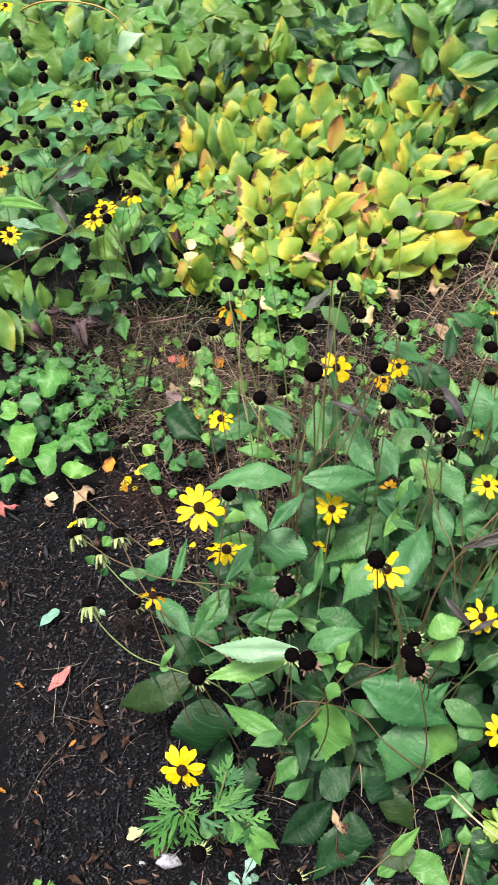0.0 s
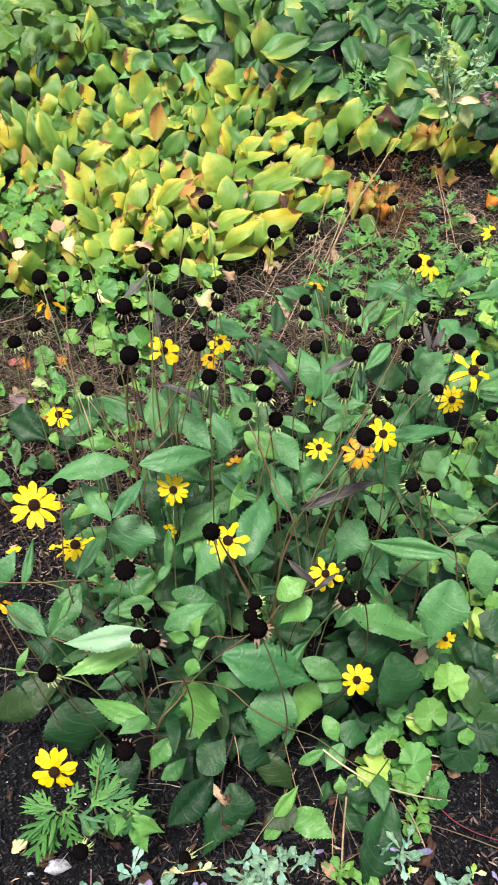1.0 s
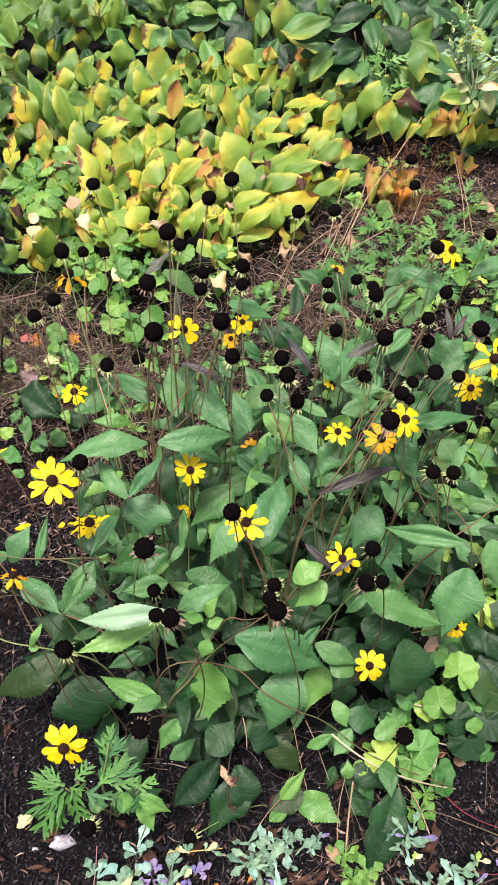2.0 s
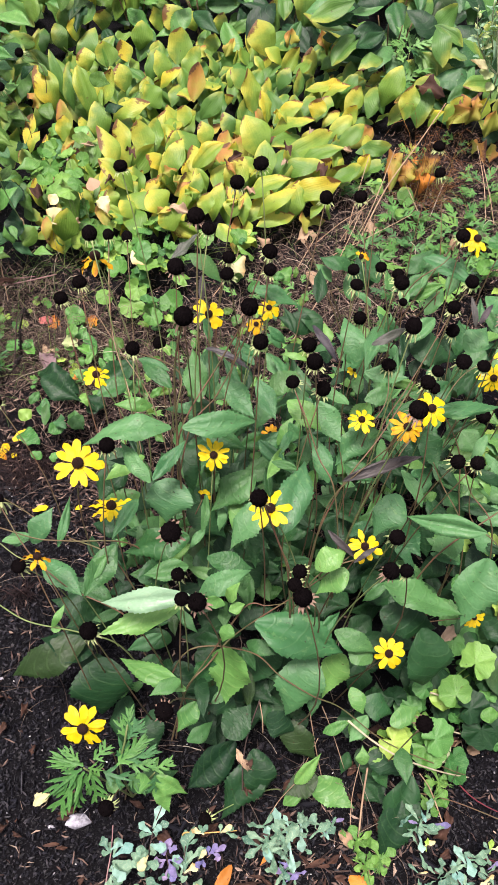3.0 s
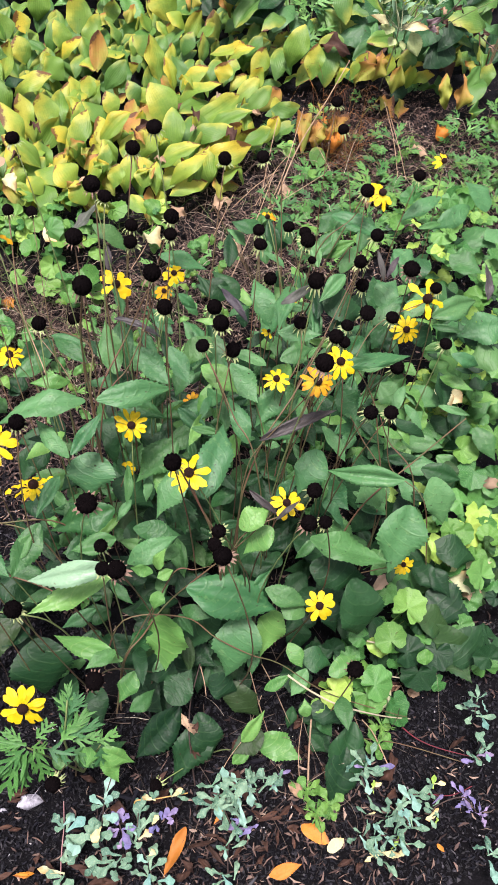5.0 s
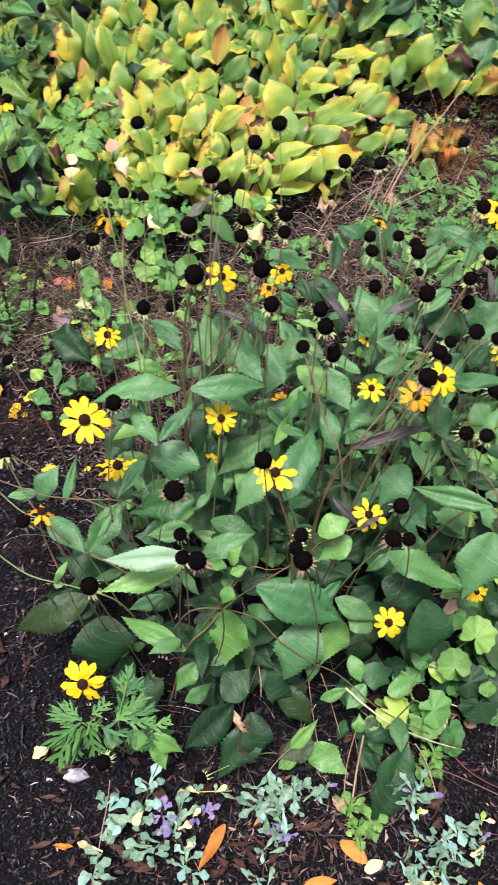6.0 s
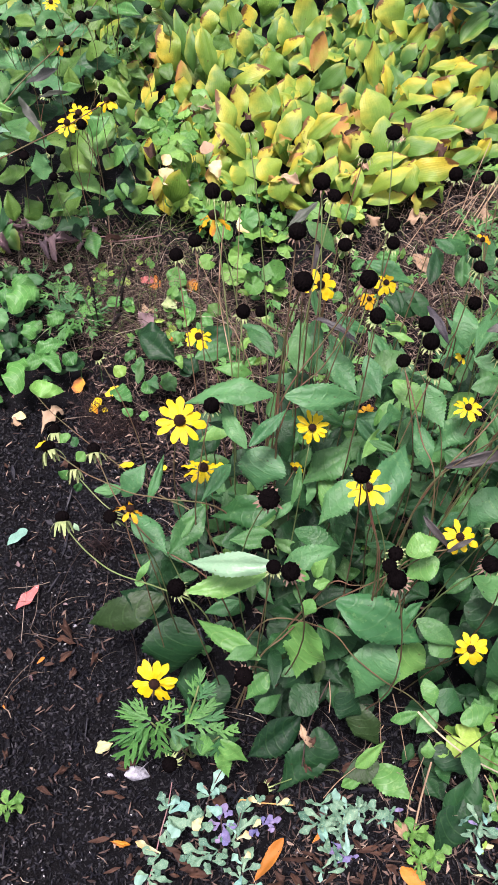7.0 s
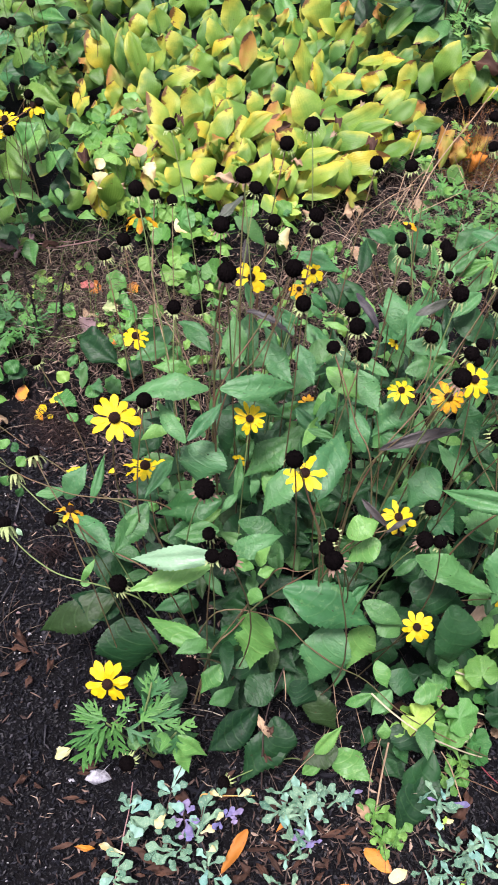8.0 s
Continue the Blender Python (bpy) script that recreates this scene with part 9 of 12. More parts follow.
stem_line(twig_b, 0.0021, 0.0009, STEM_DARK, (-0.489, 1.546, 0.02), (-0.498, 1.564, 0.06), (-0.512, 1.579, 0.09))
pale_runner = thing("pale_runner", 0.532, 0.360, label="long cream bare stem arching over low weeds", category="twig", group="dead stems")
stem_line(pale_runner, 0.0017, 0.0012, STEM_PALE, (0.311, 0.420, 0.200), (0.342, 0.390, 0.190), (0.382, 0.365, 0.170), (0.433, 0.356, 0.120), (0.483, 0.355, 0.060), (0.528, 0.353, 0.020))
stem_line(pale_runner, 0.0016, 0.0011, STEM_PALE, (0.429, 0.439, 0.120), (0.478, 0.418, 0.100), (0.524, 0.414, 0.060), (0.551, 0.408, 0.030))
stem_line(pale_runner, 0.0016, 0.0011, STEM_PALE, (0.467, 0.465, 0.140), (0.530, 0.453, 0.100), (0.586, 0.439, 0.060), (0.633, 0.427, 0.020))
red_runner = thing("red_runner", 0.516, 0.345, label="thin dark red runner creeping over black mulch", category="twig", group="dead stems")
stem_line(red_runner, 0.0012, 0.0008, STEM_RED, (0.506, 0.341, 0.030), (0.527, 0.318, 0.022), (0.559, 0.295, 0.020), (0.609, 0.269, 0.020))
stem_line(red_runner, 0.0012, 0.0008, STEM_RED, (0.479, 0.233, 0.030), (0.502, 0.232, 0.030), (0.548, 0.219, 0.025), (0.591, 0.225, 0.020))
fallen("fallen_leaf", 0.556, 0.408, 0.036, 0.020, -78, DRY_TAN, "tan curled fallen leaf under weeds", CURL)
fallen("fallen_leaf", 0.487, 0.394, 0.050, 0.028, 35, CREAM, "cream curled fallen leaf under weeds", CURL)
fallen("fallen_leaf", 0.522, 0.414, 0.033, 0.011, 5, DRY_TAN, "tan curled fallen leaf under weeds", CURL)
twig_c = thing("dry_stalks", 0.662, 1.844, label="bundle of bleached dry flower stalks over bare soil", category="twig", group="dead stems")
stem_line(twig_c, 0.0022, 0.0013, STEM_DRY, (0.63, 1.725, 0.03), (0.726, 1.845, 0.12), (0.832, 1.938, 0.2), (0.914, 2.016, 0.26))
stem_line(twig_c, 0.0014, 0.001, STEM_DRY, (0.6, 1.746, 0.03), (0.645, 1.844, 0.09), (0.696, 1.942, 0.16))
stem_line(twig_c, 0.0014, 0.001, STEM_DRY, (0.618, 1.728, 0.03), (0.688, 1.821, 0.08), (0.775, 1.961, 0.17))
stem_line(twig_c, 0.0014, 0.001, STEM_DRY, (0.588, 1.749, 0.03), (0.673, 1.853, 0.06), (0.716, 1.864, 0.1))
stem_line(twig_c, 0.0013, 0.0009, STEM_DRY, (0.558, 1.695, 0.03), (0.68, 1.735, 0.06), (0.78, 1.754, 0.1))
stem_line(twig_c, 0.0013, 0.0009, STEM_DRY, (0.525, 1.753, 0.03), (0.6, 1.794, 0.06), (0.665, 1.798, 0.1))
stem_line(twig_c, 0.0014, 0.001, STEM_DRY, (1.023, 1.803, 0.02), (1.031, 1.893, 0.08), (1.026, 1.988, 0.14))
stem_line(twig_c, 0.0013, 0.0009, STEM_DRY, (1.035, 1.772, 0.03), (1.03, 1.837, 0.08), (1.035, 1.959, 0.12))
stem_line(twig_c, 0.0013, 0.0009, STEM_DRY, (0.842, 1.824, 0.02), (0.819, 1.896, 0.06), (0.796, 1.911, 0.1))
stem_line(twig_c, 0.0014, 0.001, STEM_DRY, (0.395, 1.396, 0.02), (0.467, 1.49, 0.04), (0.549, 1.61, 0.08), (0.641, 1.76, 0.12))
stem_line(twig_c, 0.0013, 0.0009, STEM_DRY, (0.36, 1.515, 0.02), (0.456, 1.637, 0.06), (0.521, 1.721, 0.1))
stem_line(twig_c, 0.0013, 0.0009, STEM_DRY, (0.221, 1.582, 0.02), (0.283, 1.656, 0.05), (0.319, 1.756, 0.08))
def withered_spike(thick, *way):
    """A black withered flower spike: a dead stem with knobs of dry calyx up its length."""
    plant = thing("withered_spike", way[0][0], way[0][1], 0.0, label="black withered flower spike standing in brown litter", category="twig", group="dead stems")
    stem_line(plant, thick, thick * 0.5, STEM_BLACK, *way)
    for k in range(14):
        u = 0.35 + 0.62 * k / 14
        a, b = Vector(way[-2]), Vector(way[-1])
        p = a.lerp(b, (u - 0.35) / 0.62)
        turn = 2.4 * k
        leaf(plant, p, p + Vector((math.cos(turn), math.sin(turn), 0.6)) * 0.008, 0.006, STEM_BLACK, CURL)
    return plant


withered_spike(0.0040, (-0.260, 1.427, 0.010), (-0.253, 1.415, 0.060), (-0.238, 1.403, 0.130))
withered_spike(0.0026, (-0.261, 1.464, 0.050), (-0.239, 1.447, 0.120), (-0.227, 1.443, 0.150), (-0.220, 1.444, 0.120))
withered_spike(0.0026, (-0.299, 1.352, 0.010), (-0.305, 1.376, 0.080), (-0.303, 1.385, 0.160))
withered_spike(0.0022, (-0.293, 1.370, 0.010), (-0.260, 1.360, 0.060), (-0.244, 1.356, 0.090))
withered_spike(0.0020, (-0.480, 1.532, 0.020), (-0.481, 1.528, 0.050), (-0.483, 1.527, 0.080))
withered_spike(0.0022, (-0.332, 1.455, 0.010), (-0.335, 1.491, 0.060), (-0.342, 1.507, 0.100))

litter_weed = thing("broadleaf_weed", -0.30, 1.42, label="scattered small leaves of a weed among brown litter", category="weed", group="weeds")
leaf(litter_weed, (-0.470, 1.461, 0.050), (-0.534, 1.402, 0.060), 0.063, WEED, EGG)
leaf(litter_weed, (-0.469, 1.471, 0.050), (-0.528, 1.489, 0.060), 0.052, WEED, EGG)
leaf(litter_weed, (-0.475, 1.490, 0.050), (-0.469, 1.519, 0.060), 0.044, SUSAN_UPPER, EGG)
leaf(litter_weed, (-0.490, 1.540, 0.050), (-0.509, 1.580, 0.060), 0.027, WEED, EGG)
leaf(litter_weed, (-0.503, 1.413, 0.050), (-0.468, 1.480, 0.060), 0.063, WEED, EGG)
leaf(litter_weed, (-0.485, 1.385, 0.050), (-0.531, 1.431, 0.060), 0.051, SUSAN_UPPER, EGG)
leaf(litter_weed, (-0.431, 1.340, 0.050), (-0.463, 1.348, 0.060), 0.041, WEED, EGG)
leaf(litter_weed, (-0.538, 1.384, 0.050), (-0.505, 1.321, 0.060), 0.031, SUSAN_UPPER, EGG)
leaf(litter_weed, (-0.400, 1.531, 0.050), (-0.392, 1.561, 0.060), 0.023, SUSAN_UPPER, LANCE)
leaf(litter_weed, (-0.407, 1.521, 0.050), (-0.385, 1.491, 0.060), 0.018, SUSAN, LANCE)
leaf(litter_weed, (-0.376, 1.452, 0.050), (-0.338, 1.424, 0.060), 0.020, SUSAN_UPPER, LANCE)
leaf(litter_weed, (-0.360, 1.433, 0.050), (-0.356, 1.456, 0.060), 0.017, SUSAN, LANCE)
leaf(litter_weed, (-0.283, 1.454, 0.050), (-0.261, 1.406, 0.060), 0.037, WEED, EGG)
leaf(litter_weed, (-0.247, 1.444, 0.050), (-0.221, 1.388, 0.060), 0.028, WEED_LIGHT, EGG)
leaf(litter_weed, (-0.151, 1.442, 0.050), (-0.118, 1.402, 0.060), 0.031, PALE, EGG)
leaf(litter_weed, (-0.120, 1.465, 0.050), (-0.089, 1.417, 0.060), 0.034, SUSAN_LIGHT, EGG)
leaf(litter_weed, (-0.112, 1.417, 0.050), (-0.088, 1.369, 0.060), 0.028, WEED_LIGHT, EGG)
leaf(litter_weed, (-0.043, 1.390, 0.050), (-0.014, 1.418, 0.060), 0.038, SUSAN_WARM, EGG)
leaf(litter_weed, (-0.249, 1.204, 0.050), (-0.222, 1.221, 0.060), 0.031, LIME_ROUND, EGG)
leaf(litter_weed, (-0.227, 1.148, 0.050), (-0.202, 1.121, 0.060), 0.035, WEED, EGG)
leaf(litter_weed, (-0.228, 1.246, 0.050), (-0.206, 1.272, 0.060), 0.021, SUSAN, EGG)
leaf(litter_weed, (-0.193, 1.180, 0.050), (-0.188, 1.238, 0.060), 0.023, SUSAN, LANCE)
leaf(litter_weed, (-0.163, 1.197, 0.050), (-0.146, 1.156, 0.060), 0.026, SUSAN_UPPER, EGG)
leaf(litter_weed, (-0.135, 1.165, 0.050), (-0.109, 1.192, 0.060), 0.035, SUSAN, EGG)
leaf(litter_weed, (-0.100, 1.206, 0.050), (-0.066, 1.239, 0.060), 0.038, SUSAN_DARK, EGG)
leaf(litter_weed, (-0.197, 1.093, 0.050), (-0.221, 1.101, 0.060), 0.022, WEED, EGG)
leaf(litter_weed, (-0.175, 1.078, 0.050), (-0.164, 1.097, 0.060), 0.020, WEED, EGG)
leaf(litter_weed, (-0.152, 1.544, 0.050), (-0.101, 1.484, 0.060), 0.049, SUSAN_LIGHT, EGG)
fallen("fallen_leaf", -0.180, 1.534, 0.034, 0.040, -36, DRY_ORANGE, "curled dry fallen leaf on brown litter", CURL)
fallen("fallen_leaf", -0.088, 1.527, 0.049, 0.035, 72, DRY_ORANGE, "curled dry fallen leaf on brown litter", CURL)
fallen("fallen_leaf", -0.187, 1.397, 0.064, 0.047, 56, DRY_MAUVE, "curled dry fallen leaf on brown litter", CURL)
fern_b = thing("feathery_weed", -0.413, 1.463, label="small feathery green weed among litter", category="weed", group="weeds")
cut_spray(fern_b, 9, 0.05, 0.02, 0.06, 0.05, (CUT, SUSAN, SUSAN_UPPER))
fern_c = thing("feathery_weed", -0.342, 1.397, label="small feathery green weed among litter", category="weed", group="weeds")
cut_spray(fern_c, 14, 0.07, 0.02, 0.06, 0.05, (CUT, SUSAN, SUSAN_UPPER))
fern_d = thing("feathery_weed", -0.533, 1.521, label="small feathery green weed among litter", category="weed", group="weeds")
cut_spray(fern_d, 6, 0.04, 0.02, 0.06, 0.05, (CUT, SUSAN, SUSAN_UPPER))
fern_e = thing("feathery_weed", -0.463, 1.522, label="small feathery green weed among litter", category="weed", group="weeds")
cut_spray(fern_e, 7, 0.05, 0.02, 0.06, 0.05, (CUT, SUSAN, SUSAN_UPPER))
strands(-0.42, 1.62, 360, 0.3, 0.1)
strands(-0.30, 1.72, 160, 0.3, 0.08, BLADES, "thin green grass blades in leaf litter", "grass_blades", 0.12)
strands(-0.2, 1.47, 620, 0.18, 0.12)
strands(-0.22, 1.46, 380, 0.16, 0.12, PLUME, "dark brown withered stalk bits lying on soil", "withered_stalks", 0.08, (0.02, 0.09))
strands(-0.2, 1.5, 90, 0.18, 0.14, BLADES, "thin green grass blades in leaf litter", "grass_blades", 0.1)
strands(0.88, 1.97, 240, 0.06, 0.06, RUST, "withered rust-coloured feathery plume over soil", "withered_plume", 0.22, (0.04, 0.14))
strands(0.72, 1.86, 260, 0.16, 0.14)
strands(1.25, 1.75, 320, 0.25, 0.22)
strands(1.2, 1.75, 120, 0.25, 0.2, BLADES, "thin green grass blades in leaf litter", "grass_blades", 0.1)
strands(0.0, 1.3, 200, 0.18, 0.14)
strands(0.52, 1.58, 420, 0.22, 0.18)
strands(0.25, 0.42, 110, 0.25, 0.2)
strands(0.15, 1.0, 420, 0.3, 0.22)
strands(0.2, 1.4, 420, 0.2, 0.14)
strands(0.15, 1.35, 90, 0.2, 0.15, BLADES, "thin green grass blades in leaf litter", "grass_blades", 0.1)
strands(0.5, 1.2, 260, 0.3, 0.16)
strands(0.85, 1.7, 90, 0.25, 0.2)
strands(-0.3, 0.62, 26, 0.1, 0.06)
strands(-0.1, 1.36, 60, 0.15, 0.15, BLADES, "thin green grass blades in leaf litter", "grass_blades", 0.1)
strands(0.55, 1.5, 70, 0.2, 0.2, BLADES, "thin green grass blades in leaf litter", "grass_blades", 0.1)
strands(0.3, 1.75, 40, 0.3, 0.1, BLADES, "thin green grass blades in leaf litter", "grass_blades", 0.1)
strands(0.9, 1.75, 50, 0.25, 0.2, BLADES, "thin green grass blades in leaf litter", "grass_blades", 0.1)
strands(-0.284, 1.138, 220, 0.035, 0.035, PLUME, "dark purplish brown withered plume lying on soil", "withered_plume", 0.05, (0.012, 0.05))
strands(-0.258, 1.075, 160, 0.03, 0.03, PLUME, "dark purplish brown withered plume lying on soil", "withered_plume", 0.05, (0.012, 0.05))
strands(-0.237, 0.8, 90, 0.018, 0.018, PLUME, "dark purplish brown withered plume lying on soil", "withered_plume", 0.05, (0.012, 0.05))
strands(-0.404, 1.543, 140, 0.04, 0.04, PLUME, "dark purplish brown withered plume lying on soil", "withered_plume", 0.05, (0.012, 0.05))
strands(-0.204, 1.105, 140, 0.03, 0.03, PLUME, "dark purplish brown withered plume lying on soil", "withered_plume", 0.05, (0.012, 0.05))
grass_arc = thing("dry_grass_blade", -0.591, 2.734, label="arching orange-tan dry grass blade over green leaves", category="grass")
stem_line(grass_arc, 0.004, 0.0018, STEM_STRAW, (-0.812, 3.531, 0.02), (-0.82, 3.006, 0.3), (-0.707, 2.791, 0.42), (-0.59, 2.701, 0.46), (-0.477, 2.654, 0.46), (-0.414, 2.615, 0.44), (-0.385, 2.608, 0.4))

# withered hostas, weeds and a pale tall plant at the edge of the hostas
wh0 = thing("hosta", 0.843, 2.022, label="withered hosta with collapsed orange-brown leaves", category="hosta", group="withered hostas")
wh1 = thing("hosta", 1.133, 2.262, label="withered hosta with collapsed orange-brown leaves", category="hosta", group="withered hostas")
wh2 = thing("hosta", 1.287, 2.119, label="withered hosta with collapsed orange-brown leaves", category="hosta", group="withered hostas")
wh3 = thing("hosta", 1.039, 2.323, label="withered hosta with collapsed orange-brown leaves", category="hosta", group="withered hostas")
wh4 = thing("hosta", 1.437, 2.112, label="withered hosta with collapsed orange-brown leaves", category="hosta", group="withered hostas")
leaf(wh0, (0.813, 1.956, 0.04), (0.833, 2.002, 0.1), 0.056, HOSTA_BURNT, WITHER)
leaf(wh0, (0.853, 1.974, 0.04), (0.929, 2.006, 0.1), 0.040, HOSTA_BURNT, WITHER)
leaf(wh0, (0.773, 1.938, 0.04), (0.811, 2.071, 0.08), 0.050, HOSTA_BURNT, WITHER)
leaf(wh0, (0.858, 1.93, 0.03), (0.882, 1.992, 0.08), 0.043, DRY_ORANGE, CURL)
leaf(wh0, (0.794, 1.891, 0.03), (0.832, 1.936, 0.05), 0.056, HOSTA_GREEN, ELLIPSE)
leaf(wh3, (0.924, 2.307, 0.14), (1.007, 2.25, 0.14), 0.045, DRY, CURL)
leaf(wh3, (0.935, 2.16, 0.1), (0.968, 2.14, 0.16), 0.037, HOSTA_YELLOW, ELLIPSE)
leaf(wh3, (0.999, 2.211, 0.08), (1.048, 2.217, 0.16), 0.042, HOSTA_LIME, ELLIPSE)
leaf(wh1, (1.067, 2.192, 0.08), (1.095, 2.222, 0.16), 0.049, HOSTA_BURNT, WITHER)
leaf(wh1, (1.118, 2.148, 0.06), (1.14, 2.163, 0.14), 0.045, HOSTA_BURNT, WITHER)
leaf(wh1, (1.172, 2.166, 0.06), (1.179, 2.169, 0.14), 0.038, HOSTA_YELLOW, ELLIPSE)
leaf(wh1, (1.018, 2.208, 0.06), (1.074, 2.181, 0.14), 0.045, HOSTA_BURNT, WITHER)
leaf(wh1, (1.201, 2.192, 0.06), (1.255, 2.156, 0.1), 0.046, HOSTA_YELLOW, ELLIPSE)
leaf(wh2, (1.257, 2.047, 0.05), (1.261, 2.097, 0.14), 0.038, HOSTA_BURNT, WITHER)
leaf(wh2, (1.291, 2.038, 0.05), (1.31, 2.084, 0.14), 0.052, HOSTA_BURNT, WITHER)
leaf(wh2, (1.299, 2.194, 0.1), (1.282, 2.236, 0.18), 0.067, HOSTA_LIME, ELLIPSE)
leaf(wh2, (1.342, 2.252, 0.1), (1.326, 2.206, 0.18), 0.039, HOSTA_BURNT, WITHER)
leaf(wh4, (1.403, 2.122, 0.05), (1.438, 2.154, 0.12), 0.053, HOSTA_GREEN, ELLIPSE)
leaf(wh4, (1.343, 2.072, 0.05), (1.383, 2.104, 0.1), 0.046, HOSTA_YELLOW, ELLIPSE)
leaf(wh2, (1.191, 1.943, 0.03), (1.239, 1.975, 0.04), 0.051, DRY_ORANGE, CURL)
cut_spray(wh0, 8, 0.06, 0.03, 0.1, 0.05, (DRY_ORANGE, DRY, HOSTA_BURNT, DRY))
bush(wh1, 8, 0.12, 0.03, 0.06, 0.1, (HOSTA_BURNT, HOSTA_GREEN, DRY), WITHER)
bush(wh3, 8, 0.12, 0.03, 0.08, 0.1, (HOSTA_BURNT, HOSTA_LIME, HOSTA_GREEN), ELLIPSE)
bush(wh4, 10, 0.15, 0.03, 0.08, 0.1, (HOSTA_BURNT, HOSTA_GREEN, DRY), WITHER)
fw0 = thing("feathery_weed", 0.743, 2.077, label="small feathery green weed on bare soil", category="weed", group="weeds")
cut_spray(fw0, 8, 0.07, 0.015, 0.05, 0.045, (CUT, CUT, SUSAN))
fw1 = thing("feathery_weed", 1.0, 1.993, label="small feathery green weed on bare soil", category="weed", group="weeds")
cut_spray(fw1, 6, 0.05, 0.015, 0.05, 0.038, (CUT, CUT, SUSAN))
fw2 = thing("feathery_weed", 1.043, 2.169, label="small feathery green weed on bare soil", category="weed", group="weeds")
cut_spray(fw2, 6, 0.05, 0.015, 0.05, 0.038, (CUT, CUT, SUSAN))
fw3 = thing("feathery_weed", 0.766, 1.7, label="small feathery green weed on bare soil", category="weed", group="weeds")
cut_spray(fw3, 12, 0.12, 0.015, 0.05, 0.045, (CUT, CUT, SUSAN))
fw4 = thing("feathery_weed", 1.197, 2.228, label="small feathery green weed on bare soil", category="weed", group="weeds")
cut_spray(fw4, 6, 0.06, 0.015, 0.05, 0.045, (CUT, CUT, SUSAN))
fw5 = thing("feathery_weed", 0.99, 1.865, label="small feathery green weed on bare soil", category="weed", group="weeds")
cut_spray(fw5, 6, 0.05, 0.015, 0.05, 0.038, (CUT, CUT, SUSAN))
fw6 = thing("feathery_weed", 1.174, 2.667, label="small feathery green weed on bare soil", category="weed", group="weeds")
cut_spray(fw6, 11, 0.1, 0.015, 0.16, 0.060, (CUT, CUT, SUSAN))
fw7 = thing("feathery_weed", 1.039, 2.766, label="small feathery green weed on bare soil", category="weed", group="weeds")
cut_spray(fw7, 11, 0.08, 0.015, 0.16, 0.068, (CUT, CUT, SUSAN))
fw8 = thing("feathery_weed", 0.968, 2.563, label="small feathery green weed on bare soil", category="weed", group="weeds")
cut_spray(fw8, 6, 0.05, 0.015, 0.16, 0.045, (CUT, CUT, SUSAN))
fw9 = thing("feathery_weed", 0.992, 1.69, label="small feathery green weed on bare soil", category="weed", group="weeds")
cut_spray(fw9, 8, 0.08, 0.015, 0.05, 0.045, (CUT, CUT, SUSAN))
fw10 = thing("feathery_weed", 0.644, 1.72, label="small feathery green weed on bare soil", category="weed", group="weeds")
cut_spray(fw10, 8, 0.08, 0.015, 0.05, 0.045, (CUT, CUT, SUSAN))
fw11 = thing("feathery_weed", 0.866, 1.611, label="small feathery green weed on bare soil", category="weed", group="weeds")
cut_spray(fw11, 11, 0.12, 0.015, 0.05, 0.045, (CUT, CUT, SUSAN))
fw12 = thing("feathery_weed", 1.107, 1.724, label="small feathery green weed on bare soil", category="weed", group="weeds")
cut_spray(fw12, 6, 0.07, 0.015, 0.05, 0.038, (CUT, CUT, SUSAN))
fw13 = thing("feathery_weed", 1.242, 1.797, label="small feathery green weed on bare soil", category="weed", group="weeds")
cut_spray(fw13, 8, 0.08, 0.015, 0.05, 0.045, (CUT, CUT, SUSAN))
fw14 = thing("feathery_weed", 0.708, 1.514, label="small feathery green weed on bare soil", category="weed", group="weeds")
cut_spray(fw14, 11, 0.1, 0.015, 0.05, 0.045, (CUT, CUT, SUSAN))
pale_p = thing("pale_spire_plant", 1.130, 2.270, label="pale green spire plant with yellowing lower leaves", category="garden plant")
stem_line(pale_p, 0.0022, 0.001, SPIRE_STEM, (1.130, 2.270, 0), (1.066, 2.067, 0.308), (1.041, 2.108, 0.385), (1.003, 2.061, 0.486), (1.011, 2.093, 0.526))
stem_line(pale_p, 0.0018, 0.0009, SPIRE_STEM, (1.062, 2.058, 0.312), (1.037, 2.068, 0.405), (1.048, 2.110, 0.438), (1.018, 2.066, 0.500))
stem_line(pale_p, 0.0018, 0.0009, SPIRE_STEM, (1.077, 2.090, 0.291), (1.004, 2.080, 0.371), (0.979, 2.079, 0.435), (0.970, 2.082, 0.488))
stem_line(pale_p, 0.0018, 0.0009, SPIRE_STEM, (1.073, 2.065, 0.304), (1.119, 2.101, 0.350), (1.119, 2.058, 0.440), (1.126, 2.067, 0.542))
stem_line(pale_p, 0.0018, 0.0009, SPIRE_STEM, (1.067, 2.054, 0.314), (1.067, 2.069, 0.371), (1.056, 2.076, 0.422), (1.067, 2.104, 0.450))
stem_line(pale_p, 0.0018, 0.0009, SPIRE_STEM, (1.080, 2.075, 0.295), (1.123, 2.060, 0.354), (1.142, 2.069, 0.388), (1.173, 2.109, 0.417))
stem_line(pale_p, 0.0018, 0.0009, SPIRE_STEM, (1.066, 2.057, 0.306), (1.142, 2.088, 0.314), (1.177, 2.075, 0.361), (1.207, 2.091, 0.363))
stem_line(pale_p, 0.0018, 0.0009, SPIRE_STEM, (1.070, 2.072, 0.300), (1.032, 2.092, 0.330), (1.006, 2.082, 0.385), (1.004, 2.090, 0.420))
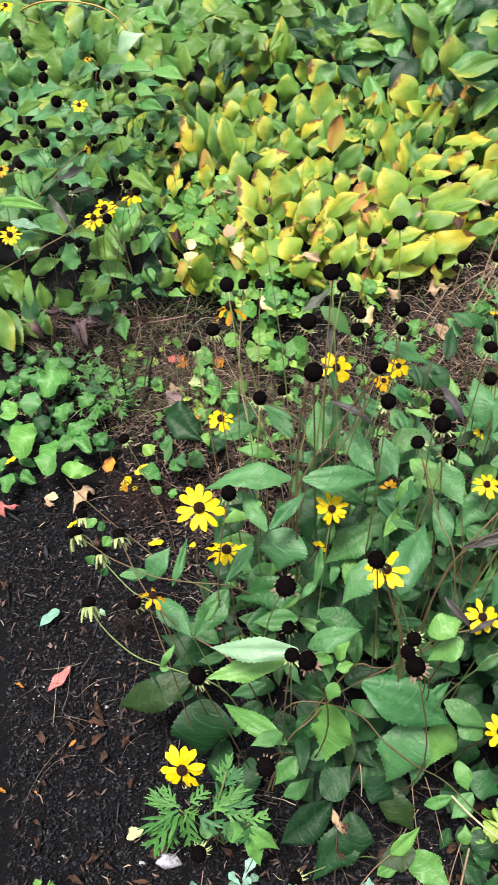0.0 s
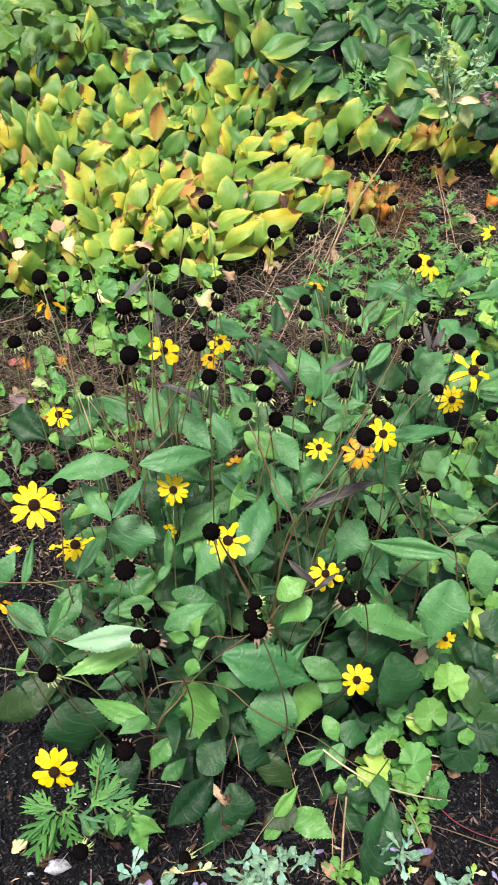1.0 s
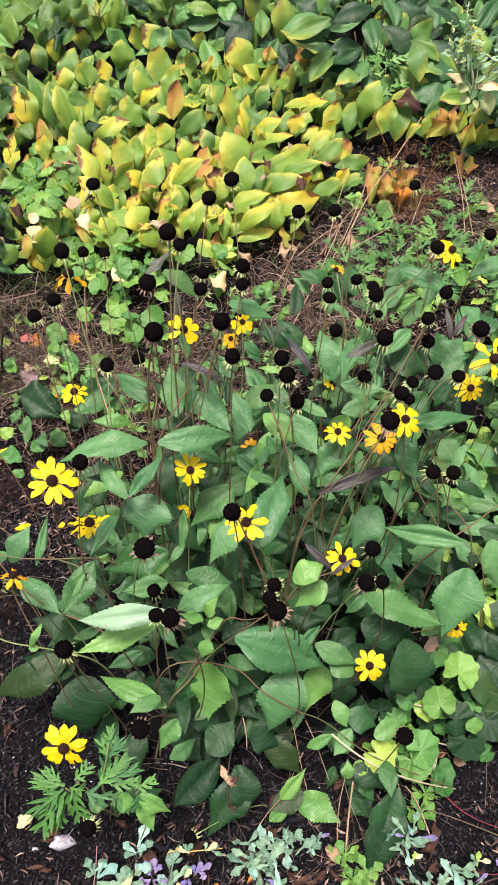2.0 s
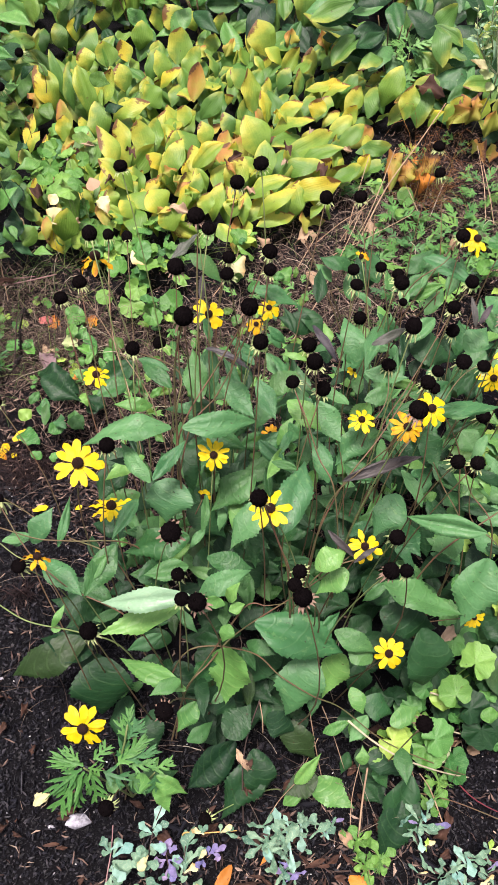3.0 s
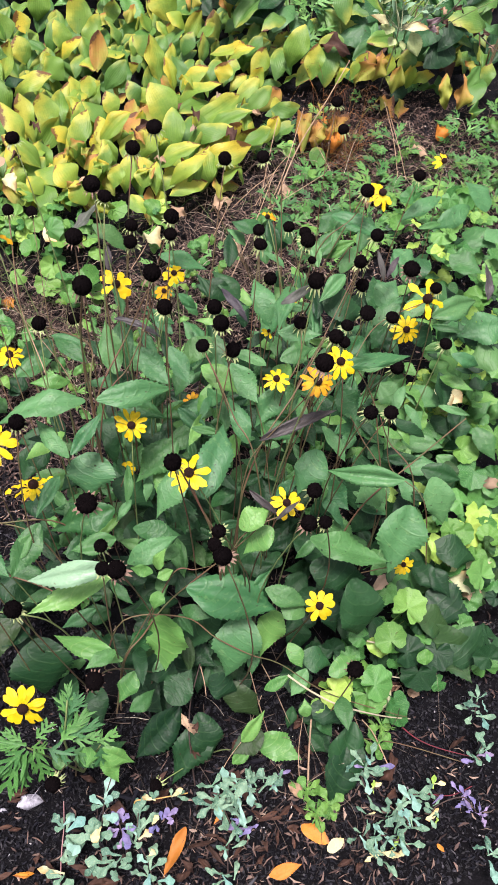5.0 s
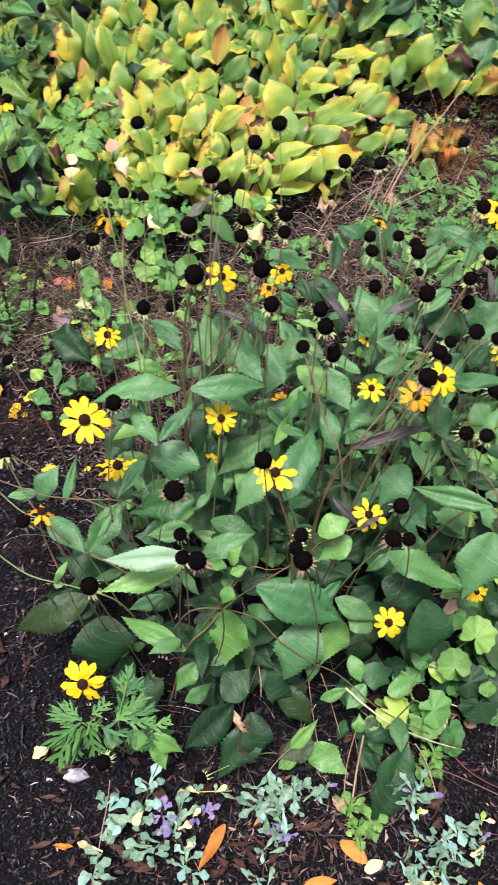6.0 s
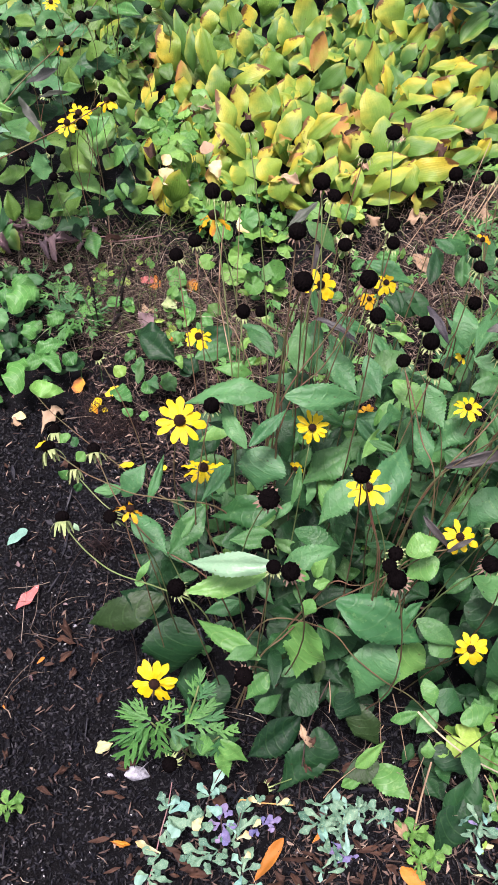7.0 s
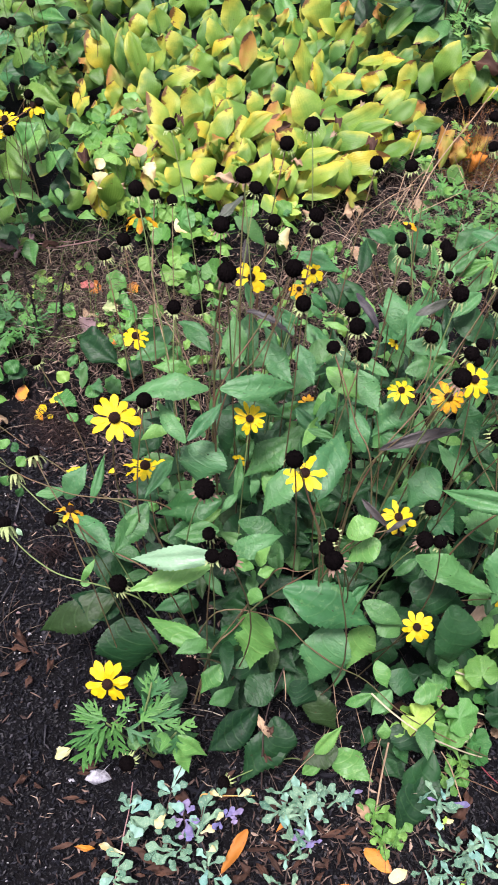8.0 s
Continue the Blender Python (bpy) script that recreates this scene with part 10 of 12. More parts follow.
leaf(pale_p, (1.044, 2.072, 0.330), (1.016, 2.053, 0.417), 0.050, SUSAN_PALE, OVATE)
leaf(pale_p, (1.075, 2.072, 0.303), (1.152, 2.053, 0.304), 0.031, CREAM, LANCE)
leaf(pale_p, (1.108, 2.072, 0.290), (1.132, 2.053, 0.226), 0.050, PALE, OVATE)
leaf(pale_p, (1.040, 2.072, 0.314), (0.970, 2.053, 0.359), 0.023, CREAM, LANCE)
leaf(pale_p, (1.058, 2.072, 0.305), (1.003, 2.053, 0.324), 0.035, PALE, EGG)
leaf(pale_p, (0.989, 2.072, 0.395), (0.945, 2.053, 0.414), 0.016, SUSAN_PALE, LANCE)
leaf(pale_p, (1.005, 2.072, 0.350), (0.975, 2.053, 0.367), 0.018, SUSAN_PALE, LANCE)
leaf(pale_p, (1.060, 2.072, 0.279), (1.039, 2.053, 0.266), 0.031, PALE, OVATE)
leaf(pale_p, (1.079, 2.072, 0.269), (1.087, 2.053, 0.248), 0.025, PALE, LANCE)
leaf(pale_p, (1.155, 2.072, 0.293), (1.181, 2.053, 0.335), 0.019, DRY_MAUVE, CURL)
leaf(pale_p, (1.158, 2.072, 0.296), (1.178, 2.053, 0.293), 0.019, DRY_MAUVE, CURL)
leaf(pale_p, (1.069, 2.072, 0.320), (1.093, 2.053, 0.344), 0.021, SUSAN_PALE, LANCE)
leaf(pale_p, (1.071, 2.072, 0.353), (1.099, 2.053, 0.379), 0.019, SUSAN_PALE, LANCE)
leaf(pale_p, (1.112, 2.072, 0.349), (1.142, 2.053, 0.348), 0.019, SUSAN_PALE, LANCE)
leaf(pale_p, (1.098, 2.072, 0.385), (1.129, 2.053, 0.388), 0.016, SUSAN_PALE, LANCE)
leaf(pale_p, (1.118, 2.072, 0.399), (1.142, 2.053, 0.415), 0.016, SUSAN_PALE, LANCE)
leaf(pale_p, (1.056, 2.072, 0.383), (1.076, 2.053, 0.408), 0.018, SUSAN_PALE, LANCE)
leaf(pale_p, (0.987, 2.072, 0.419), (0.959, 2.053, 0.443), 0.014, SUSAN_PALE, LANCE)
for foot, top, count in (
    ((1.030, 2.082, 0.400), (1.006, 2.082, 0.531), 16),
    ((1.043, 2.082, 0.398), (1.024, 2.082, 0.492), 16),
    ((1.005, 2.082, 0.370), (0.970, 2.082, 0.488), 16),
    ((1.109, 2.082, 0.361), (1.133, 2.082, 0.535), 16),
    ((1.073, 2.082, 0.364), (1.056, 2.082, 0.461), 16),
    ((1.134, 2.082, 0.342), (1.159, 2.082, 0.431), 16),
    ((1.140, 2.082, 0.317), (1.202, 2.082, 0.368), 16),
    ((1.027, 2.082, 0.336), (1.000, 2.082, 0.425), 16),
):
    for k in range(count):
        u, turn = k / count, 2.4 * k + rnd.uniform(-0.4, 0.4)
        at = Vector(foot).lerp(Vector(top), u)
        long = 0.036 * (1.1 - 0.75 * u) * rnd.uniform(0.7, 1.2)
        tip = at + Vector((math.cos(turn), math.sin(turn), rnd.uniform(0.1, 0.9))).normalized() * long
        leaf(pale_p, at, tip, long * rnd.uniform(0.26, 0.40), rnd.choice((SUSAN_PALE, SUSAN_PALE, PALE, SUSAN_LIGHT)), LANCE)
back_fern_a = thing("feathery_weed", 0.951, 2.485, label="tall feathery weed growing between dark hostas", category="weed", group="weeds")
cut_spray(back_fern_a, 9, 0.07, 0.14, 0.20, 0.075, (CUT, SUSAN_LIGHT, SUSAN_UPPER))
stem_line(back_fern_a, 0.0022, 0.0014, STEM_GREEN, (0.951, 2.485, 0), (0.951, 2.485, 0.16))
back_fern_b = thing("feathery_weed", 0.918, 2.402, label="tall feathery weed growing between dark hostas", category="weed", group="weeds")
cut_spray(back_fern_b, 7, 0.06, 0.10, 0.16, 0.075, (CUT, SUSAN_LIGHT, SUSAN_UPPER))
stem_line(back_fern_b, 0.0022, 0.0014, STEM_GREEN, (0.918, 2.402, 0), (0.918, 2.402, 0.12))
back_fern_c = thing("feathery_weed", 1.238, 2.952, label="tall feathery weed growing between dark hostas", category="weed", group="weeds")
cut_spray(back_fern_c, 9, 0.09, 0.18, 0.24, 0.075, (CUT, SUSAN_LIGHT, SUSAN_UPPER))
stem_line(back_fern_c, 0.0022, 0.0014, STEM_GREEN, (1.238, 2.952, 0), (1.238, 2.952, 0.20))
back_fern_d = thing("feathery_weed", 1.348, 2.897, label="tall feathery weed growing between dark hostas", category="weed", group="weeds")
cut_spray(back_fern_d, 8, 0.08, 0.18, 0.24, 0.075, (CUT, SUSAN_LIGHT, SUSAN_UPPER))
stem_line(back_fern_d, 0.0022, 0.0014, STEM_GREEN, (1.348, 2.897, 0), (1.348, 2.897, 0.20))
ew0 = thing("seedling_weed", 0.806, 1.691, label="low patch of small round-leaved weeds in litter", category="weed", group="weeds")
round_patch(ew0, 10, 0.08, 0.08, 0.03, (WEED, IVY, WEED), 0.015, 0.05)
cut_spray(ew0, 13, 0.104, 0.02, 0.07, 0.055, (CUT, CUT, WEED, IVY, WEED))
bush(ew0, 6, 0.08, 0.015, 0.05, 0.035, (WEED, IVY, WEED), EGG)
ew1 = thing("seedling_weed", 0.932, 1.746, label="low patch of small round-leaved weeds in litter", category="weed", group="weeds")
round_patch(ew1, 8, 0.07, 0.07, 0.03, (IVY, WEED), 0.015, 0.05)
cut_spray(ew1, 10, 0.091, 0.02, 0.07, 0.055, (CUT, CUT, IVY, WEED))
bush(ew1, 5, 0.07, 0.015, 0.05, 0.035, (IVY, WEED), EGG)
ew2 = thing("seedling_weed", 1.004, 1.625, label="low patch of small round-leaved weeds in litter", category="weed", group="weeds")
round_patch(ew2, 10, 0.09, 0.09, 0.03, (WEED, IVY, SUSAN_LIGHT), 0.015, 0.05)
cut_spray(ew2, 13, 0.117, 0.02, 0.07, 0.055, (CUT, CUT, WEED, IVY, SUSAN_LIGHT))
bush(ew2, 6, 0.09, 0.015, 0.05, 0.035, (WEED, IVY, SUSAN_LIGHT), EGG)
ew3 = thing("seedling_weed", 1.153, 1.661, label="low patch of small round-leaved weeds in litter", category="weed", group="weeds")
round_patch(ew3, 9, 0.09, 0.09, 0.03, (WEED, WEED, IVY), 0.015, 0.05)
cut_spray(ew3, 12, 0.117, 0.02, 0.07, 0.055, (CUT, CUT, WEED, WEED, IVY))
bush(ew3, 6, 0.09, 0.015, 0.05, 0.035, (WEED, WEED, IVY), EGG)
ew4 = thing("seedling_weed", 0.824, 1.576, label="low patch of small round-leaved weeds in litter", category="weed", group="weeds")
round_patch(ew4, 10, 0.1, 0.1, 0.03, (WEED, SUSAN_DARK, IVY), 0.015, 0.05)
cut_spray(ew4, 13, 0.130, 0.02, 0.07, 0.055, (CUT, CUT, WEED, SUSAN_DARK, IVY))
bush(ew4, 6, 0.1, 0.015, 0.05, 0.035, (WEED, SUSAN_DARK, IVY), EGG)
ew5 = thing("seedling_weed", 0.771, 1.816, label="low patch of small round-leaved weeds in litter", category="weed", group="weeds")
round_patch(ew5, 7, 0.07, 0.07, 0.03, (IVY, WEED), 0.015, 0.05)
cut_spray(ew5, 9, 0.091, 0.02, 0.07, 0.055, (CUT, CUT, IVY, WEED))
bush(ew5, 4, 0.07, 0.015, 0.05, 0.035, (IVY, WEED), EGG)
ew6 = thing("seedling_weed", 1.287, 1.731, label="low patch of small round-leaved weeds in litter", category="weed", group="weeds")
round_patch(ew6, 7, 0.08, 0.08, 0.03, (WEED, IVY), 0.015, 0.05)
cut_spray(ew6, 9, 0.104, 0.02, 0.07, 0.055, (CUT, CUT, WEED, IVY))
bush(ew6, 4, 0.08, 0.015, 0.05, 0.035, (WEED, IVY), EGG)
ew7 = thing("seedling_weed", 0.655, 1.645, label="low patch of small round-leaved weeds in litter", category="weed", group="weeds")
round_patch(ew7, 8, 0.08, 0.08, 0.03, (WEED, IVY), 0.015, 0.05)
cut_spray(ew7, 10, 0.104, 0.02, 0.07, 0.055, (CUT, CUT, WEED, IVY))
bush(ew7, 5, 0.08, 0.015, 0.05, 0.035, (WEED, IVY), EGG)
ew8 = thing("seedling_weed", 0.885, 2.071, label="low patch of small round-leaved weeds in litter", category="weed", group="weeds")
round_patch(ew8, 6, 0.06, 0.06, 0.03, (IVY, WEED), 0.015, 0.05)
cut_spray(ew8, 8, 0.078, 0.02, 0.07, 0.055, (CUT, CUT, IVY, WEED))
bush(ew8, 4, 0.06, 0.015, 0.05, 0.035, (IVY, WEED), EGG)
ew9 = thing("seedling_weed", 0.698, 1.973, label="low patch of small round-leaved weeds in litter", category="weed", group="weeds")
round_patch(ew9, 6, 0.05, 0.05, 0.03, (IVY, LIME_ROUND, WEED), 0.015, 0.05)
cut_spray(ew9, 8, 0.065, 0.02, 0.07, 0.055, (CUT, CUT, IVY, LIME_ROUND, WEED))
bush(ew9, 4, 0.05, 0.015, 0.05, 0.035, (IVY, LIME_ROUND, WEED), EGG)
lw0 = thing("seedling_weed", -0.266, 1.507, label="small round-leaved weed among brown litter", category="weed", group="weeds")
round_patch(lw0, 5, 0.035, 0.03, 0.022, (IVY, WEED, LIME_ROUND), 0.015, 0.04)
lw1 = thing("seedling_weed", -0.221, 1.589, label="small round-leaved weed among brown litter", category="weed", group="weeds")
round_patch(lw1, 5, 0.035, 0.03, 0.022, (IVY, WEED, LIME_ROUND), 0.015, 0.04)
lw2 = thing("seedling_weed", -0.166, 1.424, label="small round-leaved weed among brown litter", category="weed", group="weeds")
round_patch(lw2, 5, 0.035, 0.03, 0.022, (IVY, WEED, LIME_ROUND), 0.015, 0.04)
lw3 = thing("seedling_weed", -0.222, 1.332, label="small round-leaved weed among brown litter", category="weed", group="weeds")
round_patch(lw3, 5, 0.035, 0.03, 0.022, (IVY, WEED, LIME_ROUND), 0.015, 0.04)
lw4 = thing("seedling_weed", -0.309, 1.571, label="small round-leaved weed among brown litter", category="weed", group="weeds")
round_patch(lw4, 5, 0.035, 0.03, 0.022, (IVY, WEED, LIME_ROUND), 0.015, 0.04)
lw5 = thing("seedling_weed", -0.135, 1.366, label="small round-leaved weed among brown litter", category="weed", group="weeds")
round_patch(lw5, 5, 0.035, 0.03, 0.022, (IVY, WEED, LIME_ROUND), 0.015, 0.04)
lw6 = thing("seedling_weed", -0.341, 1.53, label="small round-leaved weed among brown litter", category="weed", group="weeds")
round_patch(lw6, 5, 0.035, 0.03, 0.022, (IVY, WEED, LIME_ROUND), 0.015, 0.04)
stem_line(pale_p, 0.0017, 0.001, STEM_GREEN, (1.177, 2.297, 0.1), (1.071, 2.133, 0.3), (1.001, 2.021, 0.45))
stem_line(pale_p, 0.0017, 0.001, STEM_GREEN, (1.195, 2.292, 0.1), (1.118, 2.12, 0.3), (1.145, 2.05, 0.42))
stem_line(pale_p, 0.0017, 0.001, STEM_GREEN, (1.212, 2.288, 0.1), (1.245, 2.155, 0.25), (1.35, 2.084, 0.35))
spire = thing("seed_spire", 1.453, 2.446, label="brown seed spire leaning over withered leaves", category="garden plant")
stem_line(spire, 0.0022, 0.0012, STEM_DARK, (1.198, 2.131, 0.26), (1.245, 2.136, 0.3), (1.286, 2.136, 0.35))
stem_line(spire, 0.0022, 0.0012, STEM_DARK, (1.382, 2.239, 0.2), (1.39, 2.132, 0.2), (1.413, 2.042, 0.2))
leaf(spire, (1.195, 2.128, 0.27), (1.214, 2.113, 0.25), 0.015, DRY_TAN, CURL)
leaf(spire, (1.224, 2.14, 0.28), (1.246, 2.128, 0.26), 0.015, DRY, CURL)
leaf(spire, (1.233, 2.129, 0.3), (1.223, 2.159, 0.3), 0.015, DRY_TAN, CURL)
leaf(spire, (1.264, 2.144, 0.31), (1.29, 2.135, 0.29), 0.015, DRY, CURL)
leaf(spire, (1.276, 2.141, 0.33), (1.268, 2.171, 0.33), 0.015, DRY_TAN, CURL)
leaf(spire, (1.384, 2.235, 0.2), (1.393, 2.212, 0.22), 0.016, DRY_TAN, CURL)
leaf(spire, (1.387, 2.167, 0.2), (1.398, 2.141, 0.22), 0.015, DRY, CURL)
leaf(spire, (1.394, 2.12, 0.2), (1.399, 2.1, 0.18), 0.017, DRY_TAN, CURL)
leaf(spire, (1.405, 2.084, 0.2), (1.435, 2.089, 0.2), 0.015, DRY_TAN, CURL)
leaf(spire, (1.392, 2.218, 0.2), (1.378, 2.199, 0.18), 0.017, DRY, CURL)

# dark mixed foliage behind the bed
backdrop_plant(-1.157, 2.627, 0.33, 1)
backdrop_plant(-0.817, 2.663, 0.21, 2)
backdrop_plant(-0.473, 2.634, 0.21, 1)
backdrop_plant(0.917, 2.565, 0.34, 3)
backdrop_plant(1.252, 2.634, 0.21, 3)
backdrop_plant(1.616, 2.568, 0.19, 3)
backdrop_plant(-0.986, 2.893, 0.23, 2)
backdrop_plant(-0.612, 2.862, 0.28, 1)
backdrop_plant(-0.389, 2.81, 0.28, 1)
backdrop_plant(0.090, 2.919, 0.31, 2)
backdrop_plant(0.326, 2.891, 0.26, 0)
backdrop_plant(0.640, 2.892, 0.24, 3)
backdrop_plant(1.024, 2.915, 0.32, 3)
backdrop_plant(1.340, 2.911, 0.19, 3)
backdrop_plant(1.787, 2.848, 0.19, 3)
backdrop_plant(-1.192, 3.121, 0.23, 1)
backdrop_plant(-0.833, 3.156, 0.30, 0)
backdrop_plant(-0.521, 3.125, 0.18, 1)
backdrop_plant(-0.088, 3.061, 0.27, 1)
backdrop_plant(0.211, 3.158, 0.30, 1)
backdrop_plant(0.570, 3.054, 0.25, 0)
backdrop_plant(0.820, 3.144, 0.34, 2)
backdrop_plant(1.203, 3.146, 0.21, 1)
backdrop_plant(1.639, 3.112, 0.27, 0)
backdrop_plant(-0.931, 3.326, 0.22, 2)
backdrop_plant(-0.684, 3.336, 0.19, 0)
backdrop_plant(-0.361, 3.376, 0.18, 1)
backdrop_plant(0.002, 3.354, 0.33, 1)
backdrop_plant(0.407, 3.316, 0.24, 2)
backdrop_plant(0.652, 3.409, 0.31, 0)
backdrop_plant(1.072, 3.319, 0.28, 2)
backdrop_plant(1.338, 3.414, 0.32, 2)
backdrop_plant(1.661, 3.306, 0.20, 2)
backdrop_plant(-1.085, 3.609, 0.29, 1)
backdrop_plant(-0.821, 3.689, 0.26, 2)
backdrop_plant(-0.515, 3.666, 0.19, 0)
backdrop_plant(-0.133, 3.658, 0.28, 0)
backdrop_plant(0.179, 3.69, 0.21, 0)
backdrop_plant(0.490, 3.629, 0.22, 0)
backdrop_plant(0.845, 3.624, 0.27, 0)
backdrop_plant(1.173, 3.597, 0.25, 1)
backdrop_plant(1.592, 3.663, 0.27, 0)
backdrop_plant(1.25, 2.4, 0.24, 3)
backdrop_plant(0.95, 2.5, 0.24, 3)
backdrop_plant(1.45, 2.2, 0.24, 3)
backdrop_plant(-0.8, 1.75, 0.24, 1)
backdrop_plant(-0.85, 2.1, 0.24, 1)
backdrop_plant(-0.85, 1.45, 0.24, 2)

# grey-green sprigs along the front
def sprig(x, y, label, stem_kind, way, leaves):
    """A creeping sprig: a thin stem through some places, and its blunt leaves as (foot, tip, width, material), each with a smaller one beside it."""
    plant = thing("grey_sprig", x, y, 0.0, label=label, category="garden plant", group="grey sprigs")
    stem_line(plant, 0.0013, 0.0009, stem_kind, (x, y, 0.0), *way)
    for k, (foot, tip, wide, material) in enumerate(leaves):
        leaf(plant, foot, tip, wide * 0.85, material, SPOON)
        run = (Vector(tip) - Vector(foot)) * rnd.uniform(0.5, 0.8)
        run.rotate(Matrix.Rotation(rnd.choice((-1, 1)) * rnd.uniform(0.6, 1.1), 3, "Z"))
        leaf(plant, foot, Vector(foot) + run - Vector((0, 0, 0.004)), wide * 0.6, GREY if material is not MAUVE else MAUVE, SPOON)
    return plant


sprig(-0.097, 0.203, "grey-green sprig on a pinkish stem with cream lower leaves", STEM_MAUVE, ((-0.097, 0.208, 0.027), (-0.089, 0.233, 0.041), (-0.079, 0.273, 0.063), (-0.069, 0.306, 0.081), (-0.063, 0.339, 0.099)), (
    ((-0.068, 0.304, 0.086), (-0.082, 0.328, 0.086), 0.018, GREY),
    ((-0.066, 0.298, 0.083), (-0.034, 0.310, 0.089), 0.020, MINT),
    ((-0.067, 0.293, 0.081), (-0.037, 0.280, 0.083), 0.020, GREY),
    ((-0.070, 0.287, 0.077), (-0.048, 0.265, 0.084), 0.022, MINT),
    ((-0.070, 0.276, 0.071), (-0.060, 0.252, 0.078), 0.020, GREY),
    ((-0.074, 0.282, 0.074), (-0.041, 0.278, 0.071), 0.018, GREY),
    ((-0.069, 0.307, 0.088), (-0.051, 0.320, 0.084), 0.016, MINT),
    ((-0.072, 0.272, 0.069), (-0.053, 0.261, 0.080), 0.016, GREY),
    ((-0.078, 0.246, 0.054), (-0.118, 0.262, 0.055), 0.014, CREAM),
    ((-0.081, 0.242, 0.052), (-0.107, 0.253, 0.052), 0.016, GREY),
    ((-0.090, 0.228, 0.045), (-0.065, 0.234, 0.059), 0.020, GREY),
    ((-0.093, 0.221, 0.041), (-0.058, 0.209, 0.045), 0.016, GREY),
    ((-0.096, 0.218, 0.039), (-0.115, 0.205, 0.050), 0.021, MINT),
    ((-0.097, 0.214, 0.037), (-0.078, 0.195, 0.041), 0.021, GREY),
))
sprig(-0.022, 0.272, "mint-green blunt-leaved sprig standing on dark mulch", STEM_DARK, ((-0.022, 0.277, 0.065), (-0.012, 0.299, 0.077), (-0.001, 0.329, 0.093), (0.014, 0.355, 0.107)), (
    ((-0.002, 0.326, 0.098), (0.015, 0.358, 0.106), 0.020, MINT),
    ((-0.005, 0.320, 0.095), (-0.024, 0.338, 0.094), 0.018, MINT),
    ((-0.008, 0.307, 0.088), (0.016, 0.296, 0.095), 0.020, MINT),
    ((-0.012, 0.298, 0.083), (-0.030, 0.302, 0.095), 0.020, GREY),
    ((-0.015, 0.291, 0.079), (-0.039, 0.298, 0.084), 0.016, GREY),
    ((-0.017, 0.285, 0.076), (0.003, 0.277, 0.085), 0.020, GREY),
    ((-0.013, 0.294, 0.081), (-0.028, 0.273, 0.089), 0.020, CREAM),
    ((-0.020, 0.282, 0.074), (-0.026, 0.267, 0.071), 0.016, GREY),
    ((-0.003, 0.322, 0.096), (0.011, 0.328, 0.105), 0.015, MINT),
    ((-0.026, 0.292, 0.080), (-0.038, 0.280, 0.086), 0.016, GREY),
))
sprig(0.018, 0.254, "sprig with bright mauve leaf tips on dark mulch", STEM_DARK, ((0.018, 0.259, 0.055), (0.015, 0.285, 0.069), (0.011, 0.303, 0.079)), (
    ((0.011, 0.290, 0.078), (0.022, 0.313, 0.080), 0.014, MAUVE),
    ((0.013, 0.285, 0.076), (-0.006, 0.287, 0.072), 0.013, MAUVE),
    ((0.017, 0.284, 0.075), (0.029, 0.257, 0.087), 0.017, MAUVE),
    ((0.014, 0.272, 0.069), (0.025, 0.255, 0.073), 0.016, MAUVE),
    ((0.008, 0.292, 0.080), (0.007, 0.310, 0.089), 0.012, MAUVE),
    ((0.020, 0.292, 0.080), (0.032, 0.300, 0.092), 0.011, MAUVE),
    ((0.024, 0.277, 0.071), (0.037, 0.281, 0.080), 0.016, GREY),
    ((0.019, 0.261, 0.062), (-0.000, 0.263, 0.075), 0.016, GREY),
))
sprig(0.049, 0.200, "grey-green sprig with wavy blunt leaves and cream tips", STEM_DARK, ((0.049, 0.205, 0.025), (0.047, 0.234, 0.041), (0.038, 0.267, 0.059), (0.045, 0.300, 0.077)), (
    ((0.031, 0.261, 0.062), (0.053, 0.294, 0.065), 0.017, GREY),
    ((0.039, 0.265, 0.065), (0.062, 0.271, 0.075), 0.016, CREAM),
    ((0.043, 0.277, 0.071), (0.046, 0.323, 0.075), 0.017, GREY),
    ((0.038, 0.271, 0.068), (0.025, 0.289, 0.081), 0.016, MINT),
    ((0.048, 0.300, 0.084), (0.061, 0.322, 0.096), 0.014, GREY),
    ((0.034, 0.262, 0.063), (0.041, 0.255, 0.061), 0.018, GREY),
    ((0.048, 0.223, 0.041), (0.064, 0.258, 0.039), 0.018, GREY),
    ((0.047, 0.233, 0.047), (0.032, 0.247, 0.047), 0.016, MINT),
    ((0.044, 0.215, 0.037), (0.019, 0.227, 0.050), 0.014, GREY),
    ((0.047, 0.218, 0.038), (0.038, 0.196, 0.042), 0.018, MINT),
    ((0.057, 0.206, 0.032), (0.083, 0.200, 0.039), 0.018, MINT),
    ((0.050, 0.241, 0.051), (0.060, 0.247, 0.052), 0.014, CREAM),
))
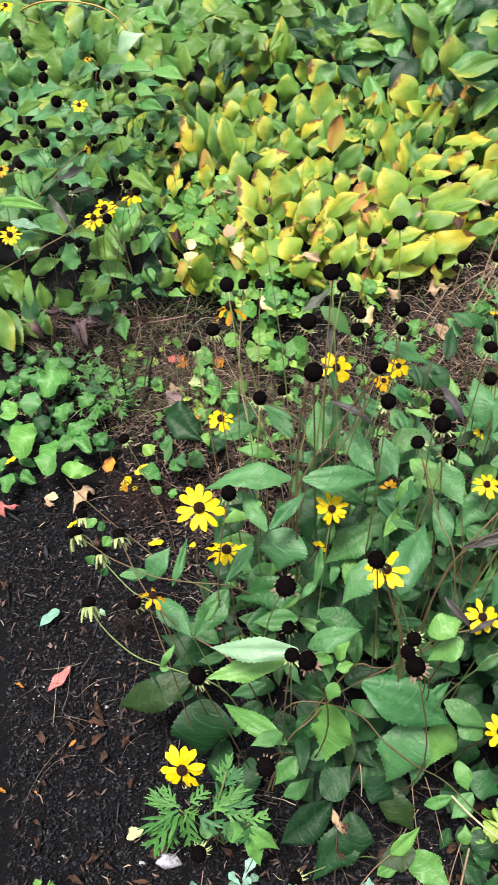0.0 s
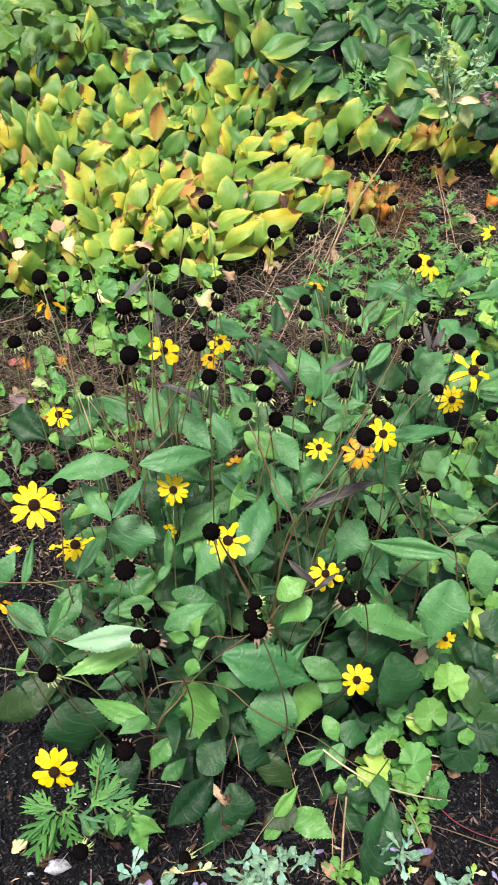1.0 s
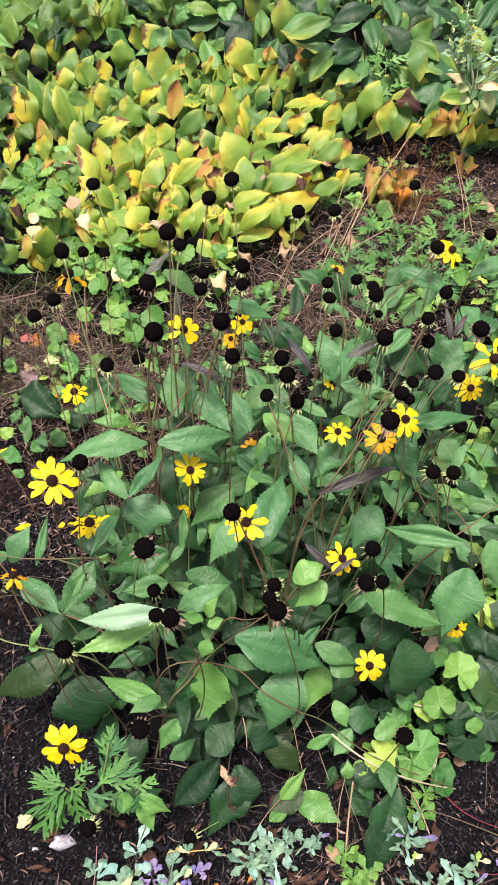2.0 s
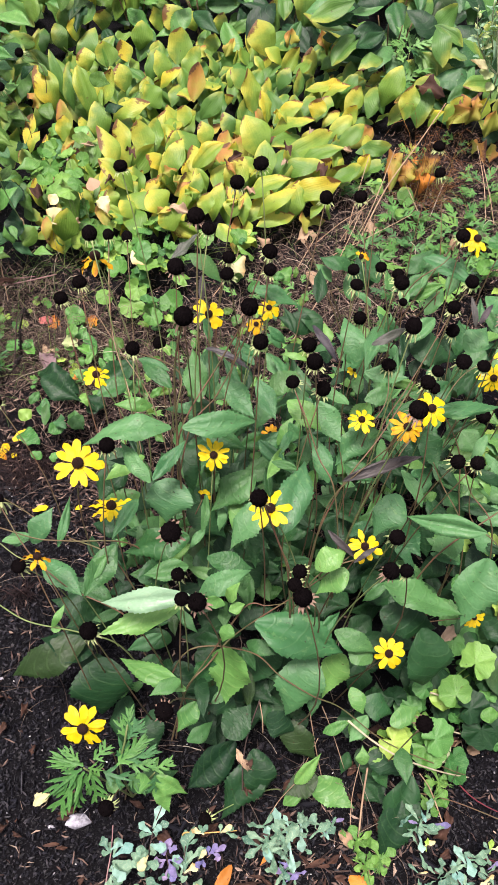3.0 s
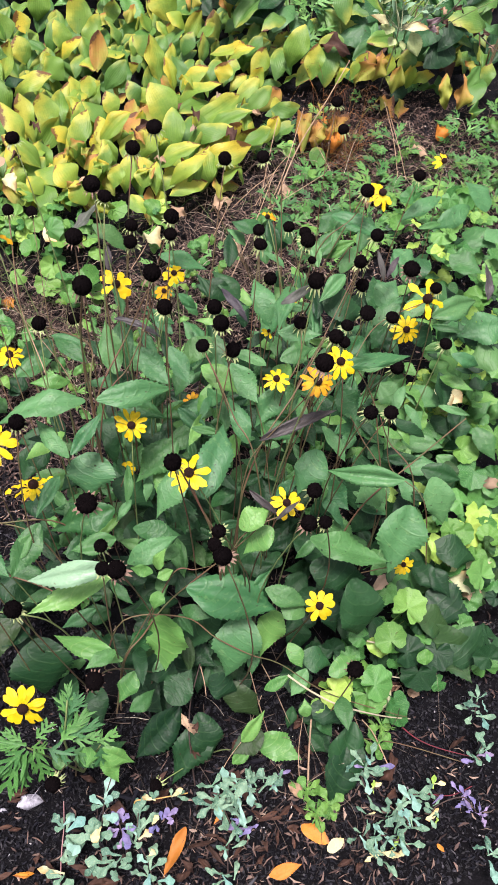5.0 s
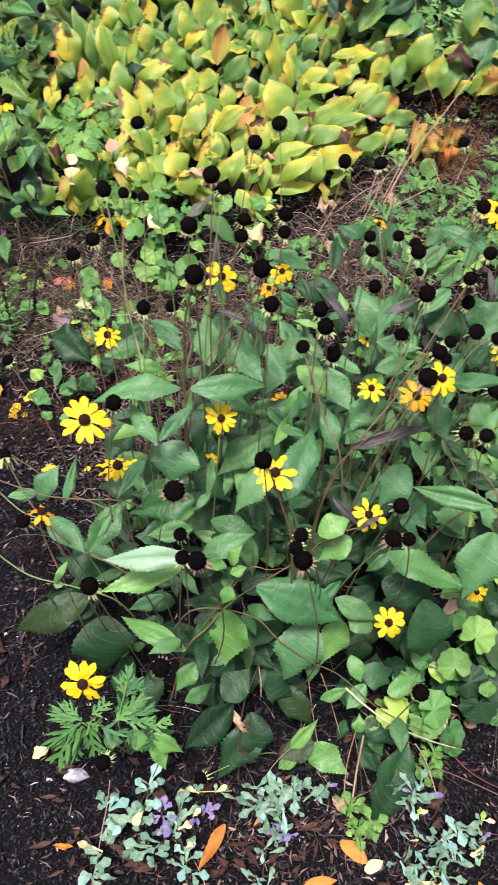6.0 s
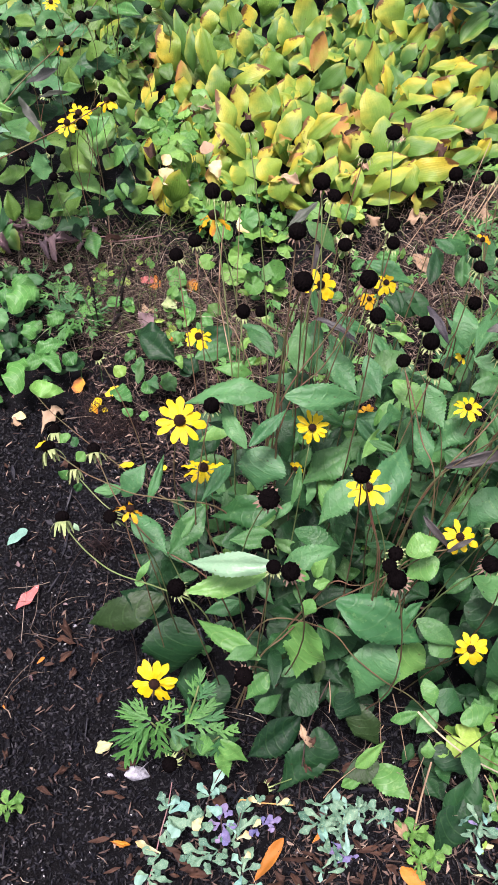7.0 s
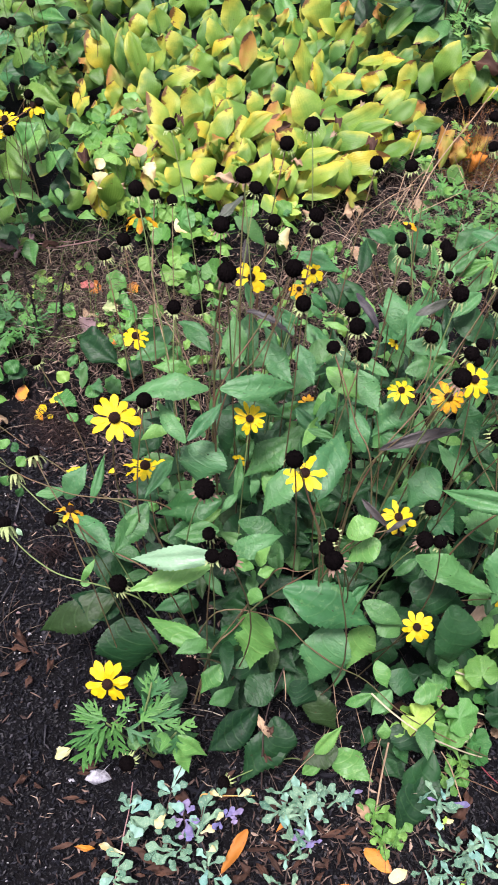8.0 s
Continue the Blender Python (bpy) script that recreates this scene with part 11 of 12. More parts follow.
sprig(0.013, 0.247, "low grey-green sprig creeping over dark mulch", STEM_DARK, ((0.013, 0.252, 0.051), (-0.002, 0.244, 0.047), (-0.030, 0.250, 0.050)), (
    ((-0.002, 0.247, 0.055), (-0.046, 0.256, 0.060), 0.016, GREY),
    ((-0.007, 0.243, 0.053), (-0.036, 0.236, 0.056), 0.016, GREY),
    ((0.010, 0.250, 0.057), (-0.020, 0.266, 0.059), 0.013, GREY),
    ((0.002, 0.236, 0.049), (0.024, 0.252, 0.055), 0.016, GREY),
    ((-0.002, 0.233, 0.047), (-0.006, 0.218, 0.054), 0.016, GREY),
    ((0.008, 0.246, 0.054), (0.026, 0.241, 0.066), 0.013, GREY),
    ((-0.030, 0.247, 0.055), (-0.048, 0.235, 0.063), 0.013, GREY),
))
sprig(0.043, 0.311, "creeping sprig with cream stem and mauve tips", STEM_STRAW, ((0.043, 0.316, 0.086), (0.074, 0.313, 0.084), (0.126, 0.310, 0.083)), (
    ((0.063, 0.280, 0.073), (0.075, 0.289, 0.085), 0.012, CREAM),
    ((0.070, 0.278, 0.072), (0.057, 0.268, 0.083), 0.012, MAUVE),
    ((0.079, 0.283, 0.074), (0.093, 0.295, 0.088), 0.013, MAUVE),
    ((0.083, 0.286, 0.076), (0.107, 0.291, 0.084), 0.012, MAUVE),
    ((0.090, 0.281, 0.073), (0.095, 0.274, 0.072), 0.011, MAUVE),
    ((0.076, 0.286, 0.076), (0.063, 0.293, 0.087), 0.011, GREY),
    ((0.075, 0.310, 0.089), (0.056, 0.317, 0.103), 0.012, CREAM),
    ((0.100, 0.309, 0.089), (0.119, 0.315, 0.101), 0.012, CREAM),
    ((0.109, 0.308, 0.088), (0.126, 0.299, 0.094), 0.011, GREY),
    ((0.069, 0.312, 0.090), (0.082, 0.320, 0.099), 0.011, GREY),
))
grey_plant(0.172, 0.299, [(0.168, 0.281, 0.1, 10, 0.03, "g"), (0.161, 0.292, 0.13, 9, 0.03, "g"), (0.189, 0.278, 0.14, 12, 0.034, "g"), (0.204, 0.291, 0.14, 9, 0.03, "g"), (0.225, 0.283, 0.12, 8, 0.032, "g"), (0.248, 0.287, 0.12, 5, 0.026, "g"), (0.267, 0.292, 0.12, 6, 0.022, "m")])
grey_plant(0.196, 0.273, [(0.192, 0.26, 0.08, 8, 0.028, "m"), (0.208, 0.246, 0.05, 6, 0.024, "m")])
grey_plant(0.165, 0.192, [(0.164, 0.189, 0.03, 6, 0.03, "g"), (0.173, 0.226, 0.06, 5, 0.03, "g"), (0.188, 0.24, 0.06, 5, 0.024, "m")])
grey_plant(0.422, 0.264, [(0.415, 0.259, 0.03, 5, 0.026, "c"), (0.409, 0.278, 0.05, 6, 0.03, "g"), (0.423, 0.289, 0.07, 8, 0.032, "m"), (0.413, 0.293, 0.08, 6, 0.03, "g")])
grey_plant(0.422, 0.158, [(0.415, 0.156, 0.03, 6, 0.028, "c"), (0.411, 0.186, 0.05, 9, 0.03, "g"), (0.435, 0.173, 0.05, 9, 0.03, "g"), (0.457, 0.192, 0.06, 8, 0.03, "g"), (0.444, 0.217, 0.07, 8, 0.03, "g"), (0.477, 0.226, 0.08, 8, 0.03, "g"), (0.509, 0.231, 0.07, 5, 0.026, "c")])
grey_plant(0.39, 0.197, [(0.383, 0.192, 0.04, 6, 0.026, "g"), (0.394, 0.166, 0.04, 6, 0.03, "c"), (0.393, 0.217, 0.05, 4, 0.022, "c"), (0.427, 0.207, 0.05, 6, 0.026, "g")])
grey_plant(0.513, 0.192, [(0.502, 0.187, 0.04, 6, 0.024, "c"), (0.51, 0.205, 0.05, 5, 0.022, "m"), (0.559, 0.209, 0.05, 8, 0.022, "f"), (0.576, 0.183, 0.04, 8, 0.022, "f")])
grey_plant(0.651, 0.341, [(0.621, 0.324, 0.08, 7, 0.03, "g"), (0.625, 0.336, 0.1, 6, 0.03, "g")])
grey_plant(0.623, 0.27, [(0.605, 0.261, 0.05, 6, 0.026, "m"), (0.619, 0.275, 0.06, 6, 0.026, "g")])
grey_plant(0.581, 0.126, [(0.568, 0.124, 0.04, 8, 0.03, "g")])
tagged(sprout(0.322, 0.244), "small bright green toothed seedling in mulch", "weed", "weeds")
tagged(sprout(0.471, 0.351), "small bright green toothed seedling in mulch", "weed", "weeds")
tagged(sprout(0.453, 0.322), "small bright green toothed seedling in mulch", "weed", "weeds")
tagged(sprout(-0.33, 0.316), "small bright green toothed seedling in mulch", "weed", "weeds")
tagged(sprout(0.316, 0.279), "small bright green toothed seedling in mulch", "weed", "weeds")
tagged(sprout(0.347, 0.248), "small bright green toothed seedling in mulch", "weed", "weeds")

# fallen leaves and a pale stone on the mulch
fallen("fallen_leaf", -0.364, 0.683, 0.064, 0.024, -123, DRY_RED, "pink fallen leaf on black mulch", OVATE)
fallen("fallen_leaf", -0.405, 0.811, 0.051, 0.027, -127, MINT, "pale mint-green fallen leaf on black mulch", FLAT)
fallen("fallen_leaf", -0.335, 1.208, 0.045, 0.032, 85, DRY_ORANGE, "orange fallen leaf on dark soil", FLAT)
fallen("fallen_leaf", -0.380, 1.101, 0.081, 0.038, -115, DRY_TAN, "tan curled fallen leaf on soil", CURL)
fallen("fallen_leaf", -0.541, 1.078, 0.048, 0.025, 21, DRY_RED, "pinkish brown fallen leaf on soil", CURL)
fallen("fallen_leaf", -0.280, 0.621, 0.051, 0.014, -58, DRY, "brown shrivelled fallen leaf on mulch", CURL)
fallen("fallen_leaf", -0.282, 0.601, 0.044, 0.011, -14, DRY, "brown shrivelled fallen leaf on mulch", CURL)
fallen("fallen_leaf", -0.275, 0.570, 0.031, 0.013, 42, DRY, "brown shrivelled fallen leaf on mulch", CURL)
fallen("fallen_leaf", -0.259, 0.537, 0.025, 0.013, -106, DRY, "brown shrivelled fallen leaf on mulch", CURL)
fallen("fallen_leaf", -0.223, 0.565, 0.033, 0.010, -111, DRY, "brown shrivelled fallen leaf on mulch", CURL)
fallen("fallen_leaf", -0.359, 0.430, 0.019, 0.007, -35, DRY, "brown shrivelled fallen leaf on mulch", CURL)
fallen("fallen_leaf", -0.352, 0.398, 0.022, 0.007, -90, DRY, "brown shrivelled fallen leaf on mulch", CURL)
fallen("fallen_leaf", -0.256, 0.374, 0.031, 0.009, -147, DRY, "brown shrivelled fallen leaf on mulch", CURL)
fallen("fallen_leaf", -0.279, 0.343, 0.034, 0.010, -26, DRY, "brown shrivelled fallen leaf on mulch", CURL)
fallen("fallen_leaf", -0.203, 0.491, 0.020, 0.007, 70, DRY, "brown shrivelled fallen leaf on mulch", CURL)
fallen("fallen_leaf", -0.188, 0.411, 0.033, 0.021, 23, CREAM, "cream fallen leaf on mulch", CURL)
fallen("fallen_leaf", -0.206, 0.989, 0.034, 0.015, 3, PETAL, "dropped yellow petal on dark soil", RAY)
fallen("fallen_leaf", -0.126, 0.980, 0.015, 0.011, 11, PETAL, "dropped yellow petal on dark soil", RAY)
fallen("fallen_leaf", -0.394, 1.038, 0.027, 0.010, 31, PETAL, "dropped yellow petal on dark soil", RAY)
fallen("fallen_leaf", -0.572, 1.222, 0.031, 0.012, 32, PETAL, "dropped yellow petal on dark soil", RAY)
fallen("fallen_leaf", 0.089, 0.243, 0.081, 0.022, -127, DRY_ORANGE, "long orange fallen leaf on mulch", LANCE)
fallen("fallen_leaf", 0.317, 0.217, 0.054, 0.027, -45, DRY_ORANGE, "orange fallen leaf on mulch", FLAT)
fallen("fallen_leaf", 0.344, 0.194, 0.033, 0.020, 21, CREAM, "cream fallen leaf on mulch", FLAT)
fallen("fallen_leaf", 0.255, 0.177, 0.055, 0.023, 4, DRY_ORANGE, "orange brown fallen leaf on mulch", OVATE)
fallen("fallen_leaf", 0.303, 0.286, 0.035, 0.022, -66, DRY_TAN, "tan curled fallen leaf on mulch", CURL)
fallen("fallen_leaf", 0.326, 0.237, 0.024, 0.016, -71, DRY_TAN, "tan curled fallen leaf on mulch", CURL)
fallen("fallen_leaf", 0.507, 0.150, 0.016, 0.008, -68, DRY_ORANGE, "small orange fallen leaf on mulch", LANCE)
fallen("fallen_leaf", 0.552, 0.397, 0.023, 0.026, -47, DRY_TAN, "tan curled fallen leaf on mulch", CURL)
fallen("fallen_leaf", 0.512, 0.417, 0.053, 0.022, 3, DRY, "brown curled fallen leaf on mulch", CURL)
fallen("fallen_leaf", 0.460, 0.277, 0.035, 0.015, 20, DRY, "brown shrivelled fallen leaf on mulch", CURL)
fallen("fallen_leaf", 0.471, 0.289, 0.045, 0.015, -112, DRY, "brown shrivelled fallen leaf on mulch", CURL)
fallen("fallen_leaf", 0.454, 0.243, 0.028, 0.013, -150, DRY, "brown shrivelled fallen leaf on mulch", CURL)
fallen("fallen_leaf", 0.136, 0.244, 0.055, 0.008, -2, DRY, "brown shrivelled fallen leaf on mulch", CURL)
fallen("fallen_leaf", 0.135, 0.212, 0.036, 0.012, -52, DRY, "brown shrivelled fallen leaf on mulch", CURL)
fallen("fallen_leaf", 0.105, 0.219, 0.027, 0.011, 124, DRY, "brown shrivelled fallen leaf on mulch", CURL)
fallen("fallen_leaf", 0.154, 0.221, 0.043, 0.010, -60, DRY, "brown shrivelled fallen leaf on mulch", CURL)
fallen("fallen_leaf", -0.035, 0.230, 0.035, 0.014, -177, DRY, "brown shrivelled fallen leaf on mulch", CURL)
fallen("fallen_leaf", -0.018, 0.222, 0.035, 0.014, 0, DRY, "brown shrivelled fallen leaf on mulch", CURL)
fallen("fallen_leaf", 0.099, 0.207, 0.031, 0.013, 21, DRY, "brown shrivelled fallen leaf on mulch", CURL)
fallen("fallen_leaf", 0.012, 0.326, 0.031, 0.020, -29, DRY, "brown shrivelled fallen leaf on mulch", CURL)
fallen("fallen_leaf", 0.224, 0.383, 0.027, 0.015, 33, DRY, "brown shrivelled fallen leaf on mulch", CURL)
fallen("fallen_leaf", 0.212, 0.330, 0.022, 0.013, -60, DRY, "brown shrivelled fallen leaf on mulch", CURL)
fallen("fallen_leaf", 0.336, 0.392, 0.028, 0.013, 35, DRY, "brown shrivelled fallen leaf on mulch", CURL)
fallen("fallen_leaf", 0.342, 0.344, 0.023, 0.011, -65, DRY, "brown shrivelled fallen leaf on mulch", CURL)
fallen("fallen_leaf", 0.356, 0.300, 0.026, 0.009, -94, DRY, "brown shrivelled fallen leaf on mulch", CURL)
fallen("fallen_leaf", 0.186, 0.219, 0.030, 0.008, -138, DRY, "brown shrivelled fallen leaf on mulch", CURL)
fallen("fallen_leaf", 0.219, 0.201, 0.023, 0.007, 31, DRY, "brown shrivelled fallen leaf on mulch", CURL)
fallen("fallen_leaf", 0.352, 0.166, 0.028, 0.010, 6, DRY, "brown shrivelled fallen leaf on mulch", CURL)
fallen("fallen_leaf", 0.597, 0.299, 0.037, 0.009, 20, DRY, "brown shrivelled fallen leaf on mulch", CURL)
fallen("fallen_leaf", 0.231, 0.265, 0.025, 0.007, -53, DRY, "brown shrivelled fallen leaf on mulch", CURL)
fallen("fallen_leaf", 0.367, 0.153, 0.021, 0.010, -129, DRY, "brown shrivelled fallen leaf on mulch", CURL)
fallen("fallen_leaf", 0.496, 1.618, 0.080, 0.042, -77, DRY_TAN, "tan fallen leaf on bare soil", FLAT)
fallen("fallen_leaf", 1.119, 1.906, 0.069, 0.041, -34, DRY_TAN, "tan curled fallen leaf on bare soil", CURL)
fallen("fallen_leaf", 0.835, 1.833, 0.059, 0.029, 17, DRY, "brown fallen leaf on bare soil", CURL)
fallen("fallen_leaf", 0.694, 1.792, 0.064, 0.032, 13, DRY_TAN, "tan fallen leaf on bare soil", CURL)
fallen("fallen_leaf", 0.500, 1.782, 0.074, 0.032, 20, DRY_TAN, "tan fallen leaf on bare soil", CURL)
fallen("fallen_leaf", 0.533, 1.847, 0.077, 0.042, 10, HOSTA_BURNT, "yellow withered leaf on bare soil", ELLIPSE)
fallen("fallen_leaf", 0.998, 1.810, 0.033, 0.023, -33, DRY, "brown fallen leaf on bare soil", CURL)
fallen("fallen_leaf", 0.906, 1.710, 0.064, 0.022, 26, DRY_TAN, "tan fallen leaf on bare soil", CURL)
fallen("fallen_leaf", 1.228, 1.990, 0.059, 0.038, -103, DRY, "brown fallen leaf on bare soil", CURL)
fallen("fallen_leaf", -0.186, 1.432, 0.052, 0.034, 20, DRY_TAN, "tan fallen leaf in brown litter", CURL)
fallen("fallen_leaf", -0.205, 1.547, 0.038, 0.044, -137, DRY_RED, "red fallen leaf in brown litter", FLAT)
fallen("fallen_leaf", -0.124, 1.544, 0.054, 0.044, -31, IVY, "green fallen leaf with orange edge in litter", FLAT)
fallen("fallen_leaf", -0.136, 1.350, 0.031, 0.030, -19, DRY_ORANGE, "orange fallen leaf in brown litter", FLAT)
fallen("fallen_leaf", -0.137, 1.472, 0.029, 0.029, 34, CREAM, "cream fallen leaf in brown litter", FLAT)
fallen("fallen_leaf", -0.453, 1.112, 0.035, 0.026, -13, CREAM, "cream fallen leaf under weeds", FLAT)
fallen("fallen_leaf", -0.453, 1.089, 0.028, 0.020, -18, DRY_TAN, "tan fallen leaf under weeds", CURL)
tagged(stone(-0.131, 0.372), "small angular white stone on black mulch", "stone")
tagged(stone(-0.176, 0.369, 0.006), "tiny pale stone on black mulch", "stone")
tagged(stone(-0.273, 0.639, 0.004), "tiny pale stone on black mulch", "stone")
fallen("fallen_leaf", 0.166, 0.242, 0.023, 0.006, 139, DRY, "brown shrivelled fallen leaf on mulch", WITHER)
fallen("fallen_leaf", 0.258, 0.253, 0.022, 0.007, 177, DRY, "brown shrivelled fallen leaf on mulch", LANCE)
fallen("fallen_leaf", 0.218, 0.306, 0.029, 0.011, 84, DRY, "brown shrivelled fallen leaf on mulch", LANCE)
fallen("fallen_leaf", 0.246, 0.259, 0.038, 0.010, -166, DRY, "brown shrivelled fallen leaf on mulch", LANCE)
fallen("fallen_leaf", 0.300, 0.257, 0.027, 0.007, -51, DRY, "brown shrivelled fallen leaf on mulch", WITHER)
fallen("fallen_leaf", 0.166, 0.227, 0.019, 0.009, -155, DRY, "brown shrivelled fallen leaf on mulch", CURL)
fallen("fallen_leaf", 0.158, 0.299, 0.028, 0.010, 122, DRY, "brown shrivelled fallen leaf on mulch", LANCE)
fallen("fallen_leaf", 0.151, 0.252, 0.025, 0.006, 166, DRY, "brown shrivelled fallen leaf on mulch", LANCE)
fallen("fallen_leaf", 0.201, 0.266, 0.026, 0.008, -167, DRY, "brown shrivelled fallen leaf on mulch", WITHER)
fallen("fallen_leaf", 0.232, 0.217, 0.021, 0.008, -79, DRY, "brown shrivelled fallen leaf on mulch", CURL)
fallen("fallen_leaf", 0.169, 0.278, 0.033, 0.009, -135, DRY_ORANGE, "brown shrivelled fallen leaf on mulch", LANCE)
fallen("fallen_leaf", 0.163, 0.306, 0.032, 0.007, 175, DRY, "brown shrivelled fallen leaf on mulch", LANCE)
fallen("fallen_leaf", 0.222, 0.214, 0.025, 0.009, 180, DRY, "brown shrivelled fallen leaf on mulch", CURL)
fallen("fallen_leaf", 0.284, 0.235, 0.021, 0.009, -11, DRY, "brown shrivelled fallen leaf on mulch", LANCE)
fallen("fallen_leaf", 0.278, 0.213, 0.019, 0.006, 87, DRY, "brown shrivelled fallen leaf on mulch", LANCE)
fallen("fallen_leaf", 0.276, 0.261, 0.026, 0.009, 25, DRY, "brown shrivelled fallen leaf on mulch", WITHER)
fallen("fallen_leaf", 0.164, 0.228, 0.017, 0.009, -149, DRY, "brown shrivelled fallen leaf on mulch", LANCE)
fallen("fallen_leaf", 0.179, 0.256, 0.024, 0.010, -62, DRY, "brown shrivelled fallen leaf on mulch", CURL)
fallen("fallen_leaf", 0.285, 0.229, 0.024, 0.007, -38, DRY, "brown shrivelled fallen leaf on mulch", CURL)
fallen("fallen_leaf", 0.256, 0.227, 0.025, 0.006, 74, DRY, "brown shrivelled fallen leaf on mulch", CURL)
fallen("fallen_leaf", -0.108, 0.252, 0.017, 0.007, 45, DRY, "brown shrivelled fallen leaf on mulch", LANCE)
fallen("fallen_leaf", -0.063, 0.258, 0.028, 0.009, 161, DRY, "brown shrivelled fallen leaf on mulch", LANCE)
fallen("fallen_leaf", -0.130, 0.240, 0.022, 0.009, -108, DRY, "brown shrivelled fallen leaf on mulch", CURL)
fallen("fallen_leaf", -0.051, 0.245, 0.032, 0.011, 145, DRY, "brown shrivelled fallen leaf on mulch", LANCE)
fallen("fallen_leaf", -0.030, 0.242, 0.021, 0.007, 113, DRY, "brown shrivelled fallen leaf on mulch", CURL)
fallen("fallen_leaf", -0.117, 0.218, 0.021, 0.008, -151, DRY, "brown shrivelled fallen leaf on mulch", CURL)
fallen("fallen_leaf", -0.106, 0.266, 0.028, 0.011, 109, DRY, "brown shrivelled fallen leaf on mulch", LANCE)
fallen("fallen_leaf", -0.147, 0.266, 0.033, 0.010, 173, DRY_ORANGE, "brown shrivelled fallen leaf on mulch", CURL)
fallen("fallen_leaf", -0.137, 0.268, 0.017, 0.009, -147, DRY, "brown shrivelled fallen leaf on mulch", LANCE)
fallen("fallen_leaf", -0.117, 0.227, 0.024, 0.006, -144, DRY, "brown shrivelled fallen leaf on mulch", CURL)
fallen("fallen_leaf", -0.124, 0.283, 0.015, 0.009, 48, DRY, "brown shrivelled fallen leaf on mulch", CURL)
fallen("fallen_leaf", -0.075, 0.266, 0.021, 0.009, -51, DRY, "brown shrivelled fallen leaf on mulch", CURL)
fallen("fallen_leaf", -0.155, 0.227, 0.030, 0.006, 17, DRY, "brown shrivelled fallen leaf on mulch", LANCE)
fallen("fallen_leaf", -0.182, 0.269, 0.036, 0.009, -169, DRY, "brown shrivelled fallen leaf on mulch", LANCE)
fallen("fallen_leaf", -0.059, 0.221, 0.017, 0.006, 173, DRY, "brown shrivelled fallen leaf on mulch", LANCE)
fallen("fallen_leaf", 0.386, 0.453, 0.040, 0.013, -164, DRY, "brown shrivelled fallen leaf on mulch", CURL)
fallen("fallen_leaf", 0.320, 0.351, 0.028, 0.008, 148, DRY, "brown shrivelled fallen leaf on mulch", CURL)
fallen("fallen_leaf", 0.334, 0.397, 0.017, 0.008, 118, DRY, "brown shrivelled fallen leaf on mulch", CURL)
fallen("fallen_leaf", 0.330, 0.403, 0.026, 0.007, 115, DRY, "brown shrivelled fallen leaf on mulch", CURL)
fallen("fallen_leaf", 0.334, 0.335, 0.013, 0.007, -81, DRY, "brown shrivelled fallen leaf on mulch", LANCE)
fallen("fallen_leaf", 0.398, 0.454, 0.024, 0.006, 102, DRY, "brown shrivelled fallen leaf on mulch", CURL)
fallen("fallen_leaf", 0.083, 0.328, 0.036, 0.013, -150, DRY, "brown shrivelled fallen leaf on mulch", WITHER)
fallen("fallen_leaf", -0.033, 0.385, 0.030, 0.010, 147, DRY, "brown shrivelled fallen leaf on mulch", CURL)
fallen("fallen_leaf", 0.090, 0.358, 0.022, 0.008, 32, DRY, "brown shrivelled fallen leaf on mulch", LANCE)
fallen("fallen_leaf", 0.007, 0.374, 0.021, 0.009, 61, DRY, "brown shrivelled fallen leaf on mulch", WITHER)
fallen("fallen_leaf", -0.155, 0.333, 0.019, 0.007, 177, DRY, "brown shrivelled fallen leaf on mulch", WITHER)
fallen("fallen_leaf", -0.153, 0.377, 0.022, 0.008, 180, DRY, "brown shrivelled fallen leaf on mulch", WITHER)
fallen("fallen_leaf", -0.141, 0.388, 0.024, 0.008, -163, DRY, "brown shrivelled fallen leaf on mulch", CURL)
fallen("fallen_leaf", -0.146, 0.385, 0.033, 0.009, -2, DRY, "brown shrivelled fallen leaf on mulch", WITHER)
fallen("fallen_leaf", -0.172, 0.339, 0.028, 0.007, 180, DRY, "brown shrivelled fallen leaf on mulch", LANCE)
fallen("fallen_leaf", -0.137, 0.412, 0.015, 0.009, -90, DRY, "brown shrivelled fallen leaf on mulch", CURL)
fallen("fallen_leaf", -0.370, 0.478, 0.009, 0.004, -49, DRY_ORANGE, "small shrivelled fallen leaf on black mulch", WITHER)
fallen("fallen_leaf", -0.287, 0.959, 0.010, 0.005, -96, DRY_MAUVE, "small shrivelled fallen leaf on black mulch", LANCE)
fallen("fallen_leaf", -0.244, 0.385, 0.006, 0.004, 121, DRY, "small shrivelled fallen leaf on black mulch", WITHER)
fallen("fallen_leaf", -0.379, 0.575, 0.022, 0.013, 111, DRY, "small shrivelled fallen leaf on black mulch", LANCE)
fallen("fallen_leaf", -0.392, 0.750, 0.016, 0.008, -55, DRY_MAUVE, "small shrivelled fallen leaf on black mulch", WITHER)
fallen("fallen_leaf", -0.224, 0.526, 0.007, 0.003, -56, DRY, "small shrivelled fallen leaf on black mulch", WITHER)
fallen("fallen_leaf", -0.328, 0.595, 0.024, 0.008, 132, DRY, "small shrivelled fallen leaf on black mulch", WITHER)
fallen("fallen_leaf", -0.336, 0.790, 0.021, 0.007, 151, DRY, "small shrivelled fallen leaf on black mulch", CURL)
fallen("fallen_leaf", -0.437, 0.672, 0.025, 0.006, -29, DRY_ORANGE, "small shrivelled fallen leaf on black mulch", CURL)
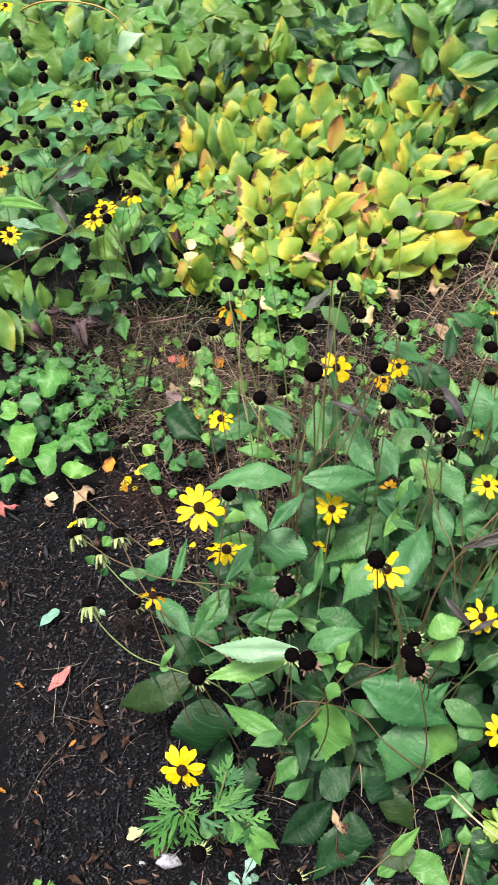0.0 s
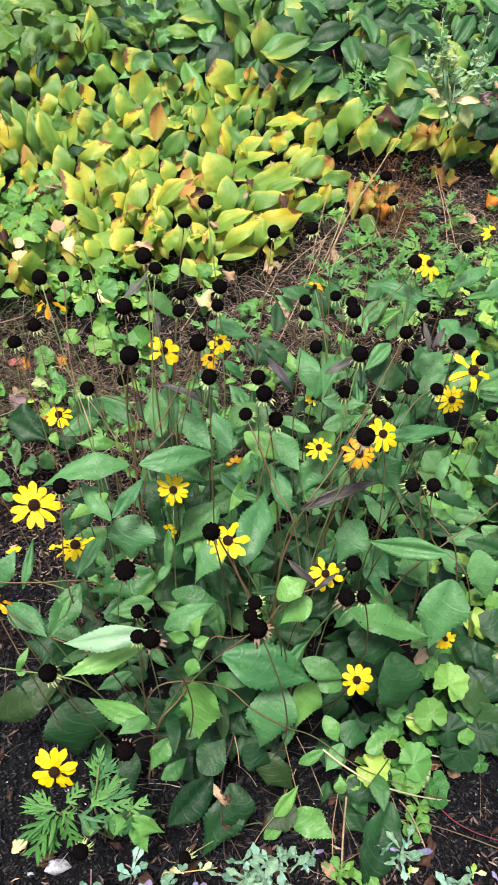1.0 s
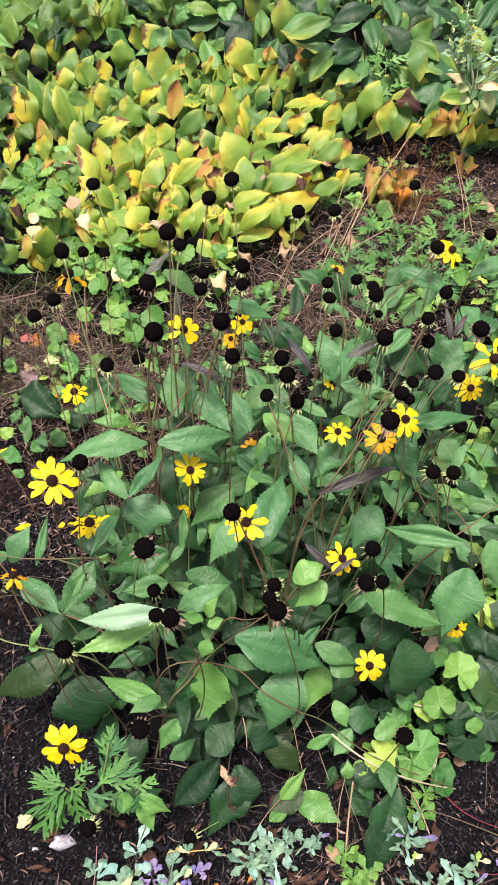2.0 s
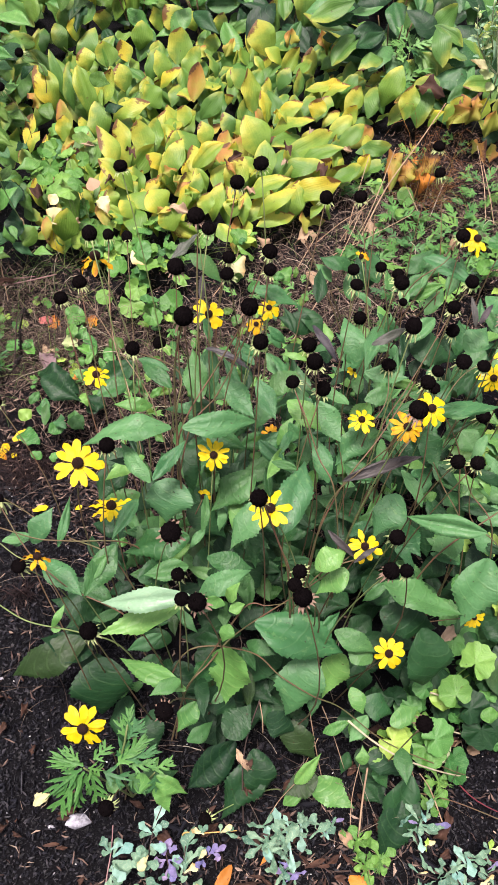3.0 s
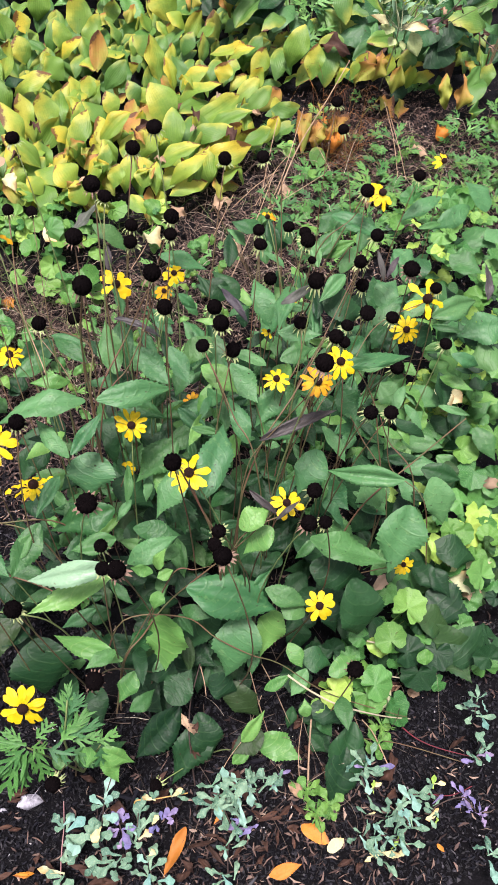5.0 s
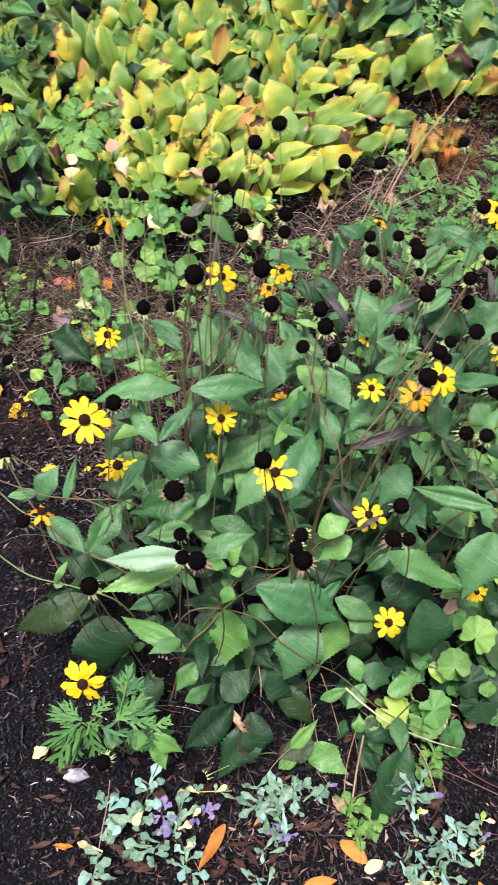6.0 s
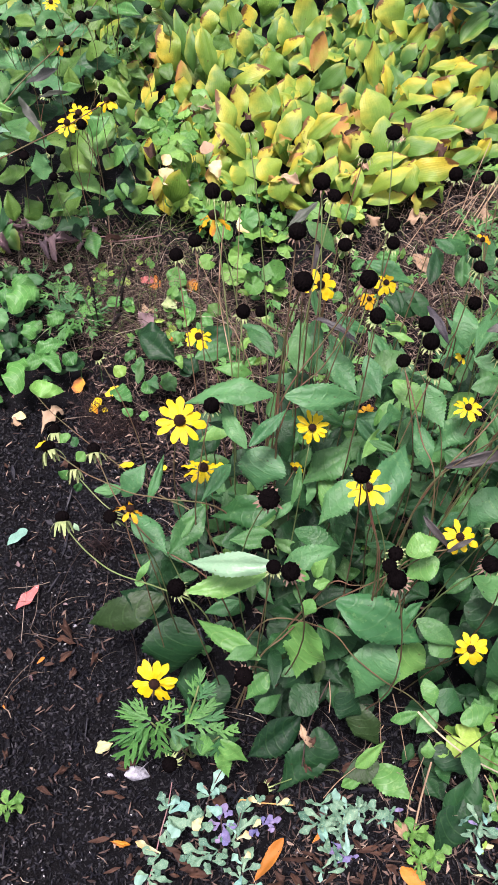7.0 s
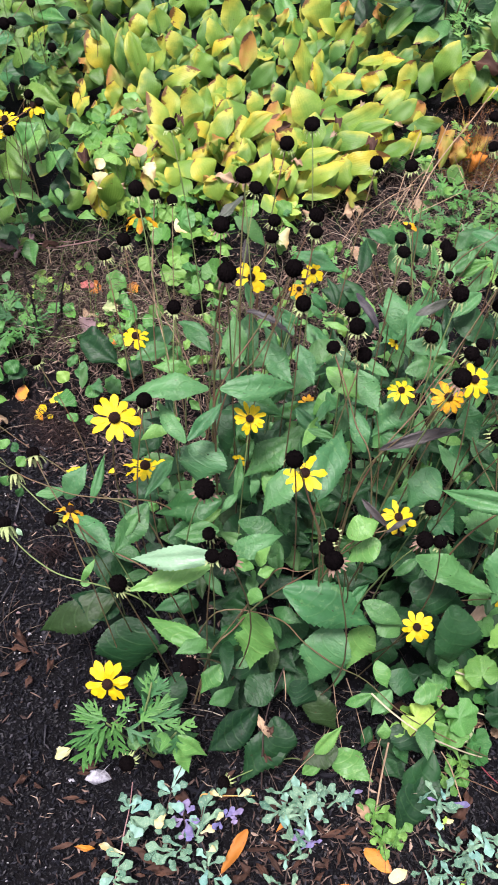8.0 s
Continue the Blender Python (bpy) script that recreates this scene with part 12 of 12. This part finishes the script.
fallen("fallen_leaf", -0.360, 0.494, 0.016, 0.006, -47, DRY, "small shrivelled fallen leaf on black mulch", WITHER)
fallen("fallen_leaf", -0.292, 0.675, 0.012, 0.005, -20, DRY_MAUVE, "small shrivelled fallen leaf on black mulch", LANCE)
fallen("fallen_leaf", -0.332, 0.982, 0.026, 0.013, -148, DRY, "small shrivelled fallen leaf on black mulch", CURL)
fallen("fallen_leaf", -0.303, 0.554, 0.022, 0.008, 3, DRY, "small shrivelled fallen leaf on black mulch", LANCE)
fallen("fallen_leaf", -0.225, 0.360, 0.020, 0.007, -27, DRY, "small shrivelled fallen leaf on black mulch", CURL)
fallen("fallen_leaf", -0.428, 0.744, 0.012, 0.004, -20, DRY, "small shrivelled fallen leaf on black mulch", LANCE)
fallen("fallen_leaf", -0.250, 0.593, 0.012, 0.004, -35, DRY, "small shrivelled fallen leaf on black mulch", CURL)
fallen("fallen_leaf", -0.433, 0.481, 0.020, 0.007, 160, DRY_ORANGE, "small shrivelled fallen leaf on black mulch", CURL)
fallen("fallen_leaf", -0.229, 0.384, 0.006, 0.003, 51, DRY, "small shrivelled fallen leaf on black mulch", CURL)
fallen("fallen_leaf", -0.332, 0.531, 0.013, 0.005, 117, DRY_MAUVE, "small shrivelled fallen leaf on black mulch", CURL)
fallen("fallen_leaf", -0.459, 0.984, 0.014, 0.006, 129, DRY, "small shrivelled fallen leaf on black mulch", CURL)
fallen("fallen_leaf", -0.512, 0.887, 0.024, 0.012, -90, DRY, "small shrivelled fallen leaf on black mulch", CURL)
fallen("fallen_leaf", -0.329, 0.538, 0.015, 0.005, -160, DRY, "small shrivelled fallen leaf on black mulch", LANCE)
fallen("fallen_leaf", -0.486, 0.728, 0.013, 0.006, 141, DRY, "small shrivelled fallen leaf on black mulch", WITHER)
fallen("fallen_leaf", -0.229, 0.623, 0.013, 0.004, -58, DRY, "small shrivelled fallen leaf on black mulch", LANCE)
fallen("fallen_leaf", -0.320, 0.562, 0.019, 0.007, -125, DRY_ORANGE, "small shrivelled fallen leaf on black mulch", LANCE)
fallen("fallen_leaf", -0.314, 0.862, 0.011, 0.004, -49, DRY_MAUVE, "small shrivelled fallen leaf on black mulch", CURL)
fallen("fallen_leaf", -0.254, 1.191, 0.041, 0.024, 22, PETAL, "dropped yellow petal on dark soil", RAY)
fallen("fallen_leaf", -0.291, 1.152, 0.041, 0.018, 58, PETAL, "dropped yellow petal on dark soil", RAY)
fallen("fallen_leaf", -0.292, 1.143, 0.039, 0.012, -64, PETAL_OLD, "withered yellow petal on dark soil", RAY)
fallen("fallen_leaf", -0.267, 1.135, 0.019, 0.013, -55, PETAL, "dropped yellow petal on dark soil", RAY)
